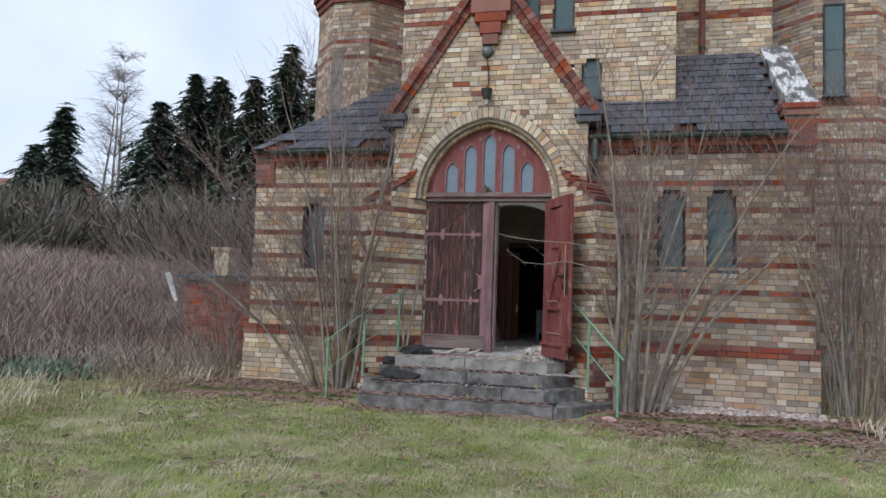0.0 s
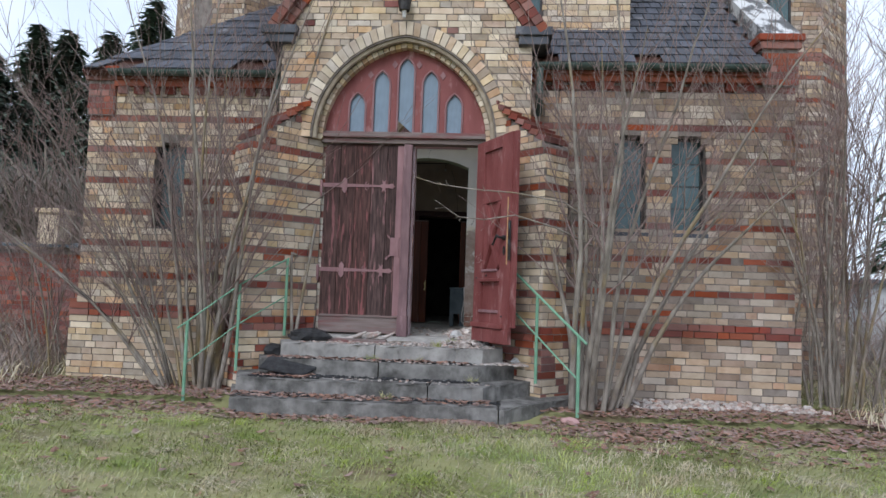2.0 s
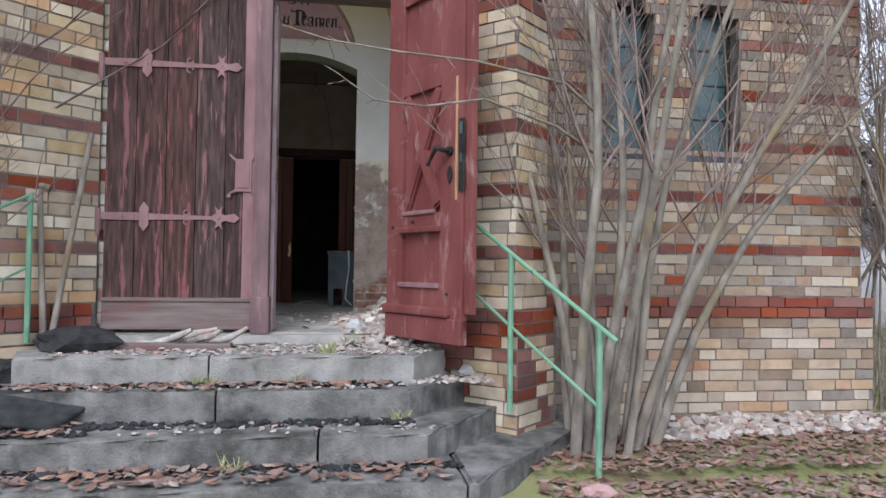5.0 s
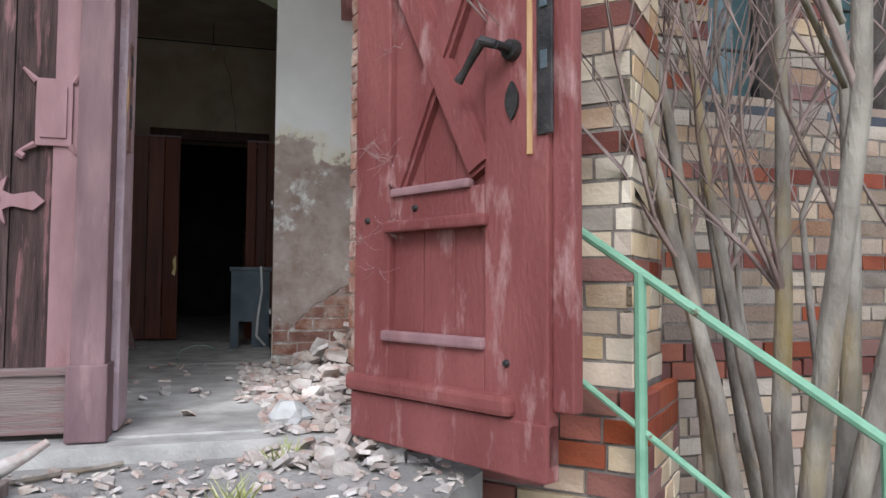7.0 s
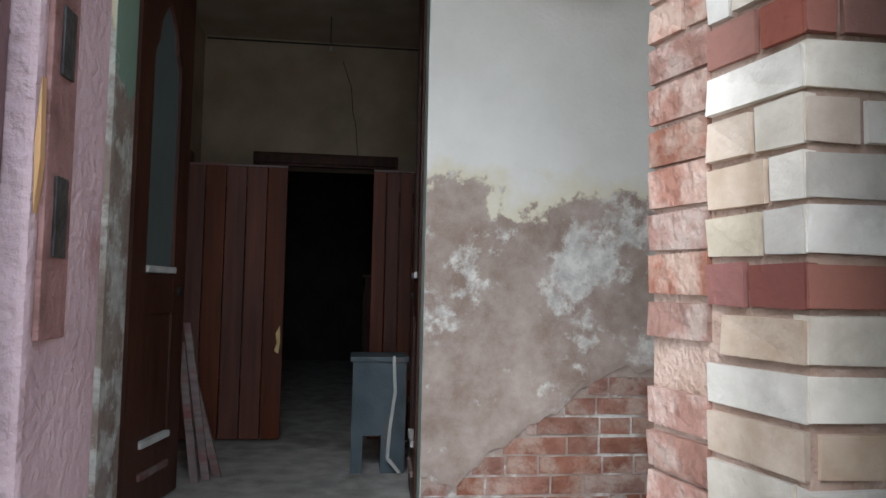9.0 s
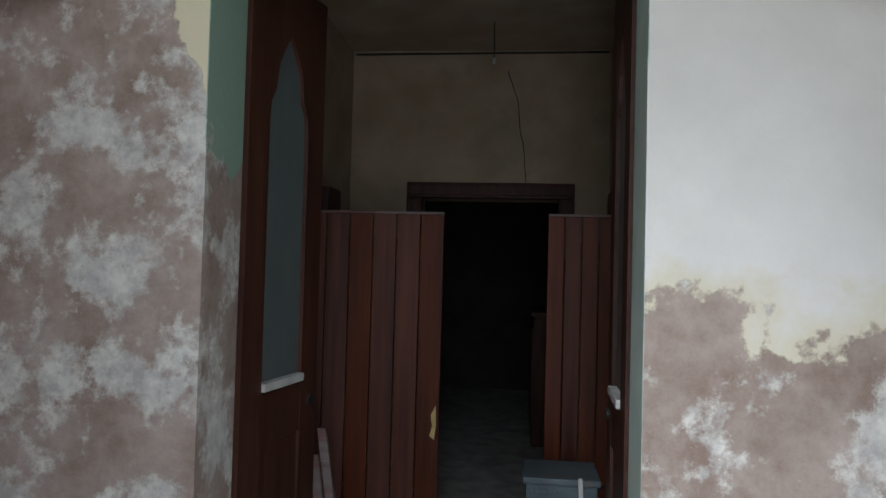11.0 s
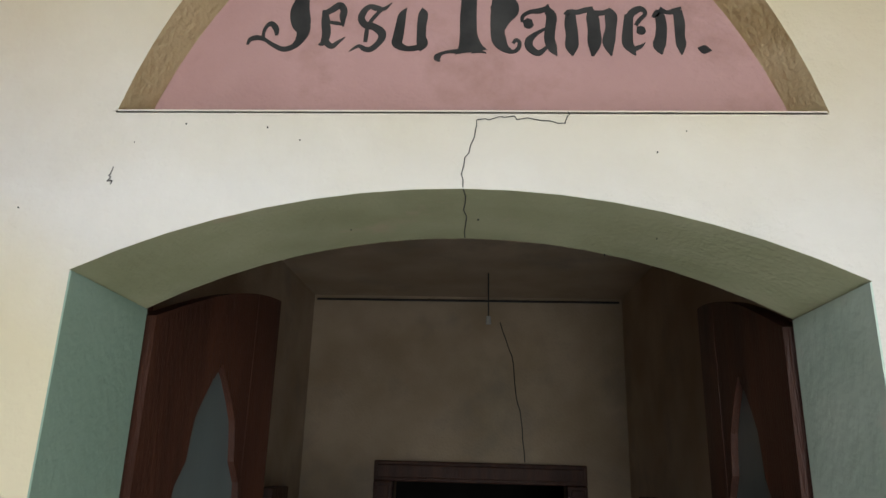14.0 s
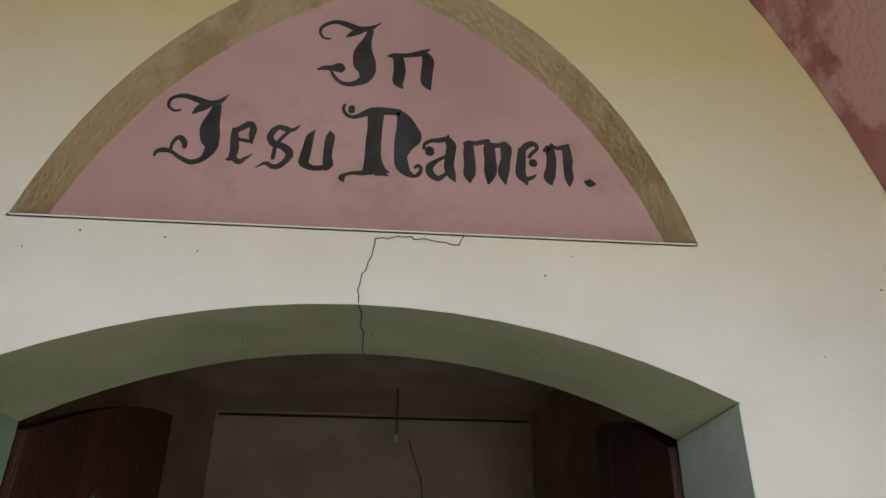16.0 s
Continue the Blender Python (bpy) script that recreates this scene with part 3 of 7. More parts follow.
# ---- aisle roofs ----
def slate_roof(name, quad, label, rows=9, cols=11):
    """Courses of slates over a four-sided slope: eave left, eave right, top right, top left."""
    r = tagged(new(name), label, "roof", kind="structure")
    q = [Vector(p) for p in quad]
    up = (q[1] - q[0]).cross(q[3] - q[0] if (q[3] - q[0]).length > 0.1 else q[2] - q[0]).normalized()
    bm = bmesh.new()
    f = [bm.verts.new(p - up * 0.03) for p in q]
    g = [bm.verts.new(p - up * 0.10) for p in q]
    bm.faces.new(f), bm.faces.new(g[::-1])
    for i in range(4):
        j = (i + 1) % 4
        bm.faces.new((f[i], g[i], g[j], f[j]))
    part("roof_boarding", bm, M_darkwood, r)
    rr = random.Random(3)
    for a in range(rows):
        for b in range(cols):
            if a < 1 and rr.random() < 0.16:
                continue
            off = 0.5 * (a % 2)
            s0, s1 = max(0, (b - off) / cols + 0.002), min(1, (b + 1 - off) / cols - 0.002)
            t0, t1 = a / rows, min(1, (a + 1.25) / rows)
            vs = []
            for t, lift in ((t0, 0.018), (t1, 0.0)):
                for s in (s0, s1):
                    lo, hi = q[0].lerp(q[1], s), q[3].lerp(q[2], s)
                    p = lo.lerp(hi, t) + up * (lift + rr.uniform(-0.004, 0.004))
                    vs.append(tuple(p))
                    vs.append(tuple(p - up * 0.012))
            me = bpy.data.meshes.new("slate")
            me.from_pydata(vs, [], [(0, 2, 6, 4), (1, 3, 2, 0), (0, 4, 5, 1), (3, 7, 6, 2), (1, 5, 7, 3)])
            me.materials.append(M_slate)
            new("slate", me).parent = r
    return r


slate_roof("roof_aisle_east", [(1.45, -0.06, 3.90), (4.27, -0.06, 3.90), (4.27, 1.95, 5.72), (1.45, 1.95, 5.72)], "steep dark slate aisle roof with missing slates at the eave", 12, 19)
slate_roof("roof_aisle_west", [(-3.86, -0.06, 3.76), (-1.2, -0.06, 3.76), (-1.2, 1.95, 5.45), (-2.05, 1.95, 5.45)], "hipped dark slate aisle roof", 9, 13)
slate_roof("roof_aisle_west_hip", [(-3.86, 4.2, 3.76), (-3.86, -0.06, 3.76), (-2.05, 1.95, 5.45), (-2.05, 4.2, 5.45)], "hip slope of the slate aisle roof", 9, 16)

bm = bmesh.new()
prism(bm, [(0.05, 4.30), (1.95, 5.80), (1.95, 5.5), (0.5, 4.22), (0.05, 4.22)], 4.27, 4.68, "x")
M_coping = material("lichen_white_coping", (0.10, 0.10, 0.10), (0.2, 0.2, 0.2), 5, 0.9, 0.6, c3=(0.62, 0.62, 0.61), c3_scale=5, c3_lo=0.46, c3_hi=0.54, stretch=(1, 0.5, 0.5))
thing("parapet_coping", bm, M_coping, "lichen-whitened sloping parapet coping", "coping", kind="structure")
bm = bmesh.new()
box(bm, 4.27, 0.5, 3.7, 4.63, 1.95, 4.2)
prism(bm, [(0.5, 4.2), (2.0, 5.6), (2.0, 4.2)], 4.27, 4.63, "x")
thing("parapet_wall", bm, M_mortar, "brick parapet beside the slate roof", "wall", kind="structure")


def gutter(x0, x1, z, y=-0.12):
    g = tagged(new("gutter"), "green zinc gutter under the slate eave", "gutter")
    bm = bmesh.new()
    n = 8
    prof = [(y - 0.065 * math.cos(math.pi * i / n), z - 0.065 * math.sin(math.pi * i / n)) for i in range(n + 1)]
    prof += [(y + 0.058 * math.cos(math.pi * i / n), z - 0.058 * math.sin(math.pi * i / n)) for i in range(n + 1)]
    prism(bm, prof, x0, x1, "x")
    part("trough", bm, M_gutter, g)
    x = x0 + 0.3
    while x < x1:
        bm = bmesh.new()
        for i in range(n):
            a0, a1 = math.pi * i / n, math.pi * (i + 1) / n
            rod(bm, (x, y - 0.07 * math.cos(a0), z - 0.07 * math.sin(a0)), (x, y - 0.07 * math.cos(a1), z - 0.07 * math.sin(a1)), 0.006, n=4)
        rod(bm, (x, y + 0.07, z), (x, 0.13, z + 0.02), 0.006, n=4)
        part("bracket", bm, M_iron, g)
        x += 0.7
    return g


g1 = gutter(1.62, 4.24, 3.86)
g2 = gutter(-3.46, -1.34, 3.72)
for g, x in ((g2, -1.40), (g1, 1.68)):
    bm = bmesh.new()
    rod(bm, (x, -0.12, g["label"] and (3.8 if x > 0 else 3.66)), (x, -0.12, 3.5), 0.04, n=10)
    rod(bm, (x, -0.12, 3.5), (x, 0.04, 3.3), 0.04, n=10)
    part("outlet", bm, M_gutter, g)

# corbelled brick eaves
for nm, x0, x1, zt in (("eave_course_east", 1.6, 4.25, 3.80), ("eave_course_west", -3.5, -1.3, 3.66)):
    bm = bmesh.new()
    box(bm, x0, 0.06, zt - 0.08, x1, 0.126, zt)
    box(bm, x0, 0.03, zt, x1, 0.126, zt + 0.04)
    x = x0 + 0.04
    while x < x1 - 0.1:
        box(bm, x, 0.075, zt - 0.17, x + 0.12, 0.126, zt - 0.08)
        x += 0.2
    thing(nm, bm, M_red_i, "corbelled red brick eave course", "trim", kind="structure")

# ---- portal ----
portal = tagged(new("wall_portal"), "yellow brick gabled portal wall with pointed arch", "wall", kind="structure")
RI = 0.97
bm = bmesh.new()
A_OUT = arch(XC, RI + 0.09, 2.93, 1.20)
outer = [(1.57, 2.6), (1.57, 4.2), (XC, 6.35), (-1.33, 4.2), (-1.33, 2.6), (XC - 1.19, 2.6), (XC - 1.19, 2.93)]
inner = A_OUT[::-1]
prism(bm, outer + inner + [(XC + 1.19, 2.93), (XC + 1.19, 2.6)], -0.208, 0.5, "y")
box(bm, XC - 1.45, 0.03, 0.0, XC - 1.19, 0.5, 2.6)
box(bm, XC + 1.19, 0.03, 0.0, XC + 1.45, 0.5, 2.6)
part("core", bm, M_mortar, portal)


def in_arch(x, z, a, zs, h):
    if z < zs:
        return abs(x - XC) < a
    r = (a * a + h * h) / (2 * a)
    return math.hypot(abs(x - XC) + r - a, z - zs) < r


def keep_portal(u, z):
    x = -1.33 + u
    if in_arch(x, z, RI + 0.255, 2.93, 1.385):
        return False
    return z < 4.2 + (1.45 - abs(x - XC)) * 1.483 - 0.12


brick_face(portal, (-1.33, -0.208), (1, 0), 2.9, 2.6, 6.2, 1.62, lambda k, z: "r" if rng.random() < 0.015 else "y", keep_portal, lambda u, z: 2.9 < z < 4.1 and (u < 0.55 or u > 2.35), 160)
for xe, u0, uu in ((1.57, (1.57, -0.208), (0, 1)), (-1.33, (-1.33, 0.5), (0, -1))):
    brick_face(portal, u0, uu, 0.7, 2.6, 4.2, 1.62, lambda k, z: "y")


def ring(name, a0, a1, h0, h1, y0, y1, count, mat, label, owner):
    """One ring of wedge-shaped bricks round the arch."""
    p0, p1 = arch(XC, a0, 2.93, h0, 24), arch(XC, a1, 2.93, h1, 24)
    for i in range(count):
        def at(pts, t):
            s = t * (len(pts) - 1)
            j = min(int(s), len(pts) - 2)
            f = s - j
            return (pts[j][0] * (1 - f) + pts[j + 1][0] * f, pts[j][1] * (1 - f) + pts[j + 1][1] * f)
        t0, t1 = (i + 0.06) / count, (i + 0.94) / count
        bm = bmesh.new()
        jig = rng.uniform(-0.004, 0.004)
        prism(bm, [at(p0, t0), at(p1, t0), at(p1, t1), at(p0, t1)], y0 + jig, y1, "y")
        part(name, bm, mat, owner)


ring("voussoir", RI + 0.11, RI + 0.25, 1.22, 1.38, -0.222, -0.05, 44, M_yel_p, "", portal)
ring("inner_voussoir", RI - 0.01, RI + 0.045, 1.11, 1.165, -0.10, 0.02, 46, M_yel_p, "", portal)
bm = bmesh.new()
pts = arch(XC, RI + 0.075, 2.93, 1.19, 24)
for p, q in zip(pts, pts[1:]):
    rod(bm, (p[0], -0.15, p[1]), (q[0], -0.15, q[1]), 0.038, n=8)
part("roll_moulding", bm, material("dark_moulded_brick", (0.25, 0.2, 0.14), (0.4, 0.34, 0.26), 8, 0.9, 0.4), portal, "weathered round brick moulding")

slate_roof("roof_portal_east", [(XC + 1.5, 0.28, 4.14), (XC + 1.5, 0.66, 4.14), (XC, 0.66, 6.3), (XC, 0.28, 6.3)], "steep slate portal roof", 8, 3)
slate_roof("roof_portal_west", [(XC - 1.5, 0.66, 4.14), (XC - 1.5, 0.28, 4.14), (XC, 0.28, 6.3), (XC, 0.66, 6.3)], "steep slate portal roof", 8, 3)

# gable coping, finial block, lamps
coping = tagged(new("gable_coping"), "steep red brick gable coping with finial block", "coping", kind="structure")
for sx in (-1, 1):
    n = 26
    for i in range(n):
        bm = bmesh.new()
        a = Vector((XC + sx * (1.56 - 1.45 * i / n), 0, 4.16 + 2.15 * i / n))
        b = Vector((XC + sx * (1.56 - 1.45 * (i + 0.93) / n), 0, 4.16 + 2.15 * (i + 0.93) / n))
        d = (b - a).normalized()
        o = Vector((sx * d.z, 0, -sx * d.x))
        for (h0, h1, y0) in ((0.0, 0.10, -0.26), (0.10, 0.21, -0.33)):
            prism(bm, [(v.x, v.z) for v in (a + o * (h0 - 0.13), b + o * (h0 - 0.13), b + o * (h1 - 0.13), a + o * (h1 - 0.13))], y0 + rng.uniform(-0.004, 0.004), 0.3, "y")
        part("coping_brick", bm, M_red_p, coping)
    bm = bmesh.new()
    x = XC + sx * 1.47
    box(bm, x - 0.17, -0.30, 4.02, x + 0.17, 0.3, 4.12, 0.01)
    box(bm, x - 0.21, -0.33, 4.12, x + 0.21, 0.3, 4.22, 0.01)
    part("kneeler", bm, M_slate, coping, "dark weathered kneeler stone")
bm = bmesh.new()
box(bm, XC - 0.30, -0.34, 5.72, XC + 0.30, 0.3, 6.9, 0.01)
box(bm, XC - 0.24, -0.33, 5.58, XC + 0.24, 0.0, 5.72, 0.01)
box(bm, XC - 0.16, -0.32, 5.40, XC + 0.16, -0.2, 5.58, 0.01)
box(bm, XC - 0.12, -0.30, 5.24, XC + 0.12, -0.2, 5.40, 0.01)
part("finial_block", bm, M_red_i, coping, "corbelled red brick finial block")

lamp = tagged(new("portal_lamp"), "rusted dark iron portal lamp without shade", "lamp")
bm = bmesh.new()
rod(bm, (0.10, -0.21, 4.52), (0.10, -0.30, 4.50), 0.02, n=8)
rod(bm, (0.10, -0.30, 4.55), (0.10, -0.30, 4.40), 0.085, 0.06, n=12)
part("housing", bm, M_iron, lamp)
bm = bmesh.new()
rod(bm, (0.10, -0.30, 4.40), (0.10, -0.30, 4.32), 0.03, 0.02, n=8)
part("socket", bm, M_white_trim, lamp, "pale ceramic lamp socket")
bm = bmesh.new()
pp = [(0.08, -0.235, 5.08), (0.09, -0.232, 4.9), (0.115, -0.236, 4.75), (0.10, -0.232, 4.56)]
for p, q in zip(pp, pp[1:]):
    rod(bm, p, q, 0.009, n=5)
part("cable", bm, M_iron, lamp)
floodlight = tagged(new("round_lamp"), "round pale glass lamp on the gable", "lamp")
bm = bmesh.new()
rod(bm, (0.08, -0.21, 5.14), (0.08, -0.27, 5.14), 0.09, 0.085, n=14)
part("housing", bm, M_grey_iron, floodlight)
bm = bmesh.new()
bmesh.ops.create_uvsphere(bm, u_segments=14, v_segments=8, radius=0.078, matrix=Matrix.Translation((0.08, -0.27, 5.14)) @ Matrix.Diagonal((1, 0.6, 1, 1)))
part("bulb_glass", bm, M_frost, floodlight)


# ---- diagonal buttresses ----
def buttress(name, sx, label):
    b = tagged(new(name), label, "buttress", kind="structure")

    def X(x):
        return XC + sx * x
    e = 0.09 if sx > 0 else 0.0
    plan = [(0.97 + e, -e), (1.61, -0.64), (1.88, -0.37), (1.46, 0.05), (1.46, 0.1), (0.97 + e, 0.1)]

    def top(x, y):
        d = max(0.0, (-y + (x - 0.97)) / 1.28)
        return 3.42 - 0.62 * min(1, d)

    bm = bmesh.new()
    f, g = prism(bm, [(X(x), y) for x, y in plan], 0.0, 3.0, "z")
    for v, (x, y) in zip(g, plan):
        v.co.z = top(x, y)
    part("core", bm, M_mortar, b)
    bm = bmesh.new()
    big = [(0.97 + e, -0.03 - e), (1.61, -0.71), (1.95, -0.37), (1.46, 0.08)]
    prism(bm, [(X(x), y) for x, y in big], 0.0, 0.80, "z")
    part("plinth_core", bm, M_mortar, b)
    faces = [((0.97 + e, -e), (1.61, -0.64)), ((1.61, -0.64), (1.88, -0.37))]
    pl = [((0.97 + e, -0.07 - e), (1.61, -0.71)), ((1.61, -0.71), (1.92, -0.40))]
    for i, ((p, q), (pp2, qq2)) in enumerate(zip(faces, pl)):
        if sx < 0:
            p, q, pp2, qq2 = q, p, qq2, pp2
        P, Q = Vector((X(p[0]), p[1])), Vector((X(q[0]), q[1]))
        L = (Q - P).length

        def keep(u, z, P=P, Q=Q, L=L):
            w = P.lerp(Q, u / L)
            return z < top((w.x - XC) * sx, w.y) - 0.03
        brick_face(b, P, Q - P, L, 0.86, 3.4, 1.618, banded(-1), keep, lambda u, z: z < 2.6, 150, worn=0.0)
        P, Q = Vector((X(pp2[0]), pp2[1])), Vector((X(qq2[0]), qq2[1]))
        brick_face(b, P, Q - P, (Q - P).length, 0.0, 0.72, 1.618, lambda k, z: "r" if rng.random() < 0.45 else "y", None, lambda u, z: True, 60)
        brick_face(b, P, Q - P, (Q - P).length, 0.70, 0.86, 1.618, lambda k, z: "r", None, lambda u, z: True, 40)
        bm = bmesh.new()
    # weathering of stepped bricks down the shoulder
    for i in range(9):
        t = i / 9
        zz = top(0.97 + 0.64 * t, -0.64 * t)
        bm = bmesh.new()
        c = Vector((X(1.10 + 0.66 * t), 0.02 - 0.50 * t))
        m = Matrix.Translation((c.x, c.y, zz)) @ Matrix.Rotation(radians(-45 if sx > 0 else -135), 4, "Z") @ Matrix.Rotation(radians(22), 4, "Y")
        for s in (-0.18, 0.0):
            bmesh.ops.create_cube(bm, size=1, matrix=m @ Matrix.Translation((0, s + 0.09, 0.03)) @ Matrix.Diagonal((0.135, 0.235, 0.06, 1)))
        part("coping_brick", bm, M_red_p, b)
    return b


buttress("buttress_east", 1, "diagonal banded brick buttress with sloping shoulder")
buttress("buttress_west", -1, "diagonal pale brick buttress with sloping shoulder")

# whitened brick jambs, splayed, and rough inner reveals that widen again
for sx, nm in ((1, "wall_jamb_east"), (-1, "wall_jamb_west")):
    j = tagged(new(nm), "brick door jamb, whitened outside, bare red inside", "wall", kind="structure")
    bm = bmesh.new()

    def X(x):
        return XC + sx * x
    if sx > 0:
        front, throat, back_ = Vector((1.04, 0.26)), Vector((1.0, 0.45)), Vector((0.965, 0.60))
    else:
        front, throat, back_ = Vector((0.905, 0.04)), Vector((0.905, 0.26)), Vector((0.96, 0.60))
    prism(bm, [(X(x), y) for x, y in (front + Vector((0.006, 0.004)), throat + Vector((0.006, 0)), back_ + Vector((0.008, 0)), Vector((1.4, 0.62)), Vector((1.4, front.y + 0.004)))], 0.6, 3.0, "z")
    part("core", bm, M_crumb, j)

    def run(p, q):
        """Wall face between two plan points, seen from the doorway."""
        p, q = Vector((X(p.x), p.y)), Vector((X(q.x), q.y))
        return (p, q - p) if sx > 0 else (q, p - q)
    def white(k, z):
        return "r" if k % 5 == 0 else "w"
    o, u = run(throat, front)
    brick_face(j, o, u, u.length, 0.68, 2.95, 1.63, white, None, lambda u, z: True, 120)
    o, u = run(front, Vector((1.40 if sx > 0 else 1.03, front.y)))
    brick_face(j, o, u, u.length, 0.68, 2.95, 1.63, white, None, lambda u, z: True, 90)
    o, u = run(back_, throat)
    brick_face(j, o, u, u.length, 0.66, 2.95, 1.57, lambda k, z: "m", None, lambda u, z: True, 140, worn=0.06)

# ---- nave wall, turrets ----
nave = tagged(new("wall_nave"), "tall yellow brick nave wall with narrow windows", "wall", kind="structure")
NY = 0.67
NW = [(0.414, 0.745, 5.77, 7.5), (0.958, 1.298, 5.77, 7.5), (1.423, 1.744, 4.65, 5.365)]
bm = bmesh.new()
xs = sorted({-1.55, -1.15, 1.38, 2.84, *[v for a, b, c, d in NW for v in (a, b)]})
for a, b in zip(xs, xs[1:]):
    hole = [q for q in NW if q[0] <= a and q[1] >= b]
    low = 4.35 if a >= 1.38 or b <= -1.15 else 5.2
    if hole:
        box(bm, a, NY, low, b, NY + 0.14, hole[0][2])
        box(bm, a, NY, hole[0][3], b, NY + 0.14, 10)
    else:
        box(bm, a, NY, low, b, NY + 0.14, 10)
part("core", bm, M_mortar, nave)


def keep_nave(u, z):
    x = u - 1.55
    for a, b, c, d in NW:
        st = 0 if z < d - 0.16 else (0.06 if z < d - 0.08 else 0.12)
        if a + st < x < b - st and c < z < d:
            return False
    return z > 4.4 and (x > 1.3 or x < -1.1 or z > 5.2)


brick_face(nave, (-1.55, NY), (1, 0), 4.39, 4.4, 7.6, 6.05, lambda k, z: "r" if (k in (-1, 2)) else "y", keep_nave)
for i, (a, b, c, d) in enumerate(NW):
    window("window_%d" % (i + 4), a, b, c, d, NY + 0.06, 3 if i < 2 else 2, "narrow nave window with broken dark glass")
bm = bmesh.new()
box(bm, 2.84, 2.6, 3.5, 4.6, 2.8, 11)
back = thing("wall_recess", bm, M_mortar, "recessed brick wall between nave and stair turret", "wall", kind="structure")
brick_face(back, (2.84, 2.6), (1, 0), 1.75, 5.0, 8.0, 5.9, lambda k, z: "r" if k in (-1, 9, 10) else "y")
bm = bmesh.new()
box(bm, -2.6, 2.6, 3.5, -1.4, 2.8, 11)
recess = thing("wall_recess_west", bm, M_mortar, "recessed brick wall between stair turret and nave", "wall", kind="structure")
brick_face(recess, (-2.4, 2.6), (1, 0), 1.0, 5.0, 8.0, 5.9, lambda k, z: "r" if k % 3 == 0 else "y")
bm = bmesh.new()
box(bm, -1.55, NY + 0.14, 5.0, -1.41, 2.8, 10)
box(bm, 2.70, NY + 0.14, 4.5, 2.84, 2.8, 10)
thing("wall_nave_return", bm, M_yel_i, "brick return of the nave wall", "wall", kind="structure")
pipe = tagged(new("downpipe"), "red-brown painted rainwater pipe", "downpipe")
bm = bmesh.new()
rod(bm, (3.42, 2.5, 5.6), (3.42, 2.5, 10), 0.055, n=12)
part("pipe", bm, M_pipe, pipe)
for z in (6.0, 7.5):
    bm = bmesh.new()
    rod(bm, (3.42, 2.5, z), (3.42, 2.5, z + 0.05), 0.066, n=12)
    box(bm, 3.40, 2.5, z, 3.44, 2.62, z + 0.04)
    part("clamp", bm, M_iron, pipe)


def turret(name, cx, cy, r, sides, z0, z1, zref, bands, label, win=None, turn=0.0, cornice=None):
    t = tagged(new(name), label, "turret", kind="structure")
    ring_p = [(cx + r * math.cos(2 * math.pi * (i + turn) / sides), cy + r * math.sin(2 * math.pi * (i + turn) / sides)) for i in range(sides)]
    bm = bmesh.new()
    prism(bm, ring_p, z0, z1, "z")
    part("core", bm, M_mortar, t)
    for i in range(sides):
        P, Q = Vector(ring_p[i]), Vector(ring_p[(i + 1) % sides])
        if ((P + Q) / 2).y > cy + 0.05:
            continue
        brick_face(t, P, Q - P, (Q - P).length, z0, z1, zref, lambda k, z: "r" if k in bands else "d", (lambda u, z, P=P, Q=Q: not (win and win[0] < (P + (Q - P).normalized() * u).x < win[1] and win[2] < z < win[3] and (P.y < cy))) if win else None)
    if cornice:
        for dz, dr in ((0.0, 0.05), (0.12, 0.1), (0.24, 0.15)):
            bm = bmesh.new()
            prism(bm, [(cx + (r + dr) * math.cos(2 * math.pi * (i + turn) / sides), cy + (r + dr) * math.sin(2 * math.pi * (i + turn) / sides)) for i in range(sides)], cornice + dz, cornice + dz + 0.12, "z")
            part("cornice_course", bm, M_red_i, t)
    return t


turret("stair_turret_west", -2.98, 2.75, 0.98, 8, 3.4, 8.5, 6.0, (-1, 3), "octagonal yellow brick stair turret with red cornice", (-3.35, -3.1, 4.9, 6.1), 0.5, 7.05)
turret("stair_turret_east", 6.05, 4.9, 1.36, 8, 0.0, 10.0, 7.0, (-1, 4, -22, -23, -27, -32, -37, -42, -47, -52, -57), "broad octagonal brick stair turret with red bands", (5.67, 6.04, 5.4, 7.2), 0.5)
window("window_7", 5.67, 6.04, 5.42, 7.17, 3.6, 2, "tall turret window with broken panes")
window("window_8", -3.34, -3.11, 4.92, 6.05, 1.86, 2, "slit window in the stair turret")


# ---- entrance steps ----
steps = tagged(new("entrance_steps"), "worn grey concrete entrance steps, cracked and littered", "steps")


def step_plan(f, l, r):
    return [(l, -f), (r, -f), (r + (f - 0.45) * 0.8, -0.45), (r + (f - 0.45) * 0.8, 0.02), (l - (f - 0.45) * 0.35, 0.02), (l - (f - 0.45) * 0.35, -0.45)]


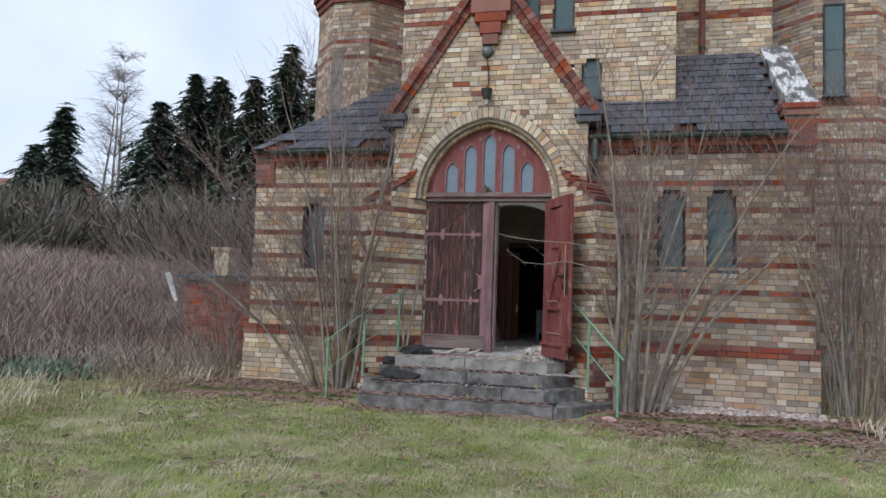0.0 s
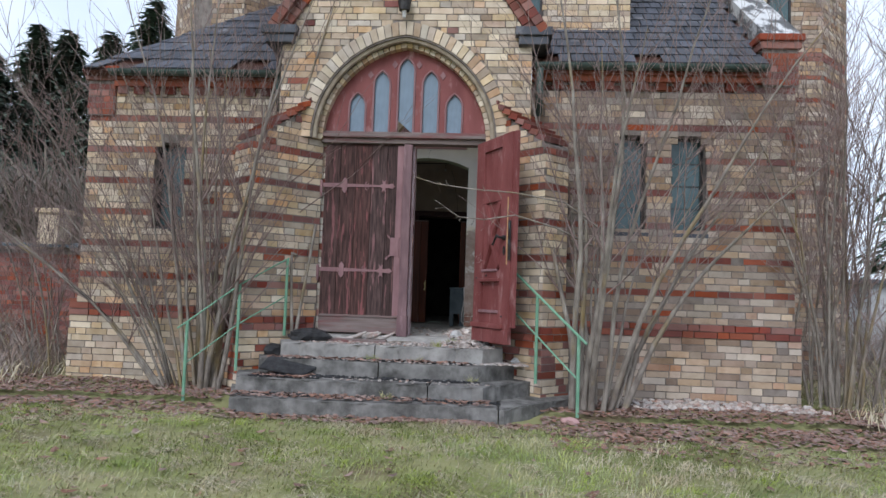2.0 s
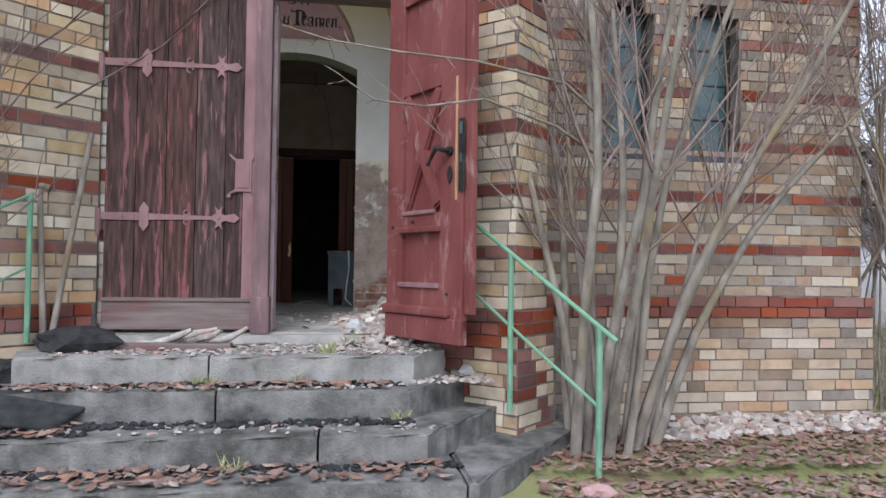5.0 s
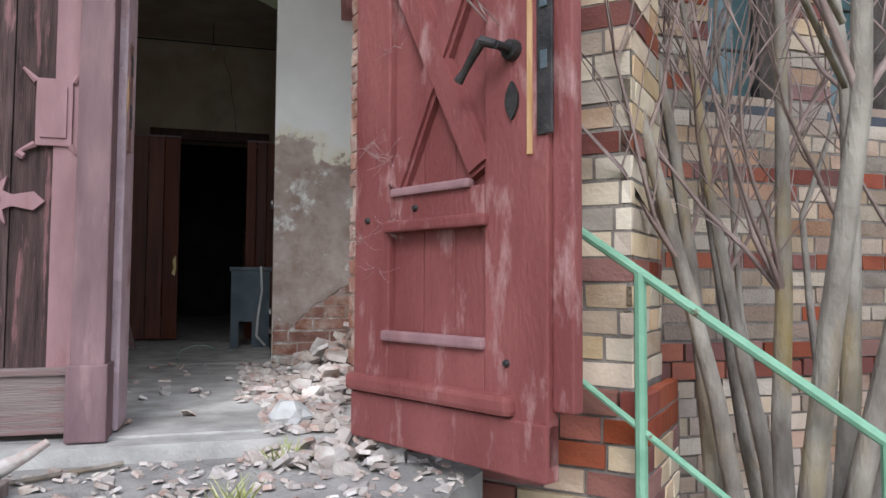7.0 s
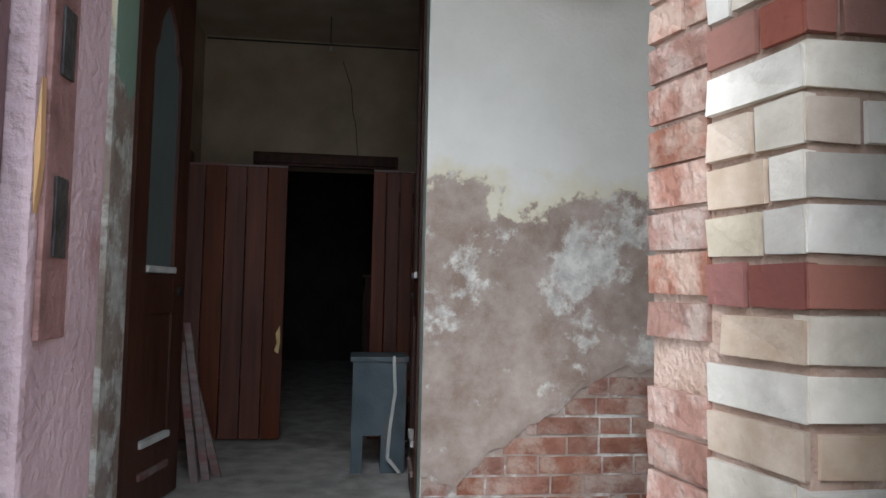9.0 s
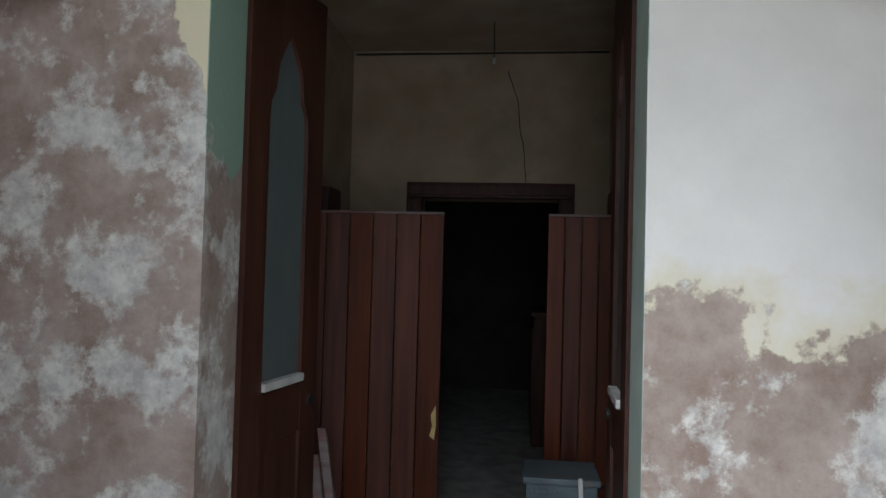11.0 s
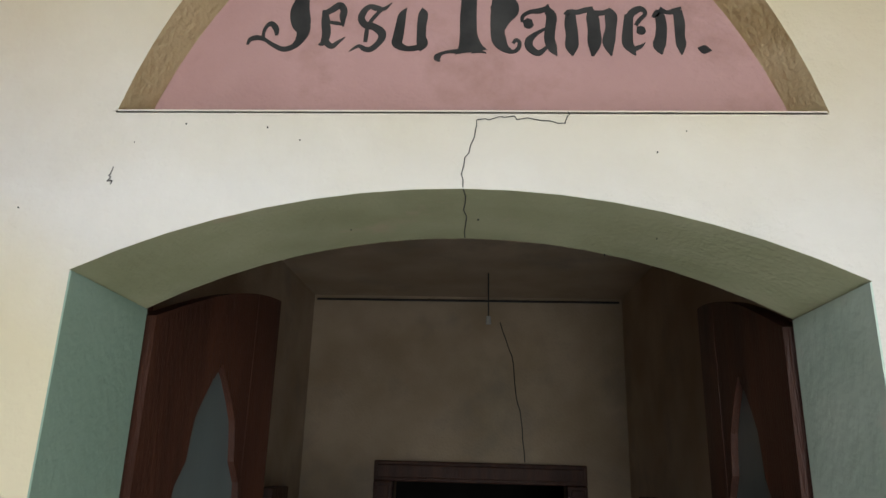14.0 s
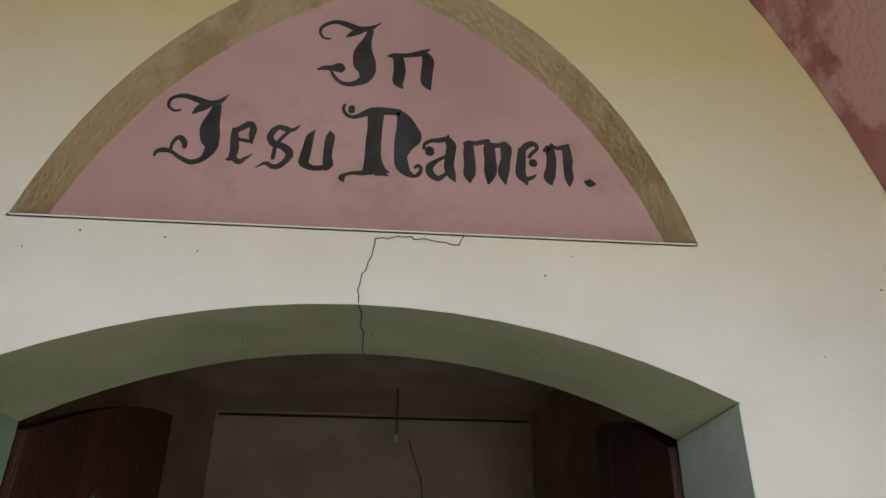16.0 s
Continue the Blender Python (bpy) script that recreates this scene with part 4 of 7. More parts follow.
for i, (f, l, r, zt, zb) in enumerate(((1.57, -1.24, 1.34, 0.13, -0.15), (1.25, -1.30, 1.14, 0.28, 0.127), (0.93, -1.18, 1.08, 0.44, 0.277), (0.72, -1.02, 1.12, 0.60, 0.437))):
    bm = bmesh.new()
    pl = step_plan(f, l, r)
    cut = (0.98, 0.78, 0.55, 0.47)[i]
    xj = l + (r - l) * cut
    a = [(l, -f), (xj - 0.006, -f + 0.006), (xj - 0.006, 0.02), pl[4], pl[5]]
    b = [(xj + 0.006, -f), pl[1], pl[2], pl[3], (xj + 0.006, 0.02)]
    for poly in (a, b):
        rs = random.Random(i * 7 + len(poly[0]))
        worn_edge = []
        for p, q in zip(poly, poly[1:] + poly[:1]):
            worn_edge.append(p)
            if p[1] < -0.44 and q[1] < -0.44:
                n = max(1, int(math.dist(p, q) / 0.09))
                along = Vector(q) - Vector(p)
                inward = Vector((-along.y, along.x)).normalized()
                for k in range(1, n):
                    chip = rs.uniform(0, 0.008) + (rs.uniform(0.015, 0.04) if rs.random() < 0.13 else 0)
                    worn_edge.append(tuple(Vector(p) + along * (k / n) + inward * chip))
        poly = worn_edge
        bm = bmesh.new()
        fz, gz = prism(bm, poly, zb, zt, "z")
        es = [e for e in bm.edges if all(v in gz for v in e.verts) and sum(v.co.y for v in e.verts) / 2 < -0.5]
        bmesh.ops.bevel(bm, geom=es, offset=0.016, segments=3, affect="EDGES")
        part("step", bm, M_landing if i == 3 else M_concrete, steps)

# threshold and floors
bm = bmesh.new()
box(bm, -0.84, -0.10, 0.40, 1.07, 0.02, 0.655)
box(bm, -1.6, 0.02, 0.40, 2.0, 2.09, 0.662)
box(bm, -0.36, 2.09, 0.40, 0.80, 2.38, 0.664)
box(bm, -2.2, 2.38, 0.40, 2.6, 9.2, 0.660)
thing("floor", bm, M_slab, "dusty pale screed floor of the vestibule", "floor", kind="structure")

# ---- left door leaf, closed ----
leaf = tagged(new("door_1"), "closed weathered plank door leaf with pink iron straps", "door", kind="structure")
nb = 5
for i in range(nb):
    bm = bmesh.new()
    x0, x1 = -0.81 + 0.93 * i / nb, -0.81 + 0.93 * (i + 1) / nb - 0.004
    box(bm, x0, 0.0 + 0.002 * (i % 2), 0.88, x1, 0.045, 2.89, 0.003)
    part("plank", bm, M_boards, leaf)
bm = bmesh.new()
box(bm, -0.81, -0.018, 0.685, 0.118, 0.04, 0.865, 0.006)
box(bm, -0.81, -0.03, 0.865, 0.118, 0.04, 0.89, 0.006)
part("kick_board", bm, M_oldwood, leaf, "bare grey kick board")
bm = bmesh.new()
box(bm, 0.05, -0.012, 0.70, 0.122, 0.044, 2.89, 0.004)
part("edge_board", bm, M_pink, leaf, "faded pink edge board")
bm = bmesh.new()
box(bm, 0.124, -0.045, 0.66, 0.225, 0.06, 2.90, 0.008)
box(bm, 0.115, -0.055, 0.66, 0.235, 0.06, 0.90, 0.006)
part("closing_stile", bm, M_stile, leaf, "thick purple-grey closing stile")
# Inner side takes the lighter paint in place of light from outside.
bm = bmesh.new()
box(bm, 0.13, 0.06, 0.67, 0.25, 0.245, 2.90, 0.008)
part("inner_stile", bm, M_lavender, leaf, "faded pink inner stile, made paler for daylight")
bm = bmesh.new()
box(bm, 0.246, 0.075, 1.60, 0.256, 0.135, 1.97, 0.002)
plate = part("strike_plate", bm, M_rust, leaf, "rusted pink-painted strike plate")
for z0, z1 in ((1.86, 1.93), (1.68, 1.76)):
    bm = bmesh.new()
    box(bm, 0.2555, 0.092, z0, 0.259, 0.12, z1, 0.001)
    part("latch_slot", bm, M_iron, plate, "dark latch slot")
bm = bmesh.new()
prism(bm, [(0.251, 1.72), (0.255, 1.77), (0.253, 1.85), (0.249, 1.79)], 0.062, 0.072)
part("splinter", bm, M_fresh, leaf, "pale splintered wood")


def strap(z):
    bm = bmesh.new()
    y0, y1 = -0.012, 0.0
    rod(bm, (-0.845, -0.01, z - 0.09), (-0.845, -0.01, z + 0.05), 0.018, n=8)
    rod(bm, (-0.845, -0.01, z - 0.13), (-0.845, -0.01, z - 0.09), 0.009, 0.017, n=8)
    prism(bm, [(-0.86, z - 0.022), (-0.60, z - 0.026), (-0.60, z + 0.026), (-0.86, z + 0.022)], y0, y1)
    prism(bm, [(-0.60, z - 0.022), (-0.12, z - 0.010), (-0.12, z + 0.010), (-0.60, z + 0.022)], y0 + 0.002, y1)
    cross = [(-0.565, 0.095), (-0.535, 0.055), (-0.54, 0.0), (-0.535, -0.055), (-0.565, -0.095), (-0.595, -0.055), (-0.59, 0.0), (-0.595, 0.055)]
    prism(bm, [(x, z + h) for x, h in cross], y0 - 0.004, y1)
    for s in (-1, 1):
        for k in range(5):
            a0, a1 = math.pi * (0.5 + 0.3 * k), math.pi * (0.5 + 0.3 * (k + 1))
            c = (-0.30, z + s * 0.03)
            rod(bm, (c[0] + 0.022 * math.sin(a0), -0.006, c[1] + s * 0.018 * math.cos(a0)), (c[0] + 0.022 * math.sin(a1), -0.006, c[1] + s * 0.018 * math.cos(a1)), 0.006, n=5)
    fleur = [(-0.14, 0.014), (-0.115, 0.03), (-0.125, 0.075), (-0.10, 0.05), (-0.075, 0.075), (-0.085, 0.03), (-0.06, 0.018), (0.0, 0.03), (0.032, 0.0),
             (0.0, -0.03), (-0.06, -0.018), (-0.085, -0.03), (-0.075, -0.075), (-0.10, -0.05), (-0.125, -0.075), (-0.115, -0.03), (-0.14, -0.014)]
    prism(bm, [(x, z + h) for x, h in fleur], y0 - 0.002, y1)
    for x in (-0.70, -0.565, -0.10):
        rod(bm, (x, -0.02, z), (x, -0.005, z), 0.009, 0.014, n=8)
    part("strap_hinge", bm, M_pink, leaf, "wrought-iron strap hinge with cross ends, faded pink")


strap(1.41)
strap(2.405)
bm = bmesh.new()
box(bm, 0.0, -0.022, 1.585, 0.105, -0.005, 1.80, 0.003)
box(bm, 0.015, -0.028, 1.61, 0.09, -0.02, 1.775, 0.002)
for (x0, z0, x1, z1) in ((0.0, 1.79, -0.04, 1.83), (0.105, 1.79, 0.118, 1.82), (0.0, 1.59, -0.045, 1.565), (0.1, 1.59, 0.118, 1.56)):
    rod(bm, (x0, -0.012, z0), (x1, -0.012, z1), 0.012, 0.005, n=6)
rod(bm, (-0.05, -0.012, 1.56), (-0.03, -0.012, 1.548), 0.012, n=6)
part("lock_plate", bm, M_pink, leaf, "ornamental pink lock plate")

# ---- right door leaf, swung outwards ----
leaf2 = tagged(new("door_2"), "open dark red panelled door leaf with cross bracing", "door", kind="structure")
leaf2.matrix_world = Matrix.Translation((1.03, -0.13, 0)) @ Matrix.Rotation(math.atan2(-0.725, 0.39), 4, "Z")


def rbox(name, x0, x1, z0, z1, y0, y1, mat=None, label="", bev=0.006):
    bm = bmesh.new()
    box(bm, x0, y0, z0, x1, y1, z1, bev)
    return part(name, bm, mat or M_reddoor, leaf2, label)


rbox("hinge_stile", 0.0, 0.175, 0.70, 2.89, -0.045, 0.0)
rbox("lock_stile", 0.58, 0.795, 0.70, 2.89, -0.045, 0.0)
rbox("edge_strip", 0.795, 0.86, 0.84, 2.89, -0.028, 0.012, M_reddoor, "splintered edge strip of faded red")
rbox("kick_board", 0.0, 0.795, 0.665, 0.81, -0.055, 0.0)
rbox("kick_moulding", -0.005, 0.69, 0.815, 0.87, -0.078, 0.0, None, "", 0.016)
rbox("bottom_rail", 0.175, 0.58, 0.81, 0.985, -0.045, 0.0)
rbox("lower_sill", 0.155, 0.585, 0.98, 1.012, -0.062, -0.03, M_pink, "pale worn panel sill", 0.008)
rbox("middle_rail", 0.175, 0.58, 1.34, 1.43, -0.045, 0.0)
rbox("panel_moulding", 0.165, 0.595, 1.315, 1.35, -0.066, -0.02, None, "", 0.009)
rbox("upper_sill", 0.195, 0.53, 1.425, 1.452, -0.06, -0.03, M_pink, "pale worn panel sill", 0.008)
rbox("upper_rail", 0.175, 0.58, 2.18, 2.32, -0.045, 0.0)
rbox("top_rail", 0.175, 0.58, 2.76, 2.89, -0.045, 0.0)
for z0, z1 in ((0.985, 1.34), (1.43, 2.18), (2.32, 2.76)):
    for i in range(3):
        rbox("panel_board", 0.175 + 0.135 * i, 0.175 + 0.135 * (i + 1) - 0.003, z0, z1, -0.018 + 0.001 * (i % 2), -0.002, None, "", 0.003)
for (xa, za, xb, zb2) in ((0.195, 1.45, 0.565, 2.17), (0.565, 1.47, 0.195, 2.17)):
    bm = bmesh.new()
    d = Vector((xb - xa, 0, zb2 - za))
    n = Vector((-d.z, 0, d.x)).normalized() * 0.046
    lift = 0.0 if xa < xb else 0.003
    prism(bm, [(xa - n.x, za - n.z), (xa + n.x, za + n.z), (xb + n.x, zb2 + n.z), (xb - n.x, zb2 - n.z)], -0.052 - lift, -0.015)
    bmesh.ops.bevel(bm, geom=[e for e in bm.edges if all(v.co.y < -0.04 for v in e.verts)], offset=0.012, segments=2, affect="EDGES")
    part("cross_brace", bm, M_reddoor, leaf2)
bm = bmesh.new()
rod(bm, (0.682, -0.06, 1.775), (0.682, -0.115, 1.775), 0.013, 0.012, n=10)
rod(bm, (0.682, -0.108, 1.775), (0.63, -0.112, 1.797), 0.012, 0.015, n=10)
rod(bm, (0.63, -0.112, 1.797), (0.57, -0.112, 1.73), 0.015, 0.010, n=10)
rod(bm, (0.57, -0.112, 1.73), (0.545, -0.112, 1.705), 0.010, 0.014, n=10)
handle = part("door_handle", bm, M_iron, leaf2, "dark iron lever handle")
bm = bmesh.new()
rod(bm, (0.682, -0.045, 1.775), (0.682, -0.065, 1.775), 0.03, 0.026, n=14)
part("rosette", bm, M_iron, handle)
bm = bmesh.new()
prism(bm, [(0.682 + 0.022 * math.cos(a), 1.64 + 0.045 * math.sin(a) * (1 + 0.15 * math.cos(4 * a))) for a in [2 * math.pi * i / 16 for i in range(16)]], -0.054, -0.044)
part("keyhole_plate", bm, M_iron, leaf2, "iron keyhole plate")
bm = bmesh.new()
box(bm, 0.765, -0.052, 1.535, 0.815, -0.044, 1.95, 0.003)
case = part("lock_case", bm, M_iron, leaf2, "blue-black iron lock case")
for za, zb3, dy in ((1.86, 1.93, 0.05), (1.70, 1.75, 0.047)):
    bm = bmesh.new()
    box(bm, 0.778, -dy - 0.008, za, 0.80, -0.05, zb3, 0.003)
    part("latch", bm, M_grey_iron, case)
rbox("splinter", 0.732, 0.748, 1.49, 2.2, -0.05, -0.044, M_fresh, "pale splintered wood", 0.001)
for x, z in ((0.30, 1.385), (0.07, 1.36), (0.66, 0.95)):
    bm = bmesh.new()
    rod(bm, (x, -0.044, z), (x, -0.056, z), 0.012, 0.007, n=8)
    part("bolt", bm, M_iron, leaf2)
for z in (1.15, 2.45):
    bm = bmesh.new()
    rod(bm, (-0.015, -0.005, z - 0.08), (-0.015, -0.005, z + 0.08), 0.016, n=8)
    part("hinge_pin", bm, M_iron, leaf2)

rs = random.Random(17)
bm = bmesh.new()
for x, z, n in ((0.06, 1.60, 16), (0.17, 1.55, 16), (0.05, 1.30, 12), (0.17, 1.34, 12), (0.12, 1.20, 8), (0.20, 1.90, 8)):
    for k in range(n):
        a, L = rs.uniform(-0.7, 0.7) + (math.pi if rs.random() < 0.45 else 0), rs.uniform(0.02, 0.12)
        p = Vector((x + rs.uniform(-0.012, 0.012), -0.048, z + rs.uniform(-0.012, 0.012)))
        q = p + Vector((math.cos(a) * L, -0.002, math.sin(a) * L))
        m = p.lerp(q, 0.5) + Vector((0, -0.004, rs.uniform(-0.012, 0.004)))
        rod(bm, p, m, 0.00018, 0.0003, n=3)
        rod(bm, m, q, 0.0003, 0.00012, n=3)
thing("cobweb", bm, M_white_trim, "dusty grey cobweb strands on the red door", "cobweb", kind="stuff", at=leaf2.matrix_world.copy())

# ---- transom and arched fanlight ----
tr = tagged(new("fanlight"), "pointed red timber fanlight with five lancet panes", "window", kind="structure")
bm = bmesh.new()
box(bm, -0.86, -0.05, 2.905, 1.10, 0.10, 2.965, 0.006)
box(bm, -0.88, -0.09, 2.965, 1.12, 0.10, 3.01, 0.010)
box(bm, -0.87, -0.065, 3.01, 1.11, 0.10, 3.04, 0.008)
part("transom", bm, M_oldwood, tr, "weathered timber transom")


def fan_top(x):
    a, h = RI - 0.005, 1.125
    r = (a * a + h * h) / (2 * a)
    return 2.93 + math.sqrt(max(0, r * r - (abs(x - XC) + r - a) ** 2))


lancets = [(XC + s, 0.098, t) for s, t in ((-0.575, 3.52), (-0.29, 3.79), (0, 3.95), (0.29, 3.79), (0.575, 3.52))]
solid = []
xx = XC - 0.945
for cx, hw, t in lancets:
    solid.append((xx, cx - hw))
    xx = cx + hw
solid.append((xx, XC + 0.945))
for a, b in solid:
    bm = bmesh.new()
    n = 8
    prism(bm, [(a, 3.04), (b, 3.04)] + [(b - (b - a) * i / n, max(3.045, fan_top(b - (b - a) * i / n))) for i in range(n + 1)], 0.0, 0.05)
    part("mullion", bm, M_reddoor, tr)
for cx, hw, t in lancets:
    lan = arch(cx, hw, t - 0.17, 0.17, 6)[::-1]
    bm = bmesh.new()
    prism(bm, lan + [(cx + hw - 2 * hw * i / 8, fan_top(cx + hw - 2 * hw * i / 8)) for i in range(9)], 0.0, 0.05)
    part("head_panel", bm, M_reddoor, tr)
    bm = bmesh.new()
    outline = [(cx + hw, 3.04)] + arch(cx, hw, t - 0.17, 0.17, 6) + [(cx - hw, 3.04)]
    for p, q in zip(outline, outline[1:]):
        rod(bm, (p[0], -0.004, p[1]), (q[0], -0.004, q[1]), 0.013, n=6)
    part("bead", bm, M_pink, tr, "faded pink lancet bead")
    bm = bmesh.new()
    if abs(cx - XC) < 0.01:
        prism(bm, [(cx - hw, 3.20), (cx + hw * 0.9, 3.04), (cx + hw, 3.04)] + arch(cx, hw, t - 0.17, 0.17, 6), 0.022, 0.026)
        part("pane", bm, M_skyglass, tr, "dusty pane with a broken corner").visible_shadow = False
    else:
        prism(bm, [(cx - hw, 3.04), (cx + hw, 3.04)] + arch(cx, hw, t - 0.17, 0.17, 6), 0.022, 0.026)
        part("pane", bm, M_skyglass, tr).visible_shadow = False
for s in (-0.43, -0.145, 0.145, 0.43):
    bm = bmesh.new()
    z = fan_top(XC + s) - 0.16
    prism(bm, [(XC + s, z + 0.05), (XC + s + 0.035, z), (XC + s, z - 0.05), (XC + s - 0.035, z)], -0.012, 0.002)
    part("rosette", bm, M_pink, tr, "carved diamond rosette")

# ---- hand rails ----
def rail(name, posts, lo, label, wires=False):
    r = tagged(new(name), label, "railing", group="entrance railings")
    for x, y, z0, z1 in posts:
        bm = bmesh.new()
        rod(bm, (x, y, z0), (x, y, z1), 0.017, n=8)
        part("post", bm, M_rail, r)
    tops = [Vector((x, y, z1)) for x, y, z0, z1 in posts]
    d = (tops[-1] - tops[-2])
    ext0, ext1 = tops[0] - (tops[1] - tops[0]).normalized() * lo, tops[-1] + d.normalized() * 0.12
    for dz, nm in ((0.0, "handrail"), (-0.42, "lower_rail")):
        bm = bmesh.new()
        pts = [ext0] + tops + [ext1 if dz == 0 else tops[-1]]
        for p, q in zip(pts, pts[1:]):
            rod(bm, p + Vector((0, 0, dz)), q + Vector((0, 0, dz)), (0.014 if not wires else 0.009) if dz == 0 else (0.010 if not wires else 0.007), n=8)
        part(nm, bm, M_rail, r)
    return r


rail("hand_rail", [(1.67, -0.78, 0.28, 1.19), (2.05, -1.19, 0.0, 0.80)], 0.50, "bent green-painted steel pipe hand rail beside steps")
rail("hand_rail", [(-1.10, -0.36, 0.64, 1.50), (-1.48, -0.78, 0.28, 1.19), (-1.86, -1.17, 0.0, 0.80)], 0.02, "green-painted steel posts with thin sagging rails", True)

# ---- vestibule ----
back = tagged(new("wall_inner_portal"), "cream vestibule wall, plaster lost towards the floor", "wall", kind="structure")
DX, DA = 0.217, 0.597
seg = segment(DX, DA, 3.03, 0.138)
seg_in = segment(DX, DA + 0.014, 3.03, 0.15)
bm = bmesh.new()
f, g = prism(bm, [(1.85, 0.5), (1.85, 3.30), (-1.6, 3.30), (-1.6, 0.5), (DX - DA, 0.5)] + seg[::-1] + [(DX + DA, 0.5)], 2.09, 2.38)
for v in g[4:]:
    v.co.x += 0.016 if v.co.x > DX else -0.016
    v.co.z += 0.014 if v.co.z > 3 else 0
part("lower_wall", bm, M_plaster, back)
NO = ogive(DX + 0.003, 0.570, 3.30, 0.660, 0.122)
NI = ogive(DX - 0.0005, 0.5635, 3.30, 0.638, 0.115)
bm = bmesh.new()
prism(bm, [(1.85, 3.30), (1.85, 3.42), (1.52, 3.42), (1.52, 4.05), (XC, 6.0), (-1.28, 4.05), (-1.28, 3.42), (-1.6, 3.42), (-1.6, 3.30)] + NO[::-1], 2.09, 2.2)
M_upper = material("yellowed_cream_paint", (0.60, 0.55, 0.40), (0.70, 0.655, 0.52), 2, 0.94, 0.35, c3=(0.52, 0.42, 0.18), c3_scale=0.9, c3_lo=0.52, c3_hi=0.72)
part("upper_wall", bm, M_plaster, back)
bm = bmesh.new()
for (p, q, r, s) in zip(NO, NO[1:], NI, NI[1:]):
    v = [bm.verts.new(c) for c in ((p[0], 2.089, p[1]), (q[0], 2.089, q[1]), (s[0], 2.17, s[1]), (r[0], 2.17, r[1]))]
    bm.faces.new(v)
part("niche_reveal", bm, M_ochre, back, "ochre painted arch reveal")
bm = bmesh.new()
prism(bm, NO, 2.17, 2.19)
part("tympanum", bm, M_tymp, back, "dusty rose painted tympanum")
bm = bmesh.new()
prism(bm, [(DX - 0.57, 3.297), (DX + 0.57, 3.297), (DX + 0.57, 3.303), (DX - 0.57, 3.303)], 2.09, 2.17)
part("niche_sill", bm, M_plaster, back)
# reveal linings
bm = bmesh.new()
for p, q, p2, q2 in zip(seg, seg[1:], seg_in, seg_in[1:]):
    v = [bm.verts.new(c) for c in ((p[0], 2.088, p[1] - 0.001), (q[0], 2.088, q[1] - 0.001), (q2[0], 2.378, q2[1] - 0.001), (p2[0], 2.378, p2[1] - 0.001))]
    bm.faces.new(v)
part("arch_soffit", bm, M_soffit, back, "olive green arch soffit")
M_greenlost = plaster_damaged("green_paint_over_lost_plaster", 1.95, (0.28, 0.40, 0.32))
_n = M_greenlost.node_tree.nodes
for node in _n:
    if node.bl_idname == "ShaderNodeValToRGB" and abs(node.color_ramp.elements[0].color[0] - 0.66) < 0.01:
        node.color_ramp.elements[0].color, node.color_ramp.elements[1].color = (0.25, 0.36, 0.285, 1), (0.37, 0.48, 0.41, 1)
    if node.bl_idname == "ShaderNodeMixRGB" and abs(node.inputs["Color2"].default_value[2] - 0.36) < 0.01:
        node.inputs["Color2"].default_value = (0.34, 0.37, 0.27, 1)
for s in (-1, 1):
    x = DX + s * (DA - 0.003)
    bm = bmesh.new()
    prism(bm, [(x + s * 0.003, 2.089), (x, 2.089), (x + s * 0.014, 2.378), (x + s * 0.017, 2.378)], 0.66, 3.028, "z")
    part("jamb_lining", bm, M_greenlost if s < 0 else M_mint, back, "green painted jamb, worn at the foot" if s < 0 else "pale mint painted jamb")
# exposed brick where the plaster is gone
def brick_line(x):
    return 0.92 + 0.42 * max(0, min(1, (x - 0.95) / 0.6)) + 0.05 * noise.noise((x * 7, 0, 1))


bm = bmesh.new()
cols = []
for i in range(62):
    x = DX + DA - 0.004 + 0.0205 * i
    foot = brick_line(x) + 0.03 * noise.noise((x * 17, 4, 2)) + 0.015 * noise.noise((x * 45, 1, 6))
    col = [bm.verts.new((x, 2.092, foot + 0.004))]
    for k in range(15):
        z = foot + (2.7 - foot) * (k / 14) ** 1.4
        fade = max(0.0, min(1.0, (2.65 - z) / 0.5))
        col.append(bm.verts.new((x, 2.0895 - 0.016 * fade * (1 + 0.35 * noise.noise((x * 3, z * 3, 0))) + (0.006 if k == 0 else 0), z)))
    cols.append(col)
for a, b in zip(cols, cols[1:]):
    for k in range(15):
        bm.faces.new((a[k], b[k], b[k + 1], a[k + 1]))
part("plaster_coat", bm, M_plaster, back, "grey undercoat ending in a broken edge")
brick_face(back, (DX + DA, 2.088), (1, 0), 1.0, 0.66, 1.45, 0.70, lambda k, z: "m", lambda u, z: z < brick_line(DX + DA + u), lambda u, z: True, 90)
brick_face(back, (-1.5, 2.078), (1, 0), 1.1, 0.66, 1.0, 0.70, lambda k, z: "m", lambda u, z: z < 0.86 + 0.04 * noise.noise((u * 6, 3, 1)))
# fine cracks
def jag(pts, seed):
    """The line broken into short uneven bends."""
    rs = random.Random(seed)
    out = [pts[0]]
    for p, q in zip(pts, pts[1:]):
        for t in (0.25, 0.5, 0.75):
            out.append((p[0] + (q[0] - p[0]) * t + rs.uniform(-0.004, 0.004), p[1] + (q[1] - p[1]) * t + rs.uniform(-0.003, 0.003)))
        out.append(q)
    return out


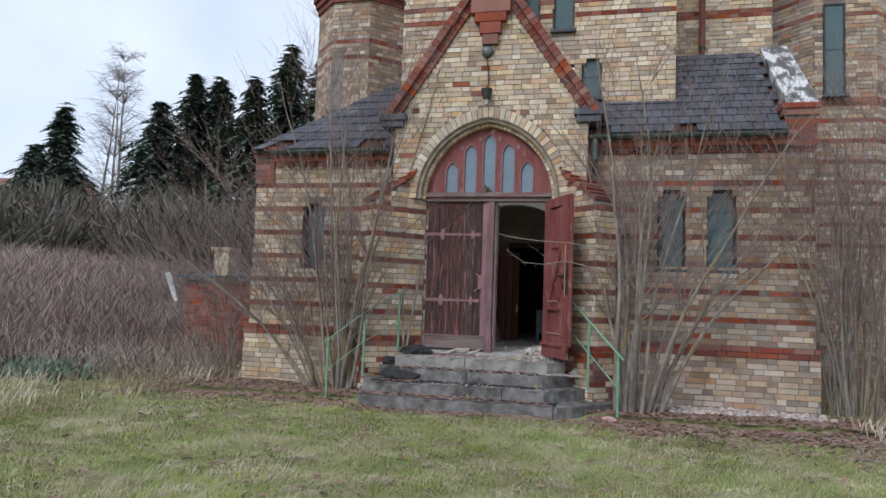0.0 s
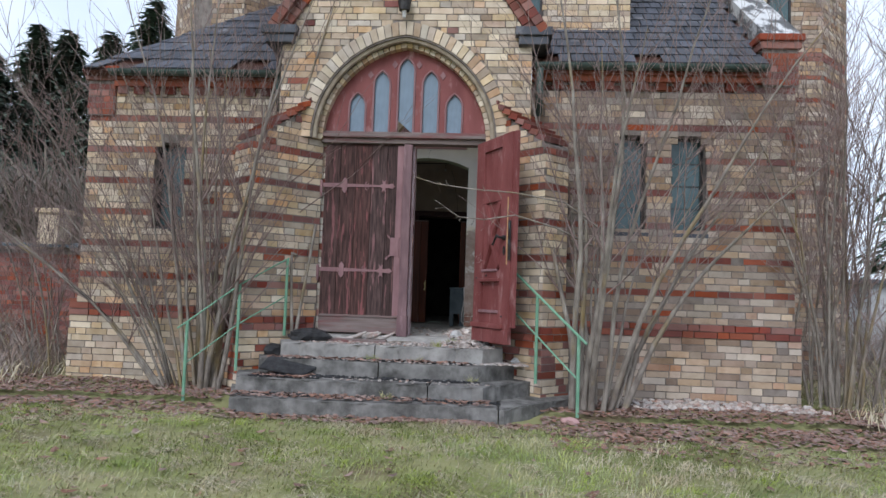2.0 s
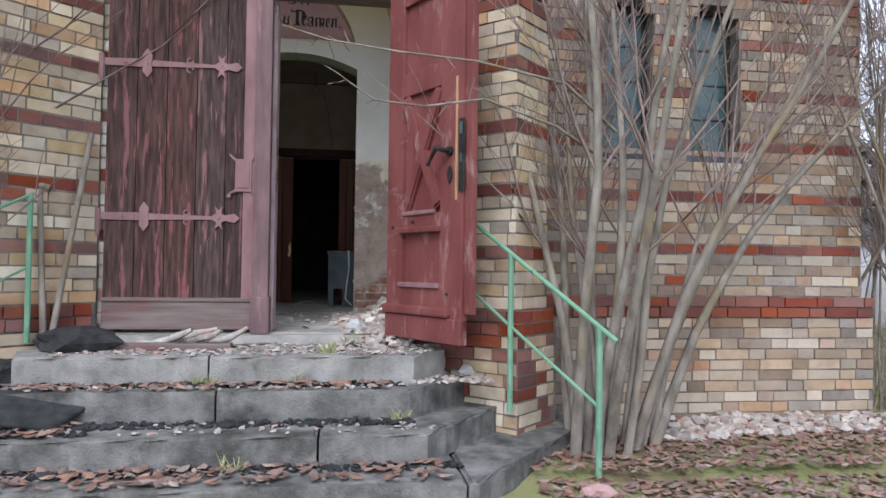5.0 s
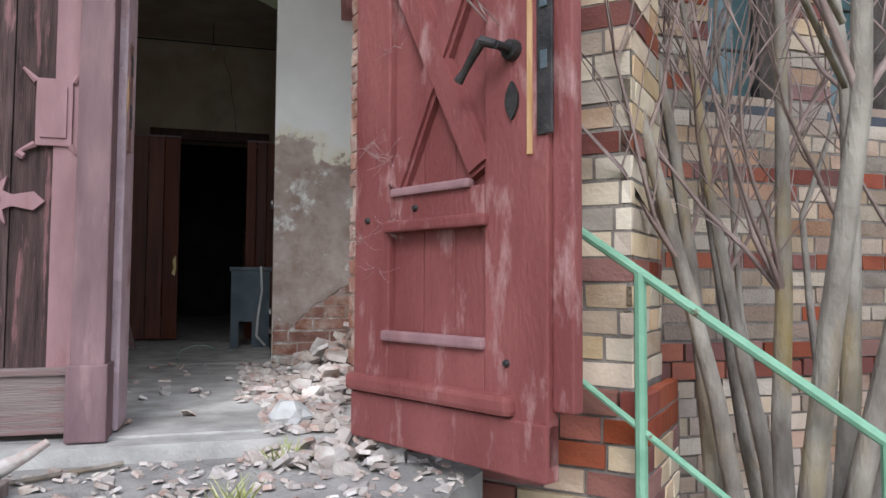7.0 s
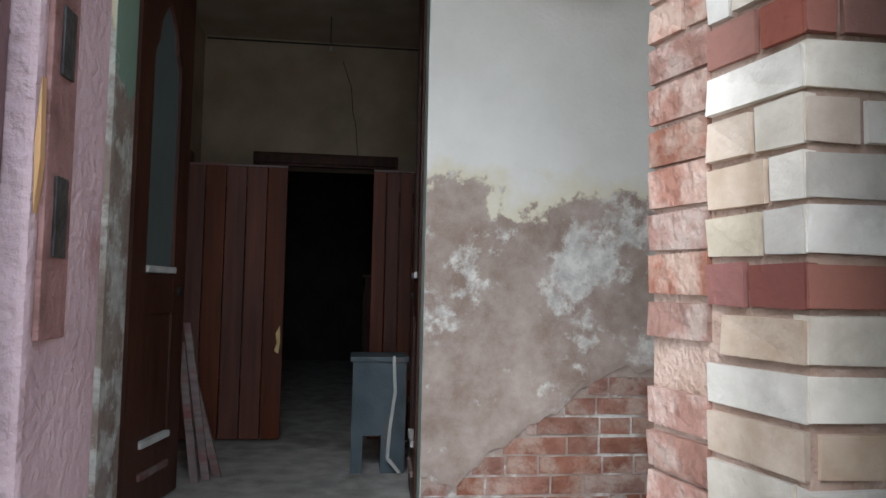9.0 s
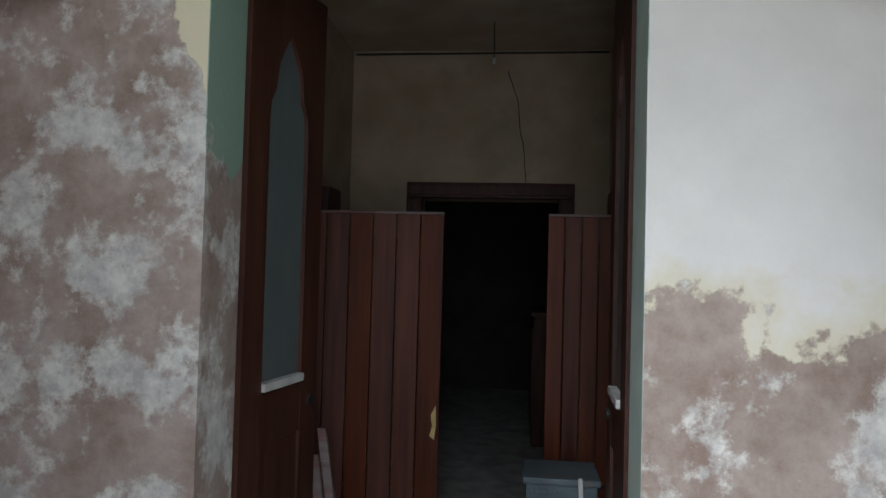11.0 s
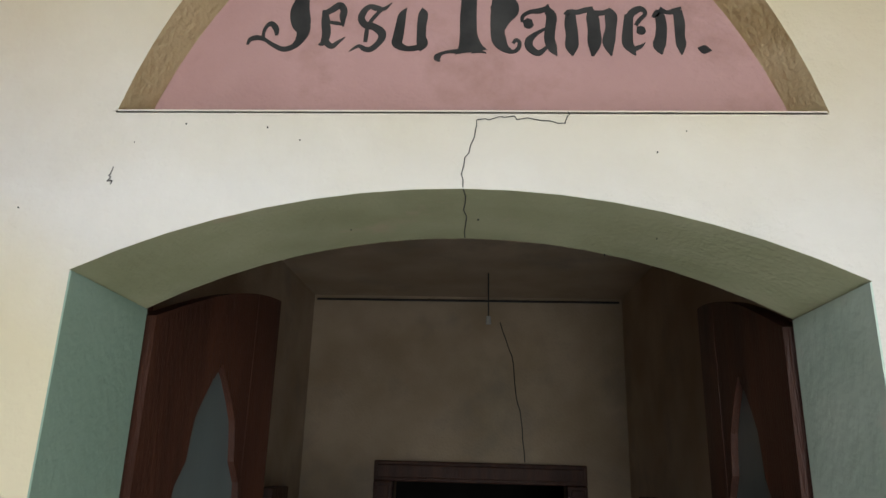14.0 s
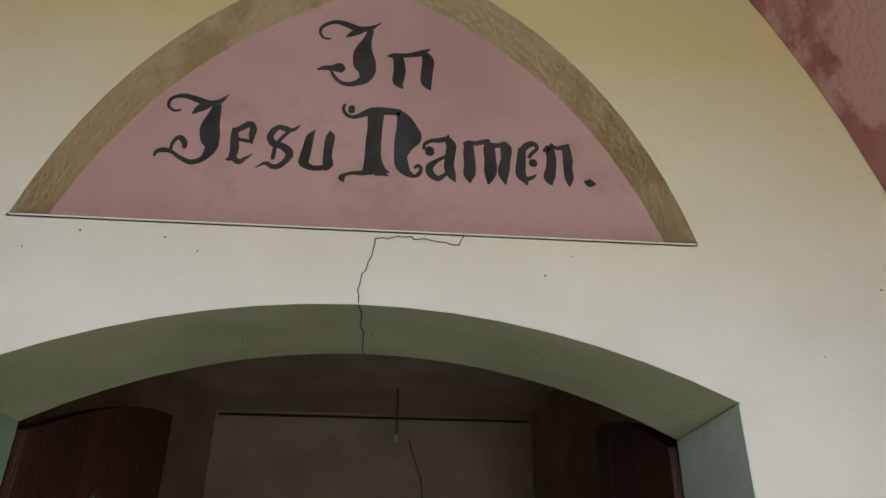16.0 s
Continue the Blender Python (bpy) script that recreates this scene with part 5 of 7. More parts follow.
bm = bmesh.new()
for pts in ([(0.27, 3.46), (0.275, 3.42), (0.262, 3.39), (0.285, 3.355), (0.28, 3.33), (0.29, 3.305)],):
    pts = jag(pts, 1)
    for p, q in zip(pts, pts[1:]):
        rod(bm, (p[0], 2.171, p[1]), (q[0], 2.171, q[1]), 0.0010, n=4)
for pts in ([(0.285, 3.29), (0.24, 3.285), (0.235, 3.25), (0.222, 3.22), (0.22, 3.17)], [(0.285, 3.29), (0.33, 3.287), (0.38, 3.28), (0.385, 3.30)],
            [(-0.34, 3.17), (-0.345, 3.185), (-0.34, 3.2)]):
    pts = jag(pts, 2)
    for p, q in zip(pts, pts[1:]):
        rod(bm, (p[0], 2.0885, p[1]), (q[0], 2.0885, q[1]), 0.0008, n=4)
pts = jag([(0.221, 3.172), (0.224, 3.174), (0.219, 3.178)], 6)
for k, (p, q) in enumerate(zip(pts, pts[1:])):
    y0, y1 = 2.09 + 0.035 * k, 2.09 + 0.035 * (k + 1)
    rod(bm, (p[0], y0, 3.1665 + 0.0120 * (y0 - 2.09) / 0.288), (q[0], y1, 3.1665 + 0.0120 * (y1 - 2.09) / 0.288), 0.0010, n=4)
part("crack", bm, M_letter, back, "fine dark cracks in the plaster")
rr = random.Random(5)
bm = bmesh.new()
for i in range(18):
    x, z = rr.uniform(-0.6, 1.2), rr.uniform(3.06, 3.29)
    rod(bm, (x, 2.0905, z), (x, 2.0885, z + 0.001), rr.uniform(0.0007, 0.0016), n=5)
part("nail_holes", bm, M_letter, back, "small dark nail holes")

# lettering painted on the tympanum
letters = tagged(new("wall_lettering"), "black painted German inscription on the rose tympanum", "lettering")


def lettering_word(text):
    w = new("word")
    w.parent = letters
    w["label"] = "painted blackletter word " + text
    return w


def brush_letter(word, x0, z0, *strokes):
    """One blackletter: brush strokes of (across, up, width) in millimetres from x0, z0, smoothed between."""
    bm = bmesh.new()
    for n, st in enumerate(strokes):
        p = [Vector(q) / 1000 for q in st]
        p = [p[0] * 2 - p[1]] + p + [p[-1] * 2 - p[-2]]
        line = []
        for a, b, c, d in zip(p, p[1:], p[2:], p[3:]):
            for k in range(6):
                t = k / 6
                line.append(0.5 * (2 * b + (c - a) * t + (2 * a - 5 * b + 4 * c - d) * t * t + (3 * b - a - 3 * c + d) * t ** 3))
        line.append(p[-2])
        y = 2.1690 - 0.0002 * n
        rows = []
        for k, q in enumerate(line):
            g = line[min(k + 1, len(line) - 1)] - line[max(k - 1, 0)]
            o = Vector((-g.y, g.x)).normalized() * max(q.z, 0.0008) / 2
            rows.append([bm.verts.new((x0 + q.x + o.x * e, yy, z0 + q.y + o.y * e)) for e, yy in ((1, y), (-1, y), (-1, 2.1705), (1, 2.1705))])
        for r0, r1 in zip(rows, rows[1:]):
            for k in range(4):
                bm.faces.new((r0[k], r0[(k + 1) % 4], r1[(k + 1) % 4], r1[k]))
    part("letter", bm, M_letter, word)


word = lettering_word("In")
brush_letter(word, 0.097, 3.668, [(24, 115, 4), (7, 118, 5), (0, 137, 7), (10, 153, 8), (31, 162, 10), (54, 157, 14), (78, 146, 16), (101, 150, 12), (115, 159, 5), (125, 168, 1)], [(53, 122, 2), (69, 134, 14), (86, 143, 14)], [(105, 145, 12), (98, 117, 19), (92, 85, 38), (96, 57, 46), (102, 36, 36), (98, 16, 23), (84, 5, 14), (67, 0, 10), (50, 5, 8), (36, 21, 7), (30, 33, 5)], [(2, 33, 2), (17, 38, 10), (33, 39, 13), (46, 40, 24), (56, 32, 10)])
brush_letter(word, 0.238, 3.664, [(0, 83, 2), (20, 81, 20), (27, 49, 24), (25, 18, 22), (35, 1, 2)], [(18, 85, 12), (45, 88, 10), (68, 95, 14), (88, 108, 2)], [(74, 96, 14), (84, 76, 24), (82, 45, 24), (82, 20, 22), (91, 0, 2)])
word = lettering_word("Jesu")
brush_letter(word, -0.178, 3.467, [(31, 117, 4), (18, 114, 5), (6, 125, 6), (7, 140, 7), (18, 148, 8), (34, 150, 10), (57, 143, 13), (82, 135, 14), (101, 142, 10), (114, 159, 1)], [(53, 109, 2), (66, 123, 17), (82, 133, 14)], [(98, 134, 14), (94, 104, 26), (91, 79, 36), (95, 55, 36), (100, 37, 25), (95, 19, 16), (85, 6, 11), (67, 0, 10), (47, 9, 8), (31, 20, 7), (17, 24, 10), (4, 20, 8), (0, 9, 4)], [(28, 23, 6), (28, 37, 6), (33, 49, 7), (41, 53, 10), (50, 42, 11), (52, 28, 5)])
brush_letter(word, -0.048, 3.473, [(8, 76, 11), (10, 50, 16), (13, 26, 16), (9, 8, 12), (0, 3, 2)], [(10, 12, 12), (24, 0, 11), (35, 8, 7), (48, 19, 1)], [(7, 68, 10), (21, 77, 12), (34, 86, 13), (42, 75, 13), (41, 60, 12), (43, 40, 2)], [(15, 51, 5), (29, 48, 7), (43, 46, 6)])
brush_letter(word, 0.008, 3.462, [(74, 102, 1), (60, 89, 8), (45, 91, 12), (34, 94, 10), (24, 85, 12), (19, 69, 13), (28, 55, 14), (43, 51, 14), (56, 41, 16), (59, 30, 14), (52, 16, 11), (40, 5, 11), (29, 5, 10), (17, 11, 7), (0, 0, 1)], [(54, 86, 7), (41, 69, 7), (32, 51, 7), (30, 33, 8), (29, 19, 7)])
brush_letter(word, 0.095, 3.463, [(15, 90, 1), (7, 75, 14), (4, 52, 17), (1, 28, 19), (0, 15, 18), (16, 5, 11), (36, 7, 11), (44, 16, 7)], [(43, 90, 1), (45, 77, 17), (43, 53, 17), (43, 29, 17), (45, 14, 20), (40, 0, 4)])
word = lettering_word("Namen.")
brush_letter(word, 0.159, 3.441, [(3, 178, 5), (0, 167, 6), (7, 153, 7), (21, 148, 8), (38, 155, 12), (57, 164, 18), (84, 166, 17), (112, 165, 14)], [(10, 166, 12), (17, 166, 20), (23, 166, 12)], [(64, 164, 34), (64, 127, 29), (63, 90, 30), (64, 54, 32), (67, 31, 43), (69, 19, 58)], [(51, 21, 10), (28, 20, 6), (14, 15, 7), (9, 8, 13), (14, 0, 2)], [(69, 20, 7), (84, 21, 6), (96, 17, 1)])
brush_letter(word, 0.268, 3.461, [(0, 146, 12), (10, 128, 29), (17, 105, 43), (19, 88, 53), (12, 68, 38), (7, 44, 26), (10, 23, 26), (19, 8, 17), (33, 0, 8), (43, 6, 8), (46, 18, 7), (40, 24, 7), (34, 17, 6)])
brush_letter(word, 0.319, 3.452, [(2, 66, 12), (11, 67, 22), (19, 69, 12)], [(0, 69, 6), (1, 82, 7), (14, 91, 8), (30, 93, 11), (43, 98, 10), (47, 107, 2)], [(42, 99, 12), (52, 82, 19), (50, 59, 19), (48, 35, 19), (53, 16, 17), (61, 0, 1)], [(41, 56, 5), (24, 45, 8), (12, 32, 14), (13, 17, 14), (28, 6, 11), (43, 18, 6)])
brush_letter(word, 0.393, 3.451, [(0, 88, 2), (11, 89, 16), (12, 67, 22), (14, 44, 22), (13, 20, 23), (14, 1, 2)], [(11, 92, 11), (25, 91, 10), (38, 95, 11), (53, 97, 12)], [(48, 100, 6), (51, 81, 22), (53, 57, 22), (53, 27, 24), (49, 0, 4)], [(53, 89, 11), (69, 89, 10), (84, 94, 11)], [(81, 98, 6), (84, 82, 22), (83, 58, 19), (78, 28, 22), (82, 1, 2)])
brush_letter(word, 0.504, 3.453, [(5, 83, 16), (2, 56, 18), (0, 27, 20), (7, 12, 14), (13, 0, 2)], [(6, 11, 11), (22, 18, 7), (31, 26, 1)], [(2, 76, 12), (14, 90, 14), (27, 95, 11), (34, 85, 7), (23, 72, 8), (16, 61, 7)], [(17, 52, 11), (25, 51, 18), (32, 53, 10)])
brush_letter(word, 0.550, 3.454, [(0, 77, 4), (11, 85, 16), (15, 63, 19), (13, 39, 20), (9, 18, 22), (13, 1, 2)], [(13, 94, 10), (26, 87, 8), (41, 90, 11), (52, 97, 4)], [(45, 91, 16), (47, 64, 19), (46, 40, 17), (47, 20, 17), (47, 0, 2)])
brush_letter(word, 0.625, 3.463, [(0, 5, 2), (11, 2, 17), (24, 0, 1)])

# vault rib, side walls, ceiling
bm = bmesh.new()
ro, ri = arch(DX, 1.26, 2.9, 2.10), arch(DX, 1.005, 2.9, 1.845)
prism(bm, ro + ri[::-1], 1.86, 2.088)
thing("vault_rib", bm, M_rib, "red-brown painted pointed wall rib", "rib", kind="structure")
for nm, x0, x1 in (("wall_vestibule_east", 1.80, 1.95), ("wall_vestibule_west", -1.70, -1.55)):
    bm = bmesh.new()
    box(bm, x0, 0.5, 0.4, x1, 2.09, 3.42)
    xu = 1.50 if x0 > 0 else -1.30
    box(bm, xu, 0.5, 3.42, xu + 0.04, 2.09, 4.06)
    box(bm, min(xu, x0), 0.5, 3.42, max(xu, x1), 2.09, 3.46)
    thing(nm, bm, M_plaster, "cream vestibule side wall with lost plaster", "wall", kind="structure")
bm = bmesh.new()
prism(bm, [(1.12, 0.625), (1.95, 0.625), (1.95, 0.8), (1.65, 0.8)], 0.4, 3.42, "z")
prism(bm, [(-0.90, 0.625), (-1.70, 0.625), (-1.70, 0.8), (-1.40, 0.8)], 0.4, 3.42, "z")
thing("wall_portal_inside", bm, M_crumb, "inner face of the portal wall", "wall", kind="structure")
bm = bmesh.new()
prism(bm, [(1.52, 2.95), (1.52, 4.05), (XC, 6.0), (-1.28, 4.05), (-1.28, 2.95)] + arch(XC, 1.05, 2.95, 1.2)[::-1], 0.505, 0.795)
thing("wall_portal_arch_inside", bm, M_upper, "plastered inner arch of the portal", "wall", kind="structure")
bm = bmesh.new()
prism(bm, [(1.54, 4.05), (XC, 6.02), (-1.30, 4.05), (-1.36, 4.05), (XC, 6.1), (1.60, 4.05)], 0.52, 2.09)
thing("ceiling", bm, M_upper, "cream vestibule ceiling", "ceiling", kind="structure")

# ---- inner glazed doors ----
def glazed_door(name, hinge, angle, flip):
    d = tagged(new(name), "open dark wooden inner door with frosted lancet pane", "door", kind="structure")
    d.matrix_world = Matrix.Translation((hinge[0], hinge[1], 0)) @ Matrix.Rotation(radians(angle), 4, "Z")
    W = 0.55

    def topz(x):
        return 3.02 + 0.15 * math.sin(math.pi / 2 * min(1, x / W))
    for nm, a, b in (("hinge_stile", 0, 0.13), ("lock_stile", W - 0.13, W)):
        bm = bmesh.new()
        prism(bm, [(a, 0.67), (b, 0.67)] + [(b - (b - a) * i / 4, topz(b - (b - a) * i / 4)) for i in range(5)], -0.02, 0.02)
        part(nm, bm, M_darkwood, d)
    bm = bmesh.new()
    lan = [(x, z) for x, z in arch(W / 2, 0.145, 2.60, 0.36, 8)[::-1]]
    pts = []
    for x, z in lan:
        u = (z - 2.60) / 0.36
        cusp = 0.03 * max(0, 1 - abs(u - 0.45) / 0.14)
        pts.append((x + (cusp if x < W / 2 else -cusp), z))
    prism(bm, pts + [(W - 0.13 - (W - 0.26) * i / 6, topz(W - 0.13 - (W - 0.26) * i / 6)) for i in range(7)], -0.019, 0.019)
    part("head", bm, M_darkwood, d, "carved trefoil head")
    for nm, z0, z1 in (("lock_rail", 1.52, 1.70), ("bottom_rail", 0.67, 0.95)):
        bm = bmesh.new()
        box(bm, 0.13, -0.019, z0, W - 0.13, 0.019, z1, 0.003)
        part(nm, bm, M_darkwood, d)
    bm = bmesh.new()
    box(bm, 0.12, -0.008, 0.94, W - 0.12, 0.008, 1.53, 0.002)
    part("lower_panel", bm, M_darkwood, d)
    for z in (1.725, 0.965, 0.83):
        bm = bmesh.new()
        box(bm, 0.13, -0.034, z - 0.02, W - 0.13, 0.034, z + 0.01, 0.006)
        part("moulding", bm, M_white_trim if z != 0.83 else M_oldwood, d, "dust-whitened moulding")
    bm = bmesh.new()
    box(bm, 0.125, -0.003, 1.70, W - 0.125, 0.003, 2.98)
    part("pane", bm, M_frost, d, "frosted glass pane")
    bm = bmesh.new()
    rod(bm, (W - 0.06, -0.03, 1.62), (W - 0.06, 0.03, 1.62), 0.022, n=10)
    part("door_knob", bm, M_iron, d)
    return d


glazed_door("door_3", (-0.40, 2.40), 81, 1)
glazed_door("door_4", (0.835, 2.40), 88, -1)
bm = bmesh.new()
for x0, x1 in ((-0.46, -0.415), (0.85, 0.895)):
    box(bm, x0, 2.385, 0.66, x1, 2.45, 3.05)
thing("door_frame", bm, M_darkwood, "dark door frame behind the arch", "trim", kind="structure")

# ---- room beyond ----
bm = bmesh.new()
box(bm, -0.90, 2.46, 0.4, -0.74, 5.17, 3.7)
thing("wall_lobby_west", bm, M_roomwall, "cream lobby wall with shade in its colour", "wall", kind="structure")
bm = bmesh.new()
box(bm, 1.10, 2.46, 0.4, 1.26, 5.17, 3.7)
thing("wall_lobby_east", bm, M_roomwall, "cream lobby wall with shade in its colour", "wall", kind="structure")
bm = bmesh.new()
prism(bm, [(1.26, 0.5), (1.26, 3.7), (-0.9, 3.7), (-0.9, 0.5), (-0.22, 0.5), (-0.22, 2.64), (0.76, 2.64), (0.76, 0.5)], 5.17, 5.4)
thing("wall_lobby_back", bm, M_roomwall, "cream lobby wall with doorway, shade in its colour", "wall", kind="structure")
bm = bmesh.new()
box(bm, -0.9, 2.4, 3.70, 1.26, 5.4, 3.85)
thing("ceiling_lobby", bm, M_roomwall, "sagging lobby ceiling with shade in its colour", "ceiling", kind="structure")
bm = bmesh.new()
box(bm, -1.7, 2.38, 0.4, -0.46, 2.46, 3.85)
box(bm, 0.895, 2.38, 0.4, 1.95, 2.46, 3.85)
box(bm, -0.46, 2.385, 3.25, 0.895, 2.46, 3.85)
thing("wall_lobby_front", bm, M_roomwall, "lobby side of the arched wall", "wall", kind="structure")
bm = bmesh.new()
rod(bm, (-0.72, 5.15, 3.67), (1.08, 5.15, 3.675), 0.007, n=6)
thing("ceiling_pipe", bm, M_iron, "thin rusty pipe below the lobby ceiling", "pipe")
bm = bmesh.new()
pts = jag([(0.38, 3.55), (0.45, 3.35), (0.47, 3.15), (0.50, 3.0), (0.52, 2.76)], 4)
for p, q in zip(pts, pts[1:]):
    rod(bm, (p[0], 5.169, p[1]), (q[0], 5.169, q[1]), 0.003, n=4)
thing("wall_crack", bm, M_letter, "dark crack above the lobby doorway", "crack", kind="structure")
fr = tagged(new("door_frame_lobby"), "dark brown moulded timber door frame", "trim", kind="structure")
for x0, x1, z0, z1 in ((-0.32, -0.21, 0.66, 2.64), (0.75, 0.86, 0.66, 2.64), (-0.32, 0.86, 2.64, 2.75)):
    bm = bmesh.new()
    box(bm, x0, 5.13, z0, x1, 5.20, z1, 0.008)
    box(bm, x0 + 0.02, 5.11, z0 + (0.02 if z0 > 2 else 0), x1 - 0.02, 5.14, z1 - 0.02, 0.006)
    part("frame_board", bm, M_darkwood, fr)
# These walls carry the room's shade in their near-black colour.
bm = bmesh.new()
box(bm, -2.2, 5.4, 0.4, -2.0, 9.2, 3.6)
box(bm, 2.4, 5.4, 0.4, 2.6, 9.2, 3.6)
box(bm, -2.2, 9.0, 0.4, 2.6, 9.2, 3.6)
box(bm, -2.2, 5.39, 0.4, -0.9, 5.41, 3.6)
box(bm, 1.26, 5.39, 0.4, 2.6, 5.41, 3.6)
thing("wall_nave_inside", bm, M_dark, "nave walls coloured near black for shade", "wall", kind="structure")
# Unseen ceiling, added to keep the room closed and dark.
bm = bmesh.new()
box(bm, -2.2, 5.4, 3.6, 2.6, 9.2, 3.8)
thing("ceiling_nave", bm, M_dark, "added ceiling coloured near black, closing the dark room", "ceiling", kind="structure")


def board_door(x0, x1, y, yaw, label, n):
    d = tagged(new("board_door"), label, "door")
    d.matrix_world = Matrix.Translation((x0, y, 0)) @ Matrix.Rotation(radians(yaw), 4, "Z")
    W = x1 - x0
    for i in range(n):
        bm = bmesh.new()
        box(bm, W * i / n, 0, 0.675, W * (i + 1) / n - 0.006, 0.025, 2.43, 0.004)
        part("board", bm, M_brown, d)
    for z in (0.95, 2.2):
        bm = bmesh.new()
        box(bm, 0.02, 0.026, z, W - 0.02, 0.05, z + 0.1, 0.003)
        part("ledge", bm, M_brown, d)
    bm = bmesh.new()
    box(bm, 0, -0.008, 2.43, W - 0.005, 0.033, 2.445, 0.003)
    part("top_cap", bm, M_oldwood, d, "dusty top edge")
    return d


bd = board_door(-0.70, 0.085, 4.0, 0, "half-height brown tongue-and-groove board door", 6)
bm = bmesh.new()
prism(bm, [(0.735, 1.35), (0.76, 1.40), (0.765, 1.30), (0.755, 1.22), (0.73, 1.24), (0.745, 1.29)], -0.012, 0.0)
part("lock_plate", bm, material("brass_plate", (0.42, 0.3, 0.12), (0.55, 0.42, 0.2), 15, 0.4, 0.2, metal=0.7), bd, "torn brass lock plate")
board_door(0.64, 1.09, 4.0, 0, "half-height brown board door with scuffs", 5)
for x0, x1 in ((-0.735, -0.66), (1.02, 1.098)):
    b = tagged(new("wall_box"), "dark wooden wall box", "box", group="lobby wall boxes")
    bm = bmesh.new()
    box(bm, x0, 4.35, 2.36, x1, 4.62, 2.62, 0.006)
    part("case", bm, M_darkwood, b)
    bm = bmesh.new()
    box(bm, x0, 4.335, 2.40, x1, 4.352, 2.58, 0.004)
    part("lid", bm, M_darkwood, b)
pend = tagged(new("pendant_wire"), "bare hanging lamp wire with pale end", "lamp")
bm = bmesh.new()
rod(bm, (0.30, 4.6, 3.70), (0.302, 4.6, 3.46), 0.004, n=5)
part("wire", bm, M_iron, pend)
bm = bmesh.new()
rod(bm, (0.302, 4.6, 3.47), (0.302, 4.6, 3.43), 0.011, 0.014, n=8)
part("socket", bm, M_white_trim, pend, "pale lamp socket")

heater = tagged(new("stove"), "slate-grey enamelled iron stove standing on the floor", "stove")
bm = bmesh.new()
prism(bm, [(0.54, 0.66), (0.60, 0.66), (0.60, 0.86), (0.70, 0.86), (0.70, 0.66), (0.83, 0.66), (0.83, 1.26), (0.54, 1.26)], 3.2, 3.46)
part("casing", bm, M_grey_iron, heater)
bm = bmesh.new()
box(bm, 0.525, 3.185, 1.255, 0.845, 3.475, 1.285, 0.008)
part("top_plate", bm, M_grey_iron, heater)
bm = bmesh.new()
cp = [(0.76, 3.19, 1.29), (0.77, 3.17, 1.1), (0.745, 3.17, 0.9), (0.735, 3.16, 0.75), (0.80, 3.12, 0.68)]
for p, q in zip(cp, cp[1:]):
    rod(bm, p, q, 0.010, n=6)
part("cable", bm, M_white_trim, heater, "white cable")
bm = bmesh.new()
for z in (0.80, 1.0, 1.2):
    rod(bm, (0.83, 3.3, z), (0.90, 3.3, z + 0.05), 0.006, n=5)
rod(bm, (0.90, 3.3, 0.66), (0.90, 3.3, 1.26), 0.006, n=5)
part("wire_frame", bm, M_iron, heater)
for i, (xa, xb, ya) in enumerate(((-0.21, -0.33, 3.1), (-0.255, -0.345, 3.05), (-0.165, -0.325, 3.16))):
    p = tagged(new("leaning_plank"), "grey bare plank leaning against the door", "plank", group="leaning planks")
    bm = bmesh.new()
    prism(bm, [(xa, 0.662), (xa + 0.04, 0.662), (xb + 0.035, 1.46 - 0.1 * i), (xb, 1.46 - 0.1 * i)], ya, ya + 0.022)
    part("board", bm, M_oldwood, p)
strap_loop = tagged(new("strap_loop"), "grey-green webbing strap lying in a loop on the floor", "strap")
bm = bmesh.new()
loop = [(0.36 + 0.13 * math.cos(a) , 2.30 + 0.05 * math.sin(2 * a), 0.668 + 0.09 * max(0.0, math.sin(a))) for a in [math.pi * 1.15 * i / 14 for i in range(15)]]
rows = [[bm.verts.new((x, y + e, z + h)) for e, h in ((-0.018, 0), (0.018, 0), (0.018, 0.004), (-0.018, 0.004))] for x, y, z in loop]
for r0, r1 in zip(rows, rows[1:]):
    for k in range(4):
        bm.faces.new((r0[k], r0[(k + 1) % 4], r1[(k + 1) % 4], r1[k]))
part("webbing", bm, M_green, strap_loop)
bm = bmesh.new()
box(bm, 1.22, 1.25, 0.662, 1.72, 1.75, 0.83, 0.02)
for v in bm.verts:
    v.co += Vector((noise.noise(v.co * 5), noise.noise(v.co * 5 + Vector((3, 0, 0))), noise.noise(v.co * 4) * 0.6)) * 0.03
    v.co.z = max(0.662, v.co.z)
thing("masonry_block", bm, M_crumb, "broken brown masonry block in the vestibule corner", "rubble")
cab = tagged(new("cabinet"), "dark wooden cabinet in the unlit room", "cabinet")
bm = bmesh.new()
box(bm, 0.62, 6.2, 0.66, 1.1, 7.0, 1.75, 0.01)
part("body", bm, M_darkwood, cab)
bm = bmesh.new()
box(bm, 0.60, 6.18, 1.75, 1.12, 7.02, 1.79, 0.006)
part("top", bm, M_darkwood, cab)
bm = bmesh.new()
box(bm, 0.608, 6.25, 0.8, 0.622, 6.95, 1.65, 0.004)
part("door", bm, M_darkwood, cab)


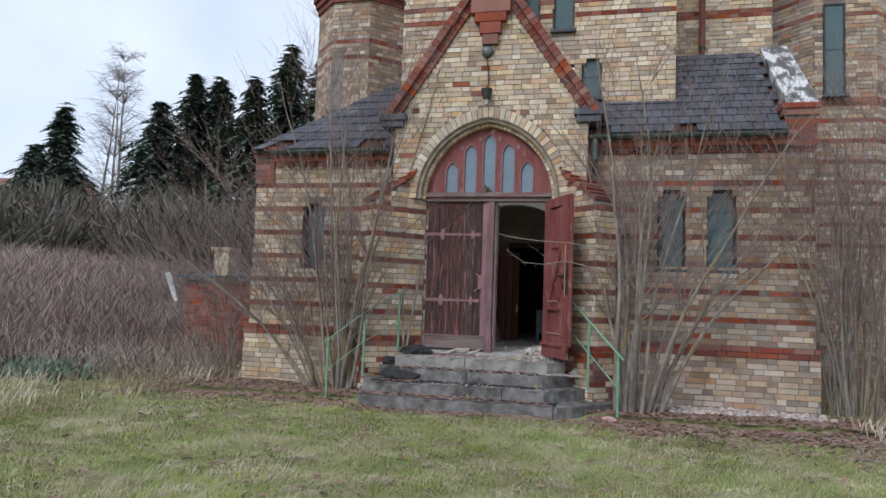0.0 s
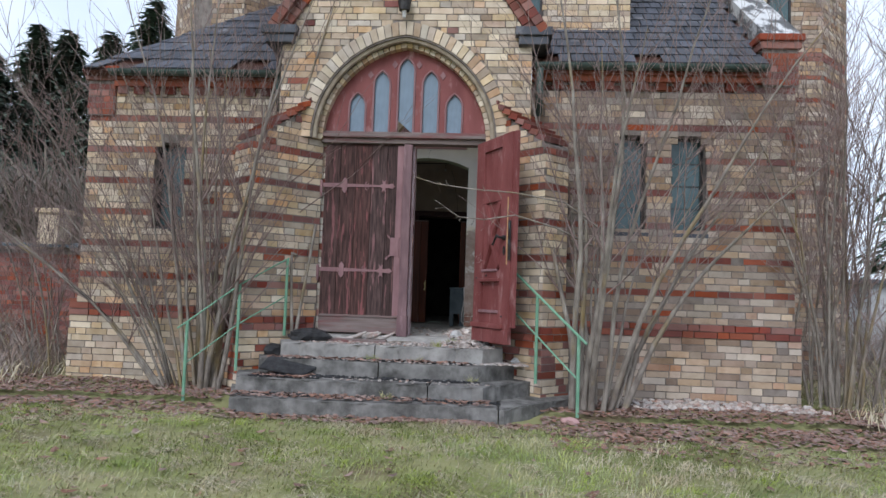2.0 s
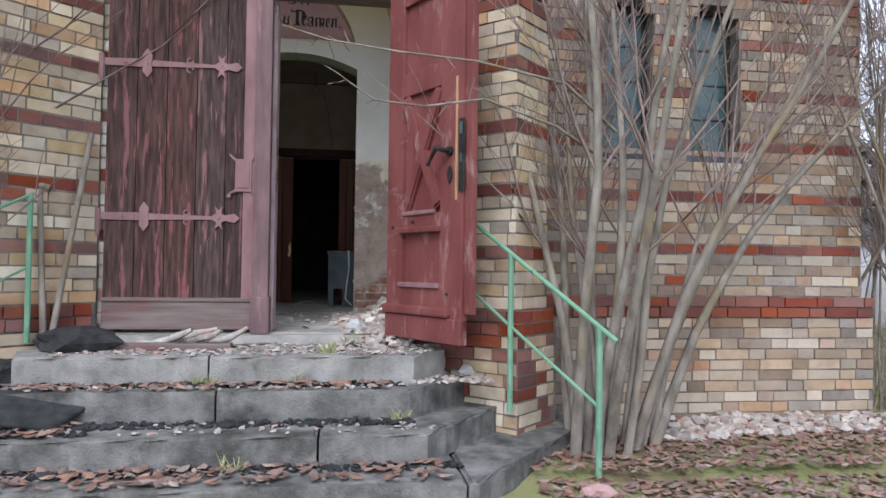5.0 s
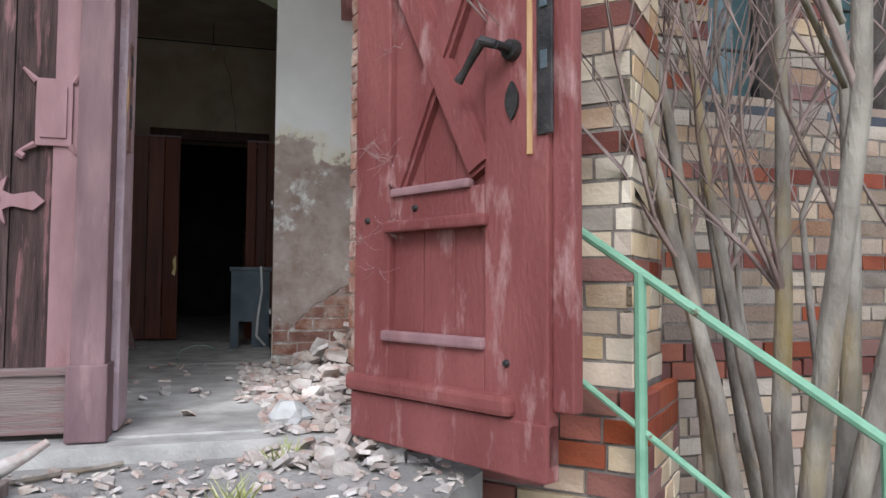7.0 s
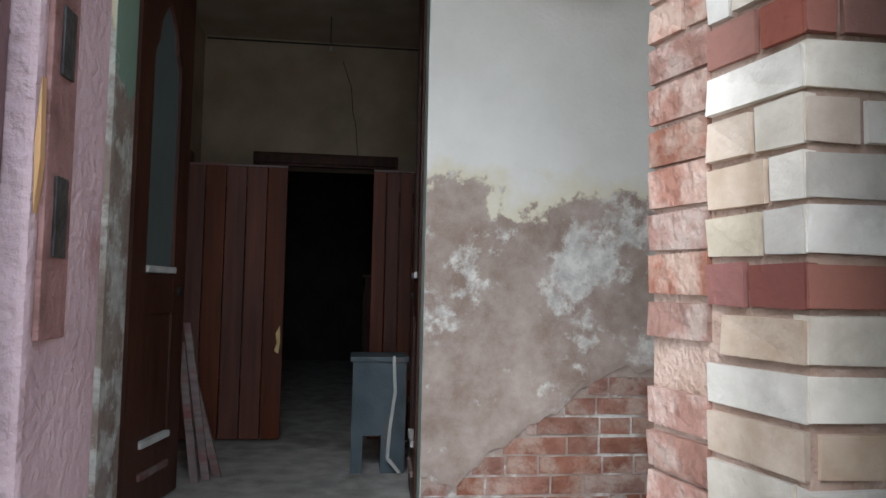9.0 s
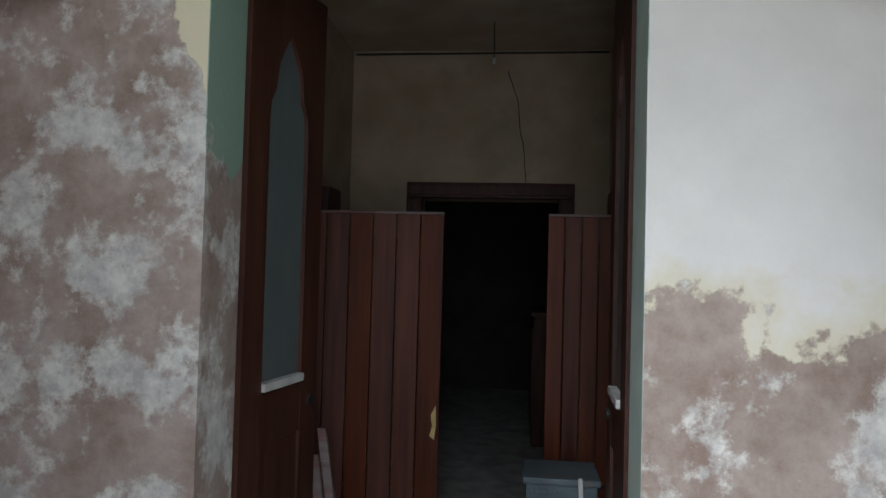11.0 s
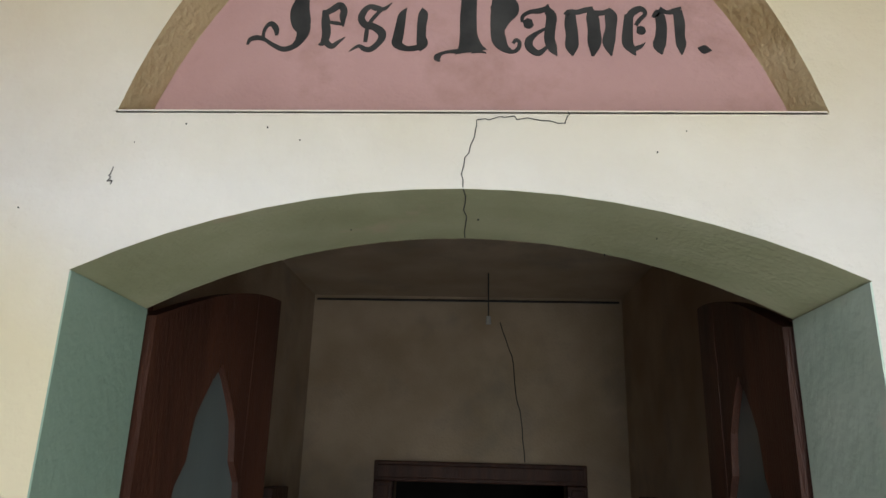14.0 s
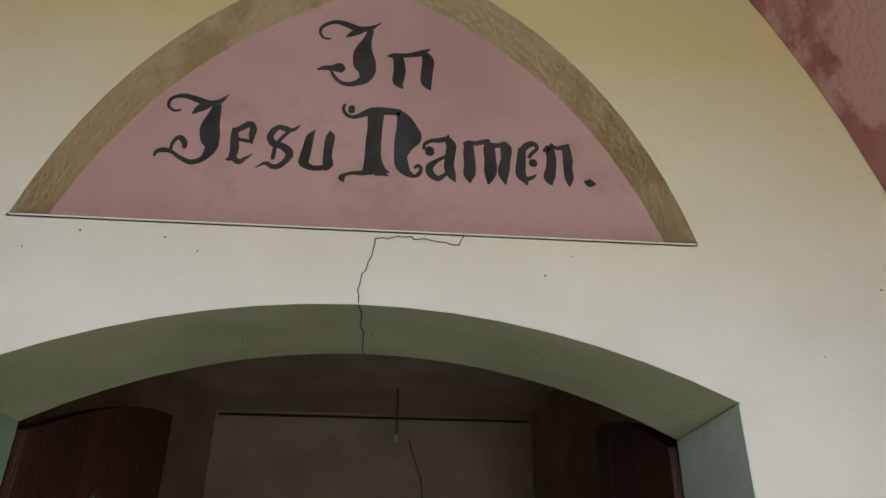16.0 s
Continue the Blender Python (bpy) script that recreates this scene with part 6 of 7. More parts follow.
# ---- vegetation ----
class Tubes:
    """Collects tapered tubes for one mesh."""
    def __init__(self, n=5):
        self.v, self.f, self.n = [], [], n

    def tube(self, pts, radii):
        base = len(self.v)
        n = self.n
        for i, (p, r) in enumerate(zip(pts, radii)):
            d = (pts[min(i + 1, len(pts) - 1)] - pts[max(i - 1, 0)]).normalized()
            a = d.orthogonal().normalized()
            b = d.cross(a)
            for k in range(n):
                t = 2 * math.pi * k / n
                self.v.append(tuple(p + (a * math.cos(t) + b * math.sin(t)) * r))
        for i in range(len(pts) - 1):
            for k in range(n):
                j = (k + 1) % n
                self.f.append((base + i * n + k, base + i * n + j, base + (i + 1) * n + j, base + (i + 1) * n + k))

    def obj(self, name, mat, parent=None, smooth=True):
        me = bpy.data.meshes.new(name)
        me.from_pydata(self.v, [], self.f)
        me.materials.append(mat)
        if smooth:
            me.polygons.foreach_set("use_smooth", [True] * len(me.polygons))
        ob = new(name, me)
        if parent:
            ob.parent = parent
        return ob


def limb(rr, p, d, length, steps, wob, lift=0.05, bend=(0, 0, 0)):
    pts = [Vector(p)]
    bend = Vector(bend)
    d = Vector(d).normalized()
    for i in range(steps):
        d = (d + Vector((rr.uniform(-wob, wob), rr.uniform(-wob, wob), rr.uniform(-wob, wob) + lift)) + bend).normalized()
        pts.append(pts[-1] + d * length / steps)
    return pts


def shrub(name, at, label, seed, stems, height, spread, thick, lean=(0, 0), branches=9, twigs=5, radius=0.3, clear=0.0):
    rr = random.Random(seed)
    s = tagged(new(name), label, "shrub", group="bare shrubs")
    twig = Tubes(3)
    for i in range(stems):
        a = rr.uniform(0, 2 * math.pi)
        r0 = rr.uniform(0.02, radius)
        p = Vector((at[0] + r0 * math.cos(a), at[1] + r0 * math.sin(a) * 0.7, ground_z(*at) - 0.04))
        tilt = spread * math.sqrt(rr.uniform(0.01, 1.0))
        ox, oy = math.cos(a) * tilt + lean[0], math.sin(a) * tilt * 0.75 + lean[1]
        if lean[0] > 0.1 and ox < 0:
            ox *= 0.35
        d = Vector((ox * 0.55, oy * 0.55, 1))
        L = height * rr.uniform(0.55, 1.0)
        pts = limb(rr, p, d, L, 9, 0.095, 0.02, (ox * 0.10, oy * 0.06, 0))
        for q in pts:
            q.y = min(q.y, -0.03 - 0.2 * rr.random() if -3.9 < q.x < 4.7 and q.z < 3.6 else q.y)
        t = thick * (rr.uniform(0.4, 1.0) if i % 3 else rr.uniform(0.85, 1.0))
        tb = Tubes(7)
        tb.tube(pts, [t * (1 - 0.86 * k / 9) for k in range(10)])
        tb.obj("stem", M_bark, s)
        for b in range(branches):
            k = rr.randint(2, 8)
            if pts[k].z < clear:
                continue
            a2 = rr.uniform(0, 2 * math.pi)
            dd = (pts[k] - pts[k - 1]).normalized() + Vector((math.cos(a2), math.sin(a2) * 0.7, 0.25)) * rr.uniform(0.45, 1.25)
            bl = L * rr.uniform(0.14, 0.42)
            br = limb(rr, pts[k], dd, bl, 6, 0.17, 0.05)
            for q in br:
                if -3.9 < q.x < 4.7 and q.z < 3.6:
                    q.y = min(q.y, 0.0)
            rb = max(0.0035, t * (1 - 0.86 * k / 9) * 0.42)
            twig.tube(br, [rb * (1 - 0.75 * m / 6) for m in range(7)])
            for c in range(twigs):
                m = rr.randint(1, 6)
                a3 = rr.uniform(0, 2 * math.pi)
                d3 = (br[m] - br[m - 1]).normalized() + Vector((math.cos(a3), math.sin(a3) * 0.7, 0.3)) * rr.uniform(0.4, 1.0)
                tw = limb(rr, br[m], d3, bl * rr.uniform(0.25, 0.55), 4, 0.15, 0.03)
                for q in tw:
                    if -3.9 < q.x < 4.7 and q.z < 3.6:
                        q.y = min(q.y, 0.03)
                twig.tube(tw, [0.0033 * (1 - 0.5 * q / 4) for q in range(5)])
    twig.obj("crown", M_twig, s)
    return s


shrub("bare_shrub", (2.30, -0.75), "tall bare many-stemmed shrub beside the hand rail", 11, 17, 4.9, 0.66, 0.037, (0.12, -0.02), 12, 7, 0.32, 1.1)
shrub("bare_shrub", (-1.95, -0.55), "tall bare shrub with grey stems against the brick wall", 23, 15, 5.6, 0.46, 0.037, (-0.05, -0.01), 11, 6, 0.26, 0.6)
shrub("bare_shrub", (-2.3, -0.5), "slanting thin-stemmed bare shrub", 29, 14, 4.2, 0.55, 0.020, (-0.6, -0.05), 11, 7, 0.2, 0.3)
shrub("bare_shrub", (5.15, 0.2), "dense tall bare shrub at the wall corner", 31, 26, 5.0, 0.22, 0.021, (0.03, -0.02), 11, 7, 0.45, 0.9)
shrub("bare_shrub", (5.6, -0.4), "low bare brush by the corner", 37, 12, 2.2, 0.5, 0.012, (0.1, -0.05), 6, 4, 0.5, 0.2)
shrub("bare_shrub", (-4.3, 0.2), "bare brush at the wall end", 41, 14, 3.4, 0.5, 0.014, (-0.35, -0.05), 11, 7, 0.4, 0.2)
# two thin branches that reach across the doorway
rr = random.Random(91)
br = tagged(new("thin_branch"), "thin pale branches of the shrub across the doorway", "branch")
tb = Tubes(5)
for pts in ([(2.25, -0.9, 1.9), (1.9, -1.05, 2.12), (1.4, -1.1, 2.2), (1.0, -1.12, 2.22), (0.62, -1.1, 2.27), (0.38, -1.08, 2.34)],
            [(2.2, -0.95, 1.7), (1.8, -1.2, 1.85), (1.4, -1.3, 1.95), (1.1, -1.3, 1.90), (0.85, -1.3, 1.92), (0.70, -1.3, 2.02)]):
    v = [Vector(p) for p in pts]
    tb.tube(v, [0.011, 0.009, 0.007, 0.006, 0.0045, 0.003])
    for i in range(1, 6):
        for k in range(3):
            tw = limb(rr, v[i].lerp(v[i - 1], rr.random()), (rr.uniform(-1, 0.2), rr.uniform(-0.6, 0.6), rr.uniform(-0.6, 0.8)), rr.uniform(0.04, 0.14), 3, 0.2, 0)
            tb.tube(tw, [0.003, 0.0027, 0.0024, 0.002])
tb.obj("branch", M_bark, br)


# ---- grass, leaves, rubble ----
def blades(name, count, region, length, width, mat, label, seed, tilt=0.9, skip=None, sink=0.01):
    rs = np.random.RandomState(seed)
    vs, fs = [], []
    made = 0
    while made < count:
        x, y = rs.uniform(region[0], region[1]), rs.uniform(region[2], region[3])
        if skip and skip(x, y):
            made += 0.2
            continue
        dens = noise.noise((x * 1.1, y * 1.1, 5.0)) * 0.5 + 0.5
        if rs.uniform() > 0.25 + dens:
            continue
        made += 1
        z = ground_z(x, y) - sink
        sway = noise.noise((x * 0.9, y * 0.9, 9)) * 3.0
        a = sway + rs.normal(0, 0.8)
        L = length * rs.uniform(0.5, 1.4)
        lean = rs.uniform(0.45, tilt)
        dx, dy = math.cos(a), math.sin(a)
        wx, wy = -dy * width, dx * width
        mx, my, mz = x + dx * L * 0.45 * lean, y + dy * L * 0.45 * lean, z + L * 0.6 * (1 - lean * 0.35)
        ex, ey, ez = x + dx * L * lean, y + dy * L * lean, z + L * (1 - lean * 0.75)
        i0 = len(vs)
        vs += [(x - wx, y - wy, z), (x + wx, y + wy, z), (mx + wx * 0.7, my + wy * 0.7, mz), (mx - wx * 0.7, my - wy * 0.7, mz), (ex, ey, ez)]
        fs += [(i0, i0 + 1, i0 + 2, i0 + 3), (i0 + 3, i0 + 2, i0 + 4)]
    me = bpy.data.meshes.new(name)
    me.from_pydata(vs, [], fs)
    me.materials.append(mat)
    return tagged(new(name, me), label, "grass", kind="stuff")


def on_steps(x, y):
    return (-1.9 < x < 2.2 and y > -1.72) or (-3.9 < x < 4.75 and y > -0.1)


def bare_strip(x, y):
    return on_steps(x, y) or y > -1.75 + 0.25 * noise.noise((x * 0.8, 2, 2)) - (0.35 if x > 1.8 else 0.0)


blades("grass", 120000, (-7.5, 7.5, -8.6, -1.35), 0.07, 0.0032, M_grassg, "matted green winter grass with straw", 1, 0.95, bare_strip)
def tufts(name, count, region, mat, label, seed, skip):
    """Bunches of long limp blades that all lie one way."""
    rs = random.Random(seed)
    vs, fs = [], []
    for _ in range(count):
        x, y = rs.uniform(region[0], region[1]), rs.uniform(region[2], region[3])
        if skip(x, y) or noise.noise((x * 0.8, y * 0.8, 21 + seed)) < rs.uniform(-0.5, 0.25):
            continue
        main = 3.0 * noise.noise((x * 0.5, y * 0.5, 4)) + rs.uniform(-0.6, 0.6)
        size = rs.uniform(0.6, 1.3)
        for k in range(26):
            px, py = x + rs.gauss(0, 0.045) * size, y + rs.gauss(0, 0.045) * size
            a = main + rs.gauss(0, 0.55)
            L, w = rs.uniform(0.08, 0.2) * size, rs.uniform(0.0014, 0.0028)
            dx, dy = math.cos(a), math.sin(a)
            z, up = ground_z(px, py) - 0.01, rs.uniform(0.12, 0.32)
            line = [(0, 0), (0.3, up), (0.65, up * 0.9), (1.0, up * 0.35)]
            i0 = len(vs)
            for n, (f, h) in enumerate(line):
                ww = w * (1 - 0.28 * n)
                for e in (-1, 1):
                    vs.append((px + dx * L * f - dy * ww * e, py + dy * L * f + dx * ww * e, z + L * h))
            fs += [(i0 + 2 * n, i0 + 2 * n + 1, i0 + 2 * n + 3, i0 + 2 * n + 2) for n in range(3)]
    me = bpy.data.meshes.new(name)
    me.from_pydata(vs, [], fs)
    me.materials.append(mat)
    return tagged(new(name, me), label, "grass", kind="stuff")


M_moss = material("bright_moss_grass", (0.20, 0.28, 0.05), (0.36, 0.40, 0.10), 1.1, 0.85, 0, vary=0.25, island=True)
tufts("straw_tufts", 4500, (-8, 8, -8.6, -1.5), M_drygrass, "pale limp straw tufts in the lawn", 12, bare_strip)
tufts("green_tufts", 3200, (-8, 8, -8.6, -1.5), M_moss, "bright green grass tufts in the lawn", 13, bare_strip)
blades("tall_grass", 22000, (-16, -3.9, -7.5, 12), 0.30, 0.007, M_drygrass, "pale dry grass on the slope", 2, 0.8)
blades("grass_far", 16000, (-15, -7, -9, 2), 0.12, 0.008, M_grassg, "green grass beyond the lawn", 4, 0.9)
blades("grass_east", 14000, (4.8, 13, -6, 8), 0.22, 0.006, M_drygrass, "dry winter grass east of the building", 3, 0.8)


def litter(name, count, spots, size, mat, label, cat, seed, thick=0.0):
    """Curled leaves (thick 0) or broken chips, strewn over spots of x0, x1, y0, y1, z (None: the ground)."""
    rs = random.Random(seed)
    vs, fs = [], []
    area = [(s[1] - s[0]) * (s[3] - s[2]) * (s[5] if len(s) > 5 else 1) for s in spots]
    for _ in range(count):
        s = rs.choices(spots, area)[0]
        x, y = rs.uniform(s[0], s[1]), rs.uniform(s[2], s[3])
        z = ground_z(x, y) if s[4] is None else s[4]
        q = Euler((rs.uniform(-0.5, 0.5), rs.uniform(-0.5, 0.5), rs.uniform(0, 6.28))).to_matrix()
        w = size * rs.uniform(0.4, 1.5)
        i0 = len(vs)
        if not thick:
            for p in ((-1, 0, 0.3), (-0.3, -0.55, 0), (0.5, -0.5, 0.1), (1.1, 0, 0.35), (0.5, 0.5, 0), (-0.3, 0.55, 0.15)):
                c = q @ (Vector(p) * w)
                vs.append((x + c.x, y + c.y, z + 0.012 + c.z * 0.6 + abs(w) * 0.2))
            fs += [(i0, i0 + 1, i0 + 2, i0 + 3), (i0, i0 + 3, i0 + 4, i0 + 5)]
        else:
            n = rs.choice((4, 5, 6))
            h = w * thick * rs.uniform(0.5, 1.5)
            ph = rs.uniform(0, 6)
            ring_ = [(math.cos(ph + 6.283 * k / n) * w * rs.uniform(0.6, 1.1), math.sin(ph + 6.283 * k / n) * w * rs.uniform(0.5, 1.0)) for k in range(n)]
            for zz, sc in ((0, 1.0), (h, 0.86)):
                for a, b in ring_:
                    c = q @ Vector((a * sc, b * sc, zz))
                    vs.append((x + c.x, y + c.y, max(z + 0.0005, z + c.z + w * 0.15)))
            fs.append(tuple(range(i0 + n, i0 + 2 * n)))
            for k in range(n):
                j = (k + 1) % n
                fs.append((i0 + k, i0 + j, i0 + n + j, i0 + n + k))
    me = bpy.data.meshes.new(name)
    me.from_pydata(vs, [], fs)
    me.materials.append(mat)
    return tagged(new(name, me), label, cat, kind="stuff")


litter("dead_leaves", 15000, [(1.7, 6.5, -2.1, -0.1, None), (1.7, 6.5, -2.7, -2.1, None, 0.3), (-4.8, -1.5, -1.7, -0.1, None), (-4.8, -1.5, -2.3, -1.7, None, 0.3), (-1.6, 1.8, -1.85, -1.58, None, 1.5)], 0.027, M_leaf, "brown dead leaves along the wall foot", "leaves", 5)
litter("dead_leaves", 600, [(-1.3, 1.2, -1.55, -1.26, 0.13), (-1.2, -0.6, -1.24, -0.95, 0.28), (-1.1, 1.0, -0.92, -0.73, 0.44)], 0.03, M_leaf, "dead leaves caught on the steps", "leaves", 6)
litter("lawn_leaves", 700, [(-6, 7, -7, -1.8, None)], 0.035, M_leaf, "scattered dead leaves on the grass", "leaves", 15)
litter("wall_rubble", 700, [(2.5, 4.7, -0.55, 0.03, None), (2.0, 2.6, -0.5, 0.0, None)], 0.045, M_debris, "pale brick and mortar rubble at the wall foot", "rubble", 7, 0.5)
litter("step_dirt", 1500, [(-1.2, 1.3, -1.36, -1.25, 0.13), (-1.2, 1.1, -1.06, -0.93, 0.28), (-1.1, 1.05, -0.80, -0.72, 0.44), (-1.2, -0.5, -1.2, -0.95, 0.28, 1.5)], 0.02, M_bitumen, "black crumbs and dirt along the risers", "dirt", 18, 0.4)
litter("step_rubble", 900, [(-0.9, 1.25, -0.70, -0.12, 0.60), (-1.0, 1.1, -0.90, -0.73, 0.44, 0.6), (-1.1, 1.2, -1.2, -0.95, 0.28, 0.4), (1.1, 1.6, -0.75, -0.3, 0.44, 2)], 0.019, M_debris, "chips of plaster on the steps", "rubble", 8, 0.35)
litter("floor_rubble", 800, [(0.72, 1.0, -0.08, 0.5, 0.66, 3), (0.62, 1.7, 0.5, 2.05, 0.66), (-0.8, 0.62, 0.1, 2.0, 0.66, 0.06)], 0.03, M_debris, "fallen plaster on the vestibule floor", "rubble", 9, 0.35)


def heap(name, cx, cy, z, rx, ry, h, count, size, mat, label, seed):
    """Flat broken pieces piled into a low heap."""
    rs = random.Random(seed)
    vs, fs = [], []
    for _ in range(count):
        a, r = rs.uniform(0, 6.283), math.sqrt(rs.random())
        x, y = cx + rx * r * math.cos(a), cy + ry * r * math.sin(a)
        zz = z + h * (1 - r) * rs.uniform(0.5, 1.0)
        q = Euler((rs.uniform(-0.6, 0.6), rs.uniform(-0.6, 0.6), rs.uniform(0, 6.28))).to_matrix()
        w = size * rs.uniform(0.5, 1.6)
        n = rs.choice((4, 5, 6))
        ring_ = [(math.cos(6.283 * k / n) * w * rs.uniform(0.6, 1.1), math.sin(6.283 * k / n) * w * rs.uniform(0.5, 0.9)) for k in range(n)]
        i0 = len(vs)
        for t in (0, w * 0.3):
            for u, v in ring_:
                c = q @ Vector((u, v, t))
                vs.append((x + c.x, y + c.y, max(z, zz + c.z)))
        fs.append(tuple(range(i0 + n, i0 + 2 * n)))
        fs.append(tuple(range(i0 + n - 1, i0 - 1, -1)))
        for k in range(n):
            j = (k + 1) % n
            fs.append((i0 + k, i0 + j, i0 + n + j, i0 + n + k))
    me = bpy.data.meshes.new(name)
    me.from_pydata(vs, [], fs)
    me.materials.append(mat)
    return tagged(new(name, me), label, "rubble", kind="stuff")


heap("plaster_heap", 1.00, 0.75, 0.66, 0.30, 0.50, 0.11, 300, 0.042, M_debris, "heap of broken plaster inside the doorway", 3)
heap("brick_heap", 1.45, 1.75, 0.66, 0.55, 0.4, 0.30, 200, 0.08, M_debris, "heap of rubble against the vestibule wall", 4)
heap("plaster_heap", 0.95, -0.15, 0.60, 0.3, 0.25, 0.06, 120, 0.04, M_debris, "flakes of plaster beside the open door", 6)


def lump(name, at, r, mat, label, cat, seed, squash=0.7):
    bm = bmesh.new()
    bmesh.ops.create_icosphere(bm, subdivisions=2, radius=1)
    for v in bm.verts:
        k = 1 + 0.35 * noise.noise(v.co * 1.7 + Vector((seed, 0, 0)))
        v.co = Vector((v.co.x * r[0] * k, v.co.y * r[1] * k, max(-0.5, v.co.z) * r[2] * k))
    zmin = min(v.co.z for v in bm.verts)
    for v in bm.verts:
        v.co += Vector((at[0], at[1], at[2] - zmin))
    return thing(name, bm, mat, label, cat)


lump("plaster_lump", (0.80, 0.06, 0.662), (0.07, 0.06, 0.06), M_white_trim, "white lump of plaster on the threshold", "rubble", 2)
lump("brick_fragment", (1.50, -0.45, 0.44), (0.07, 0.05, 0.05), M_white_trim, "white broken brick on a step", "brick", 5)
lump("brick_fragment", (1.72, -0.95, 0.03), (0.06, 0.05, 0.045), M_tymp, "pink broken brick beside the rail", "brick", 6)
lump("brick_fragment", (1.95, -1.45, 0.0), (0.08, 0.05, 0.04), M_tymp, "pink broken brick in the leaves", "brick", 7)
lump("felt_heap", (-0.80, -0.42, 0.60), (0.24, 0.16, 0.09), M_bitumen, "crumpled black roofing felt heap on the landing", "felt", 8)
lump("felt_heap", (-1.15, -0.5, 0.44), (0.13, 0.12, 0.08), M_bitumen, "small crumpled black felt heap", "felt", 9)
bm = bmesh.new()
prism(bm, [(-0.28, -0.10), (0.18, -0.14), (0.30, 0.05), (0.10, 0.16), (-0.22, 0.12)], 0, 0.03, "z")
bmesh.ops.bevel(bm, geom=bm.edges[:], offset=0.008, segments=1, affect="EDGES")
thing("felt_slab", bm, M_bitumen, "slab of black roofing felt lying on the steps", "felt", at=pose(-0.86, -0.98, 0.36, 28, 6, 8))
ornament = tagged(new("fallen_tracery"), "pale broken ornament lying by the door", "ornament")
for k in range(5):
    pts = limb(random.Random(60 + k), (-0.50 + 0.09 * k, -0.33, 0.625), (1, rng.uniform(-0.4, 0.4), 0.1), 0.3, 5, 0.25, 0)
    for p in pts:
        p.z = max(0.62, p.z)
    tb = Tubes(6)
    tb.tube(pts, [0.024, 0.026, 0.019, 0.024, 0.018, 0.012])
    tb.obj("fragment", M_debris, ornament)
bm = bmesh.new()
box(bm, -0.62, -0.45, 0.601, 0.06, -0.36, 0.64, 0.006)
thing("loose_board", bm, M_oldwood, "grey loose board lying on the landing", "plank")
bm = bmesh.new()
rod(bm, (-0.02, -0.30, 0.606), (0.30, -0.14, 0.612), 0.008, n=6)
thing("stick", bm, M_bark, "thin stick lying on the landing", "stick")
for i, (a, b) in enumerate((((-1.0, -0.30, 0.60), (-0.87, -0.08, 1.92)), ((-1.02, -0.33, 0.60), (-1.10, -0.24, 1.55)))):
    p = tagged(new("tool_handle"), "grey wooden tool handle leaning on the buttress", "tool", group="leaning handles")
    tb = Tubes(8)
    a, b = Vector(a), Vector(b)
    tb.tube([a, a.lerp(b, 0.5), b], [0.021, 0.018, 0.017])
    tb.obj("shaft", M_bark, p)
    if i:
        tb = Tubes(8)
        tb.tube([b - Vector((0.07, 0, -0.04)), b + Vector((0.06, 0, 0.0))], [0.02, 0.02])
        tb.obj("grip", M_bark, p)
for i, (x, y, z) in enumerate(((0.42, -0.72, 0.44), (-0.05, -0.73, 0.44), (1.02, -0.95, 0.28), (0.62, -0.6, 0.6), (0.2, -1.3, 0.13), (0.78, -0.25, 0.6))):
    t = tagged(new("weed_tuft"), "small green weed in a joint of the steps", "weed", group="weeds on the steps")
    rs = random.Random(i)
    vs, fs = [], []
    for k in range(40):
        a, L = rs.uniform(0, 6.28), rs.uniform(0.03, 0.11)
        i0 = len(vs)
        bx, by = x + rs.uniform(-0.05, 0.05), y + rs.uniform(-0.02, 0.02)
        vs += [(bx - 0.004, by, z), (bx + 0.004, by, z), (bx + math.cos(a) * L * 0.7, by + math.sin(a) * L * 0.7, z + L * 0.8)]
        fs.append((i0, i0 + 1, i0 + 2))
    me = bpy.data.meshes.new("foliage")
    me.from_pydata(vs, [], fs)
    me.materials.append(M_grassg)
    ob = new("foliage", me)
    ob.parent = t


# ---- distance ----
def scrub(name, count, region, height, mat, label, seed, per=26, w=0.012):
    rs = random.Random(seed)
    vs, fs = [], []
    for _ in range(count):
        x, y = rs.uniform(region[0], region[1]), rs.uniform(region[2], region[3])
        z = ground_z(x, y)
        H = height * rs.uniform(0.5, 1.3)
        for k in range(per):
            a, t = rs.uniform(0, 6.283), rs.uniform(0.1, 1.4)
            L = H * rs.uniform(0.5, 1.0)
            p = Vector((x + rs.gauss(0, 0.25), y + rs.gauss(0, 0.25), z - 0.05))
            if rs.random() < 0.5:
                p.z += rs.uniform(0.1, 0.6) * H
                L *= 0.5
                t = min(1.2, t * 1.8)
            e = p + Vector((math.cos(a) * t, math.sin(a) * t, 1)).normalized() * L
            m = p.lerp(e, 0.55) + Vector((rs.uniform(-0.08, 0.08), rs.uniform(-0.08, 0.08), 0.04)) * H * 0.5
            i0 = len(vs)
            vs += [(p.x - w, p.y - w, p.z), (p.x + w, p.y + w, p.z), (m.x + w * 0.7, m.y + w * 0.7, m.z), (m.x - w * 0.7, m.y - w * 0.7, m.z), tuple(e)]
            fs += [(i0, i0 + 1, i0 + 2, i0 + 3), (i0 + 3, i0 + 2, i0 + 4)]
    me = bpy.data.meshes.new(name)
    me.from_pydata(vs, [], fs)
    me.materials.append(mat)
    return tagged(new(name, me), label, "scrub", kind="stuff")


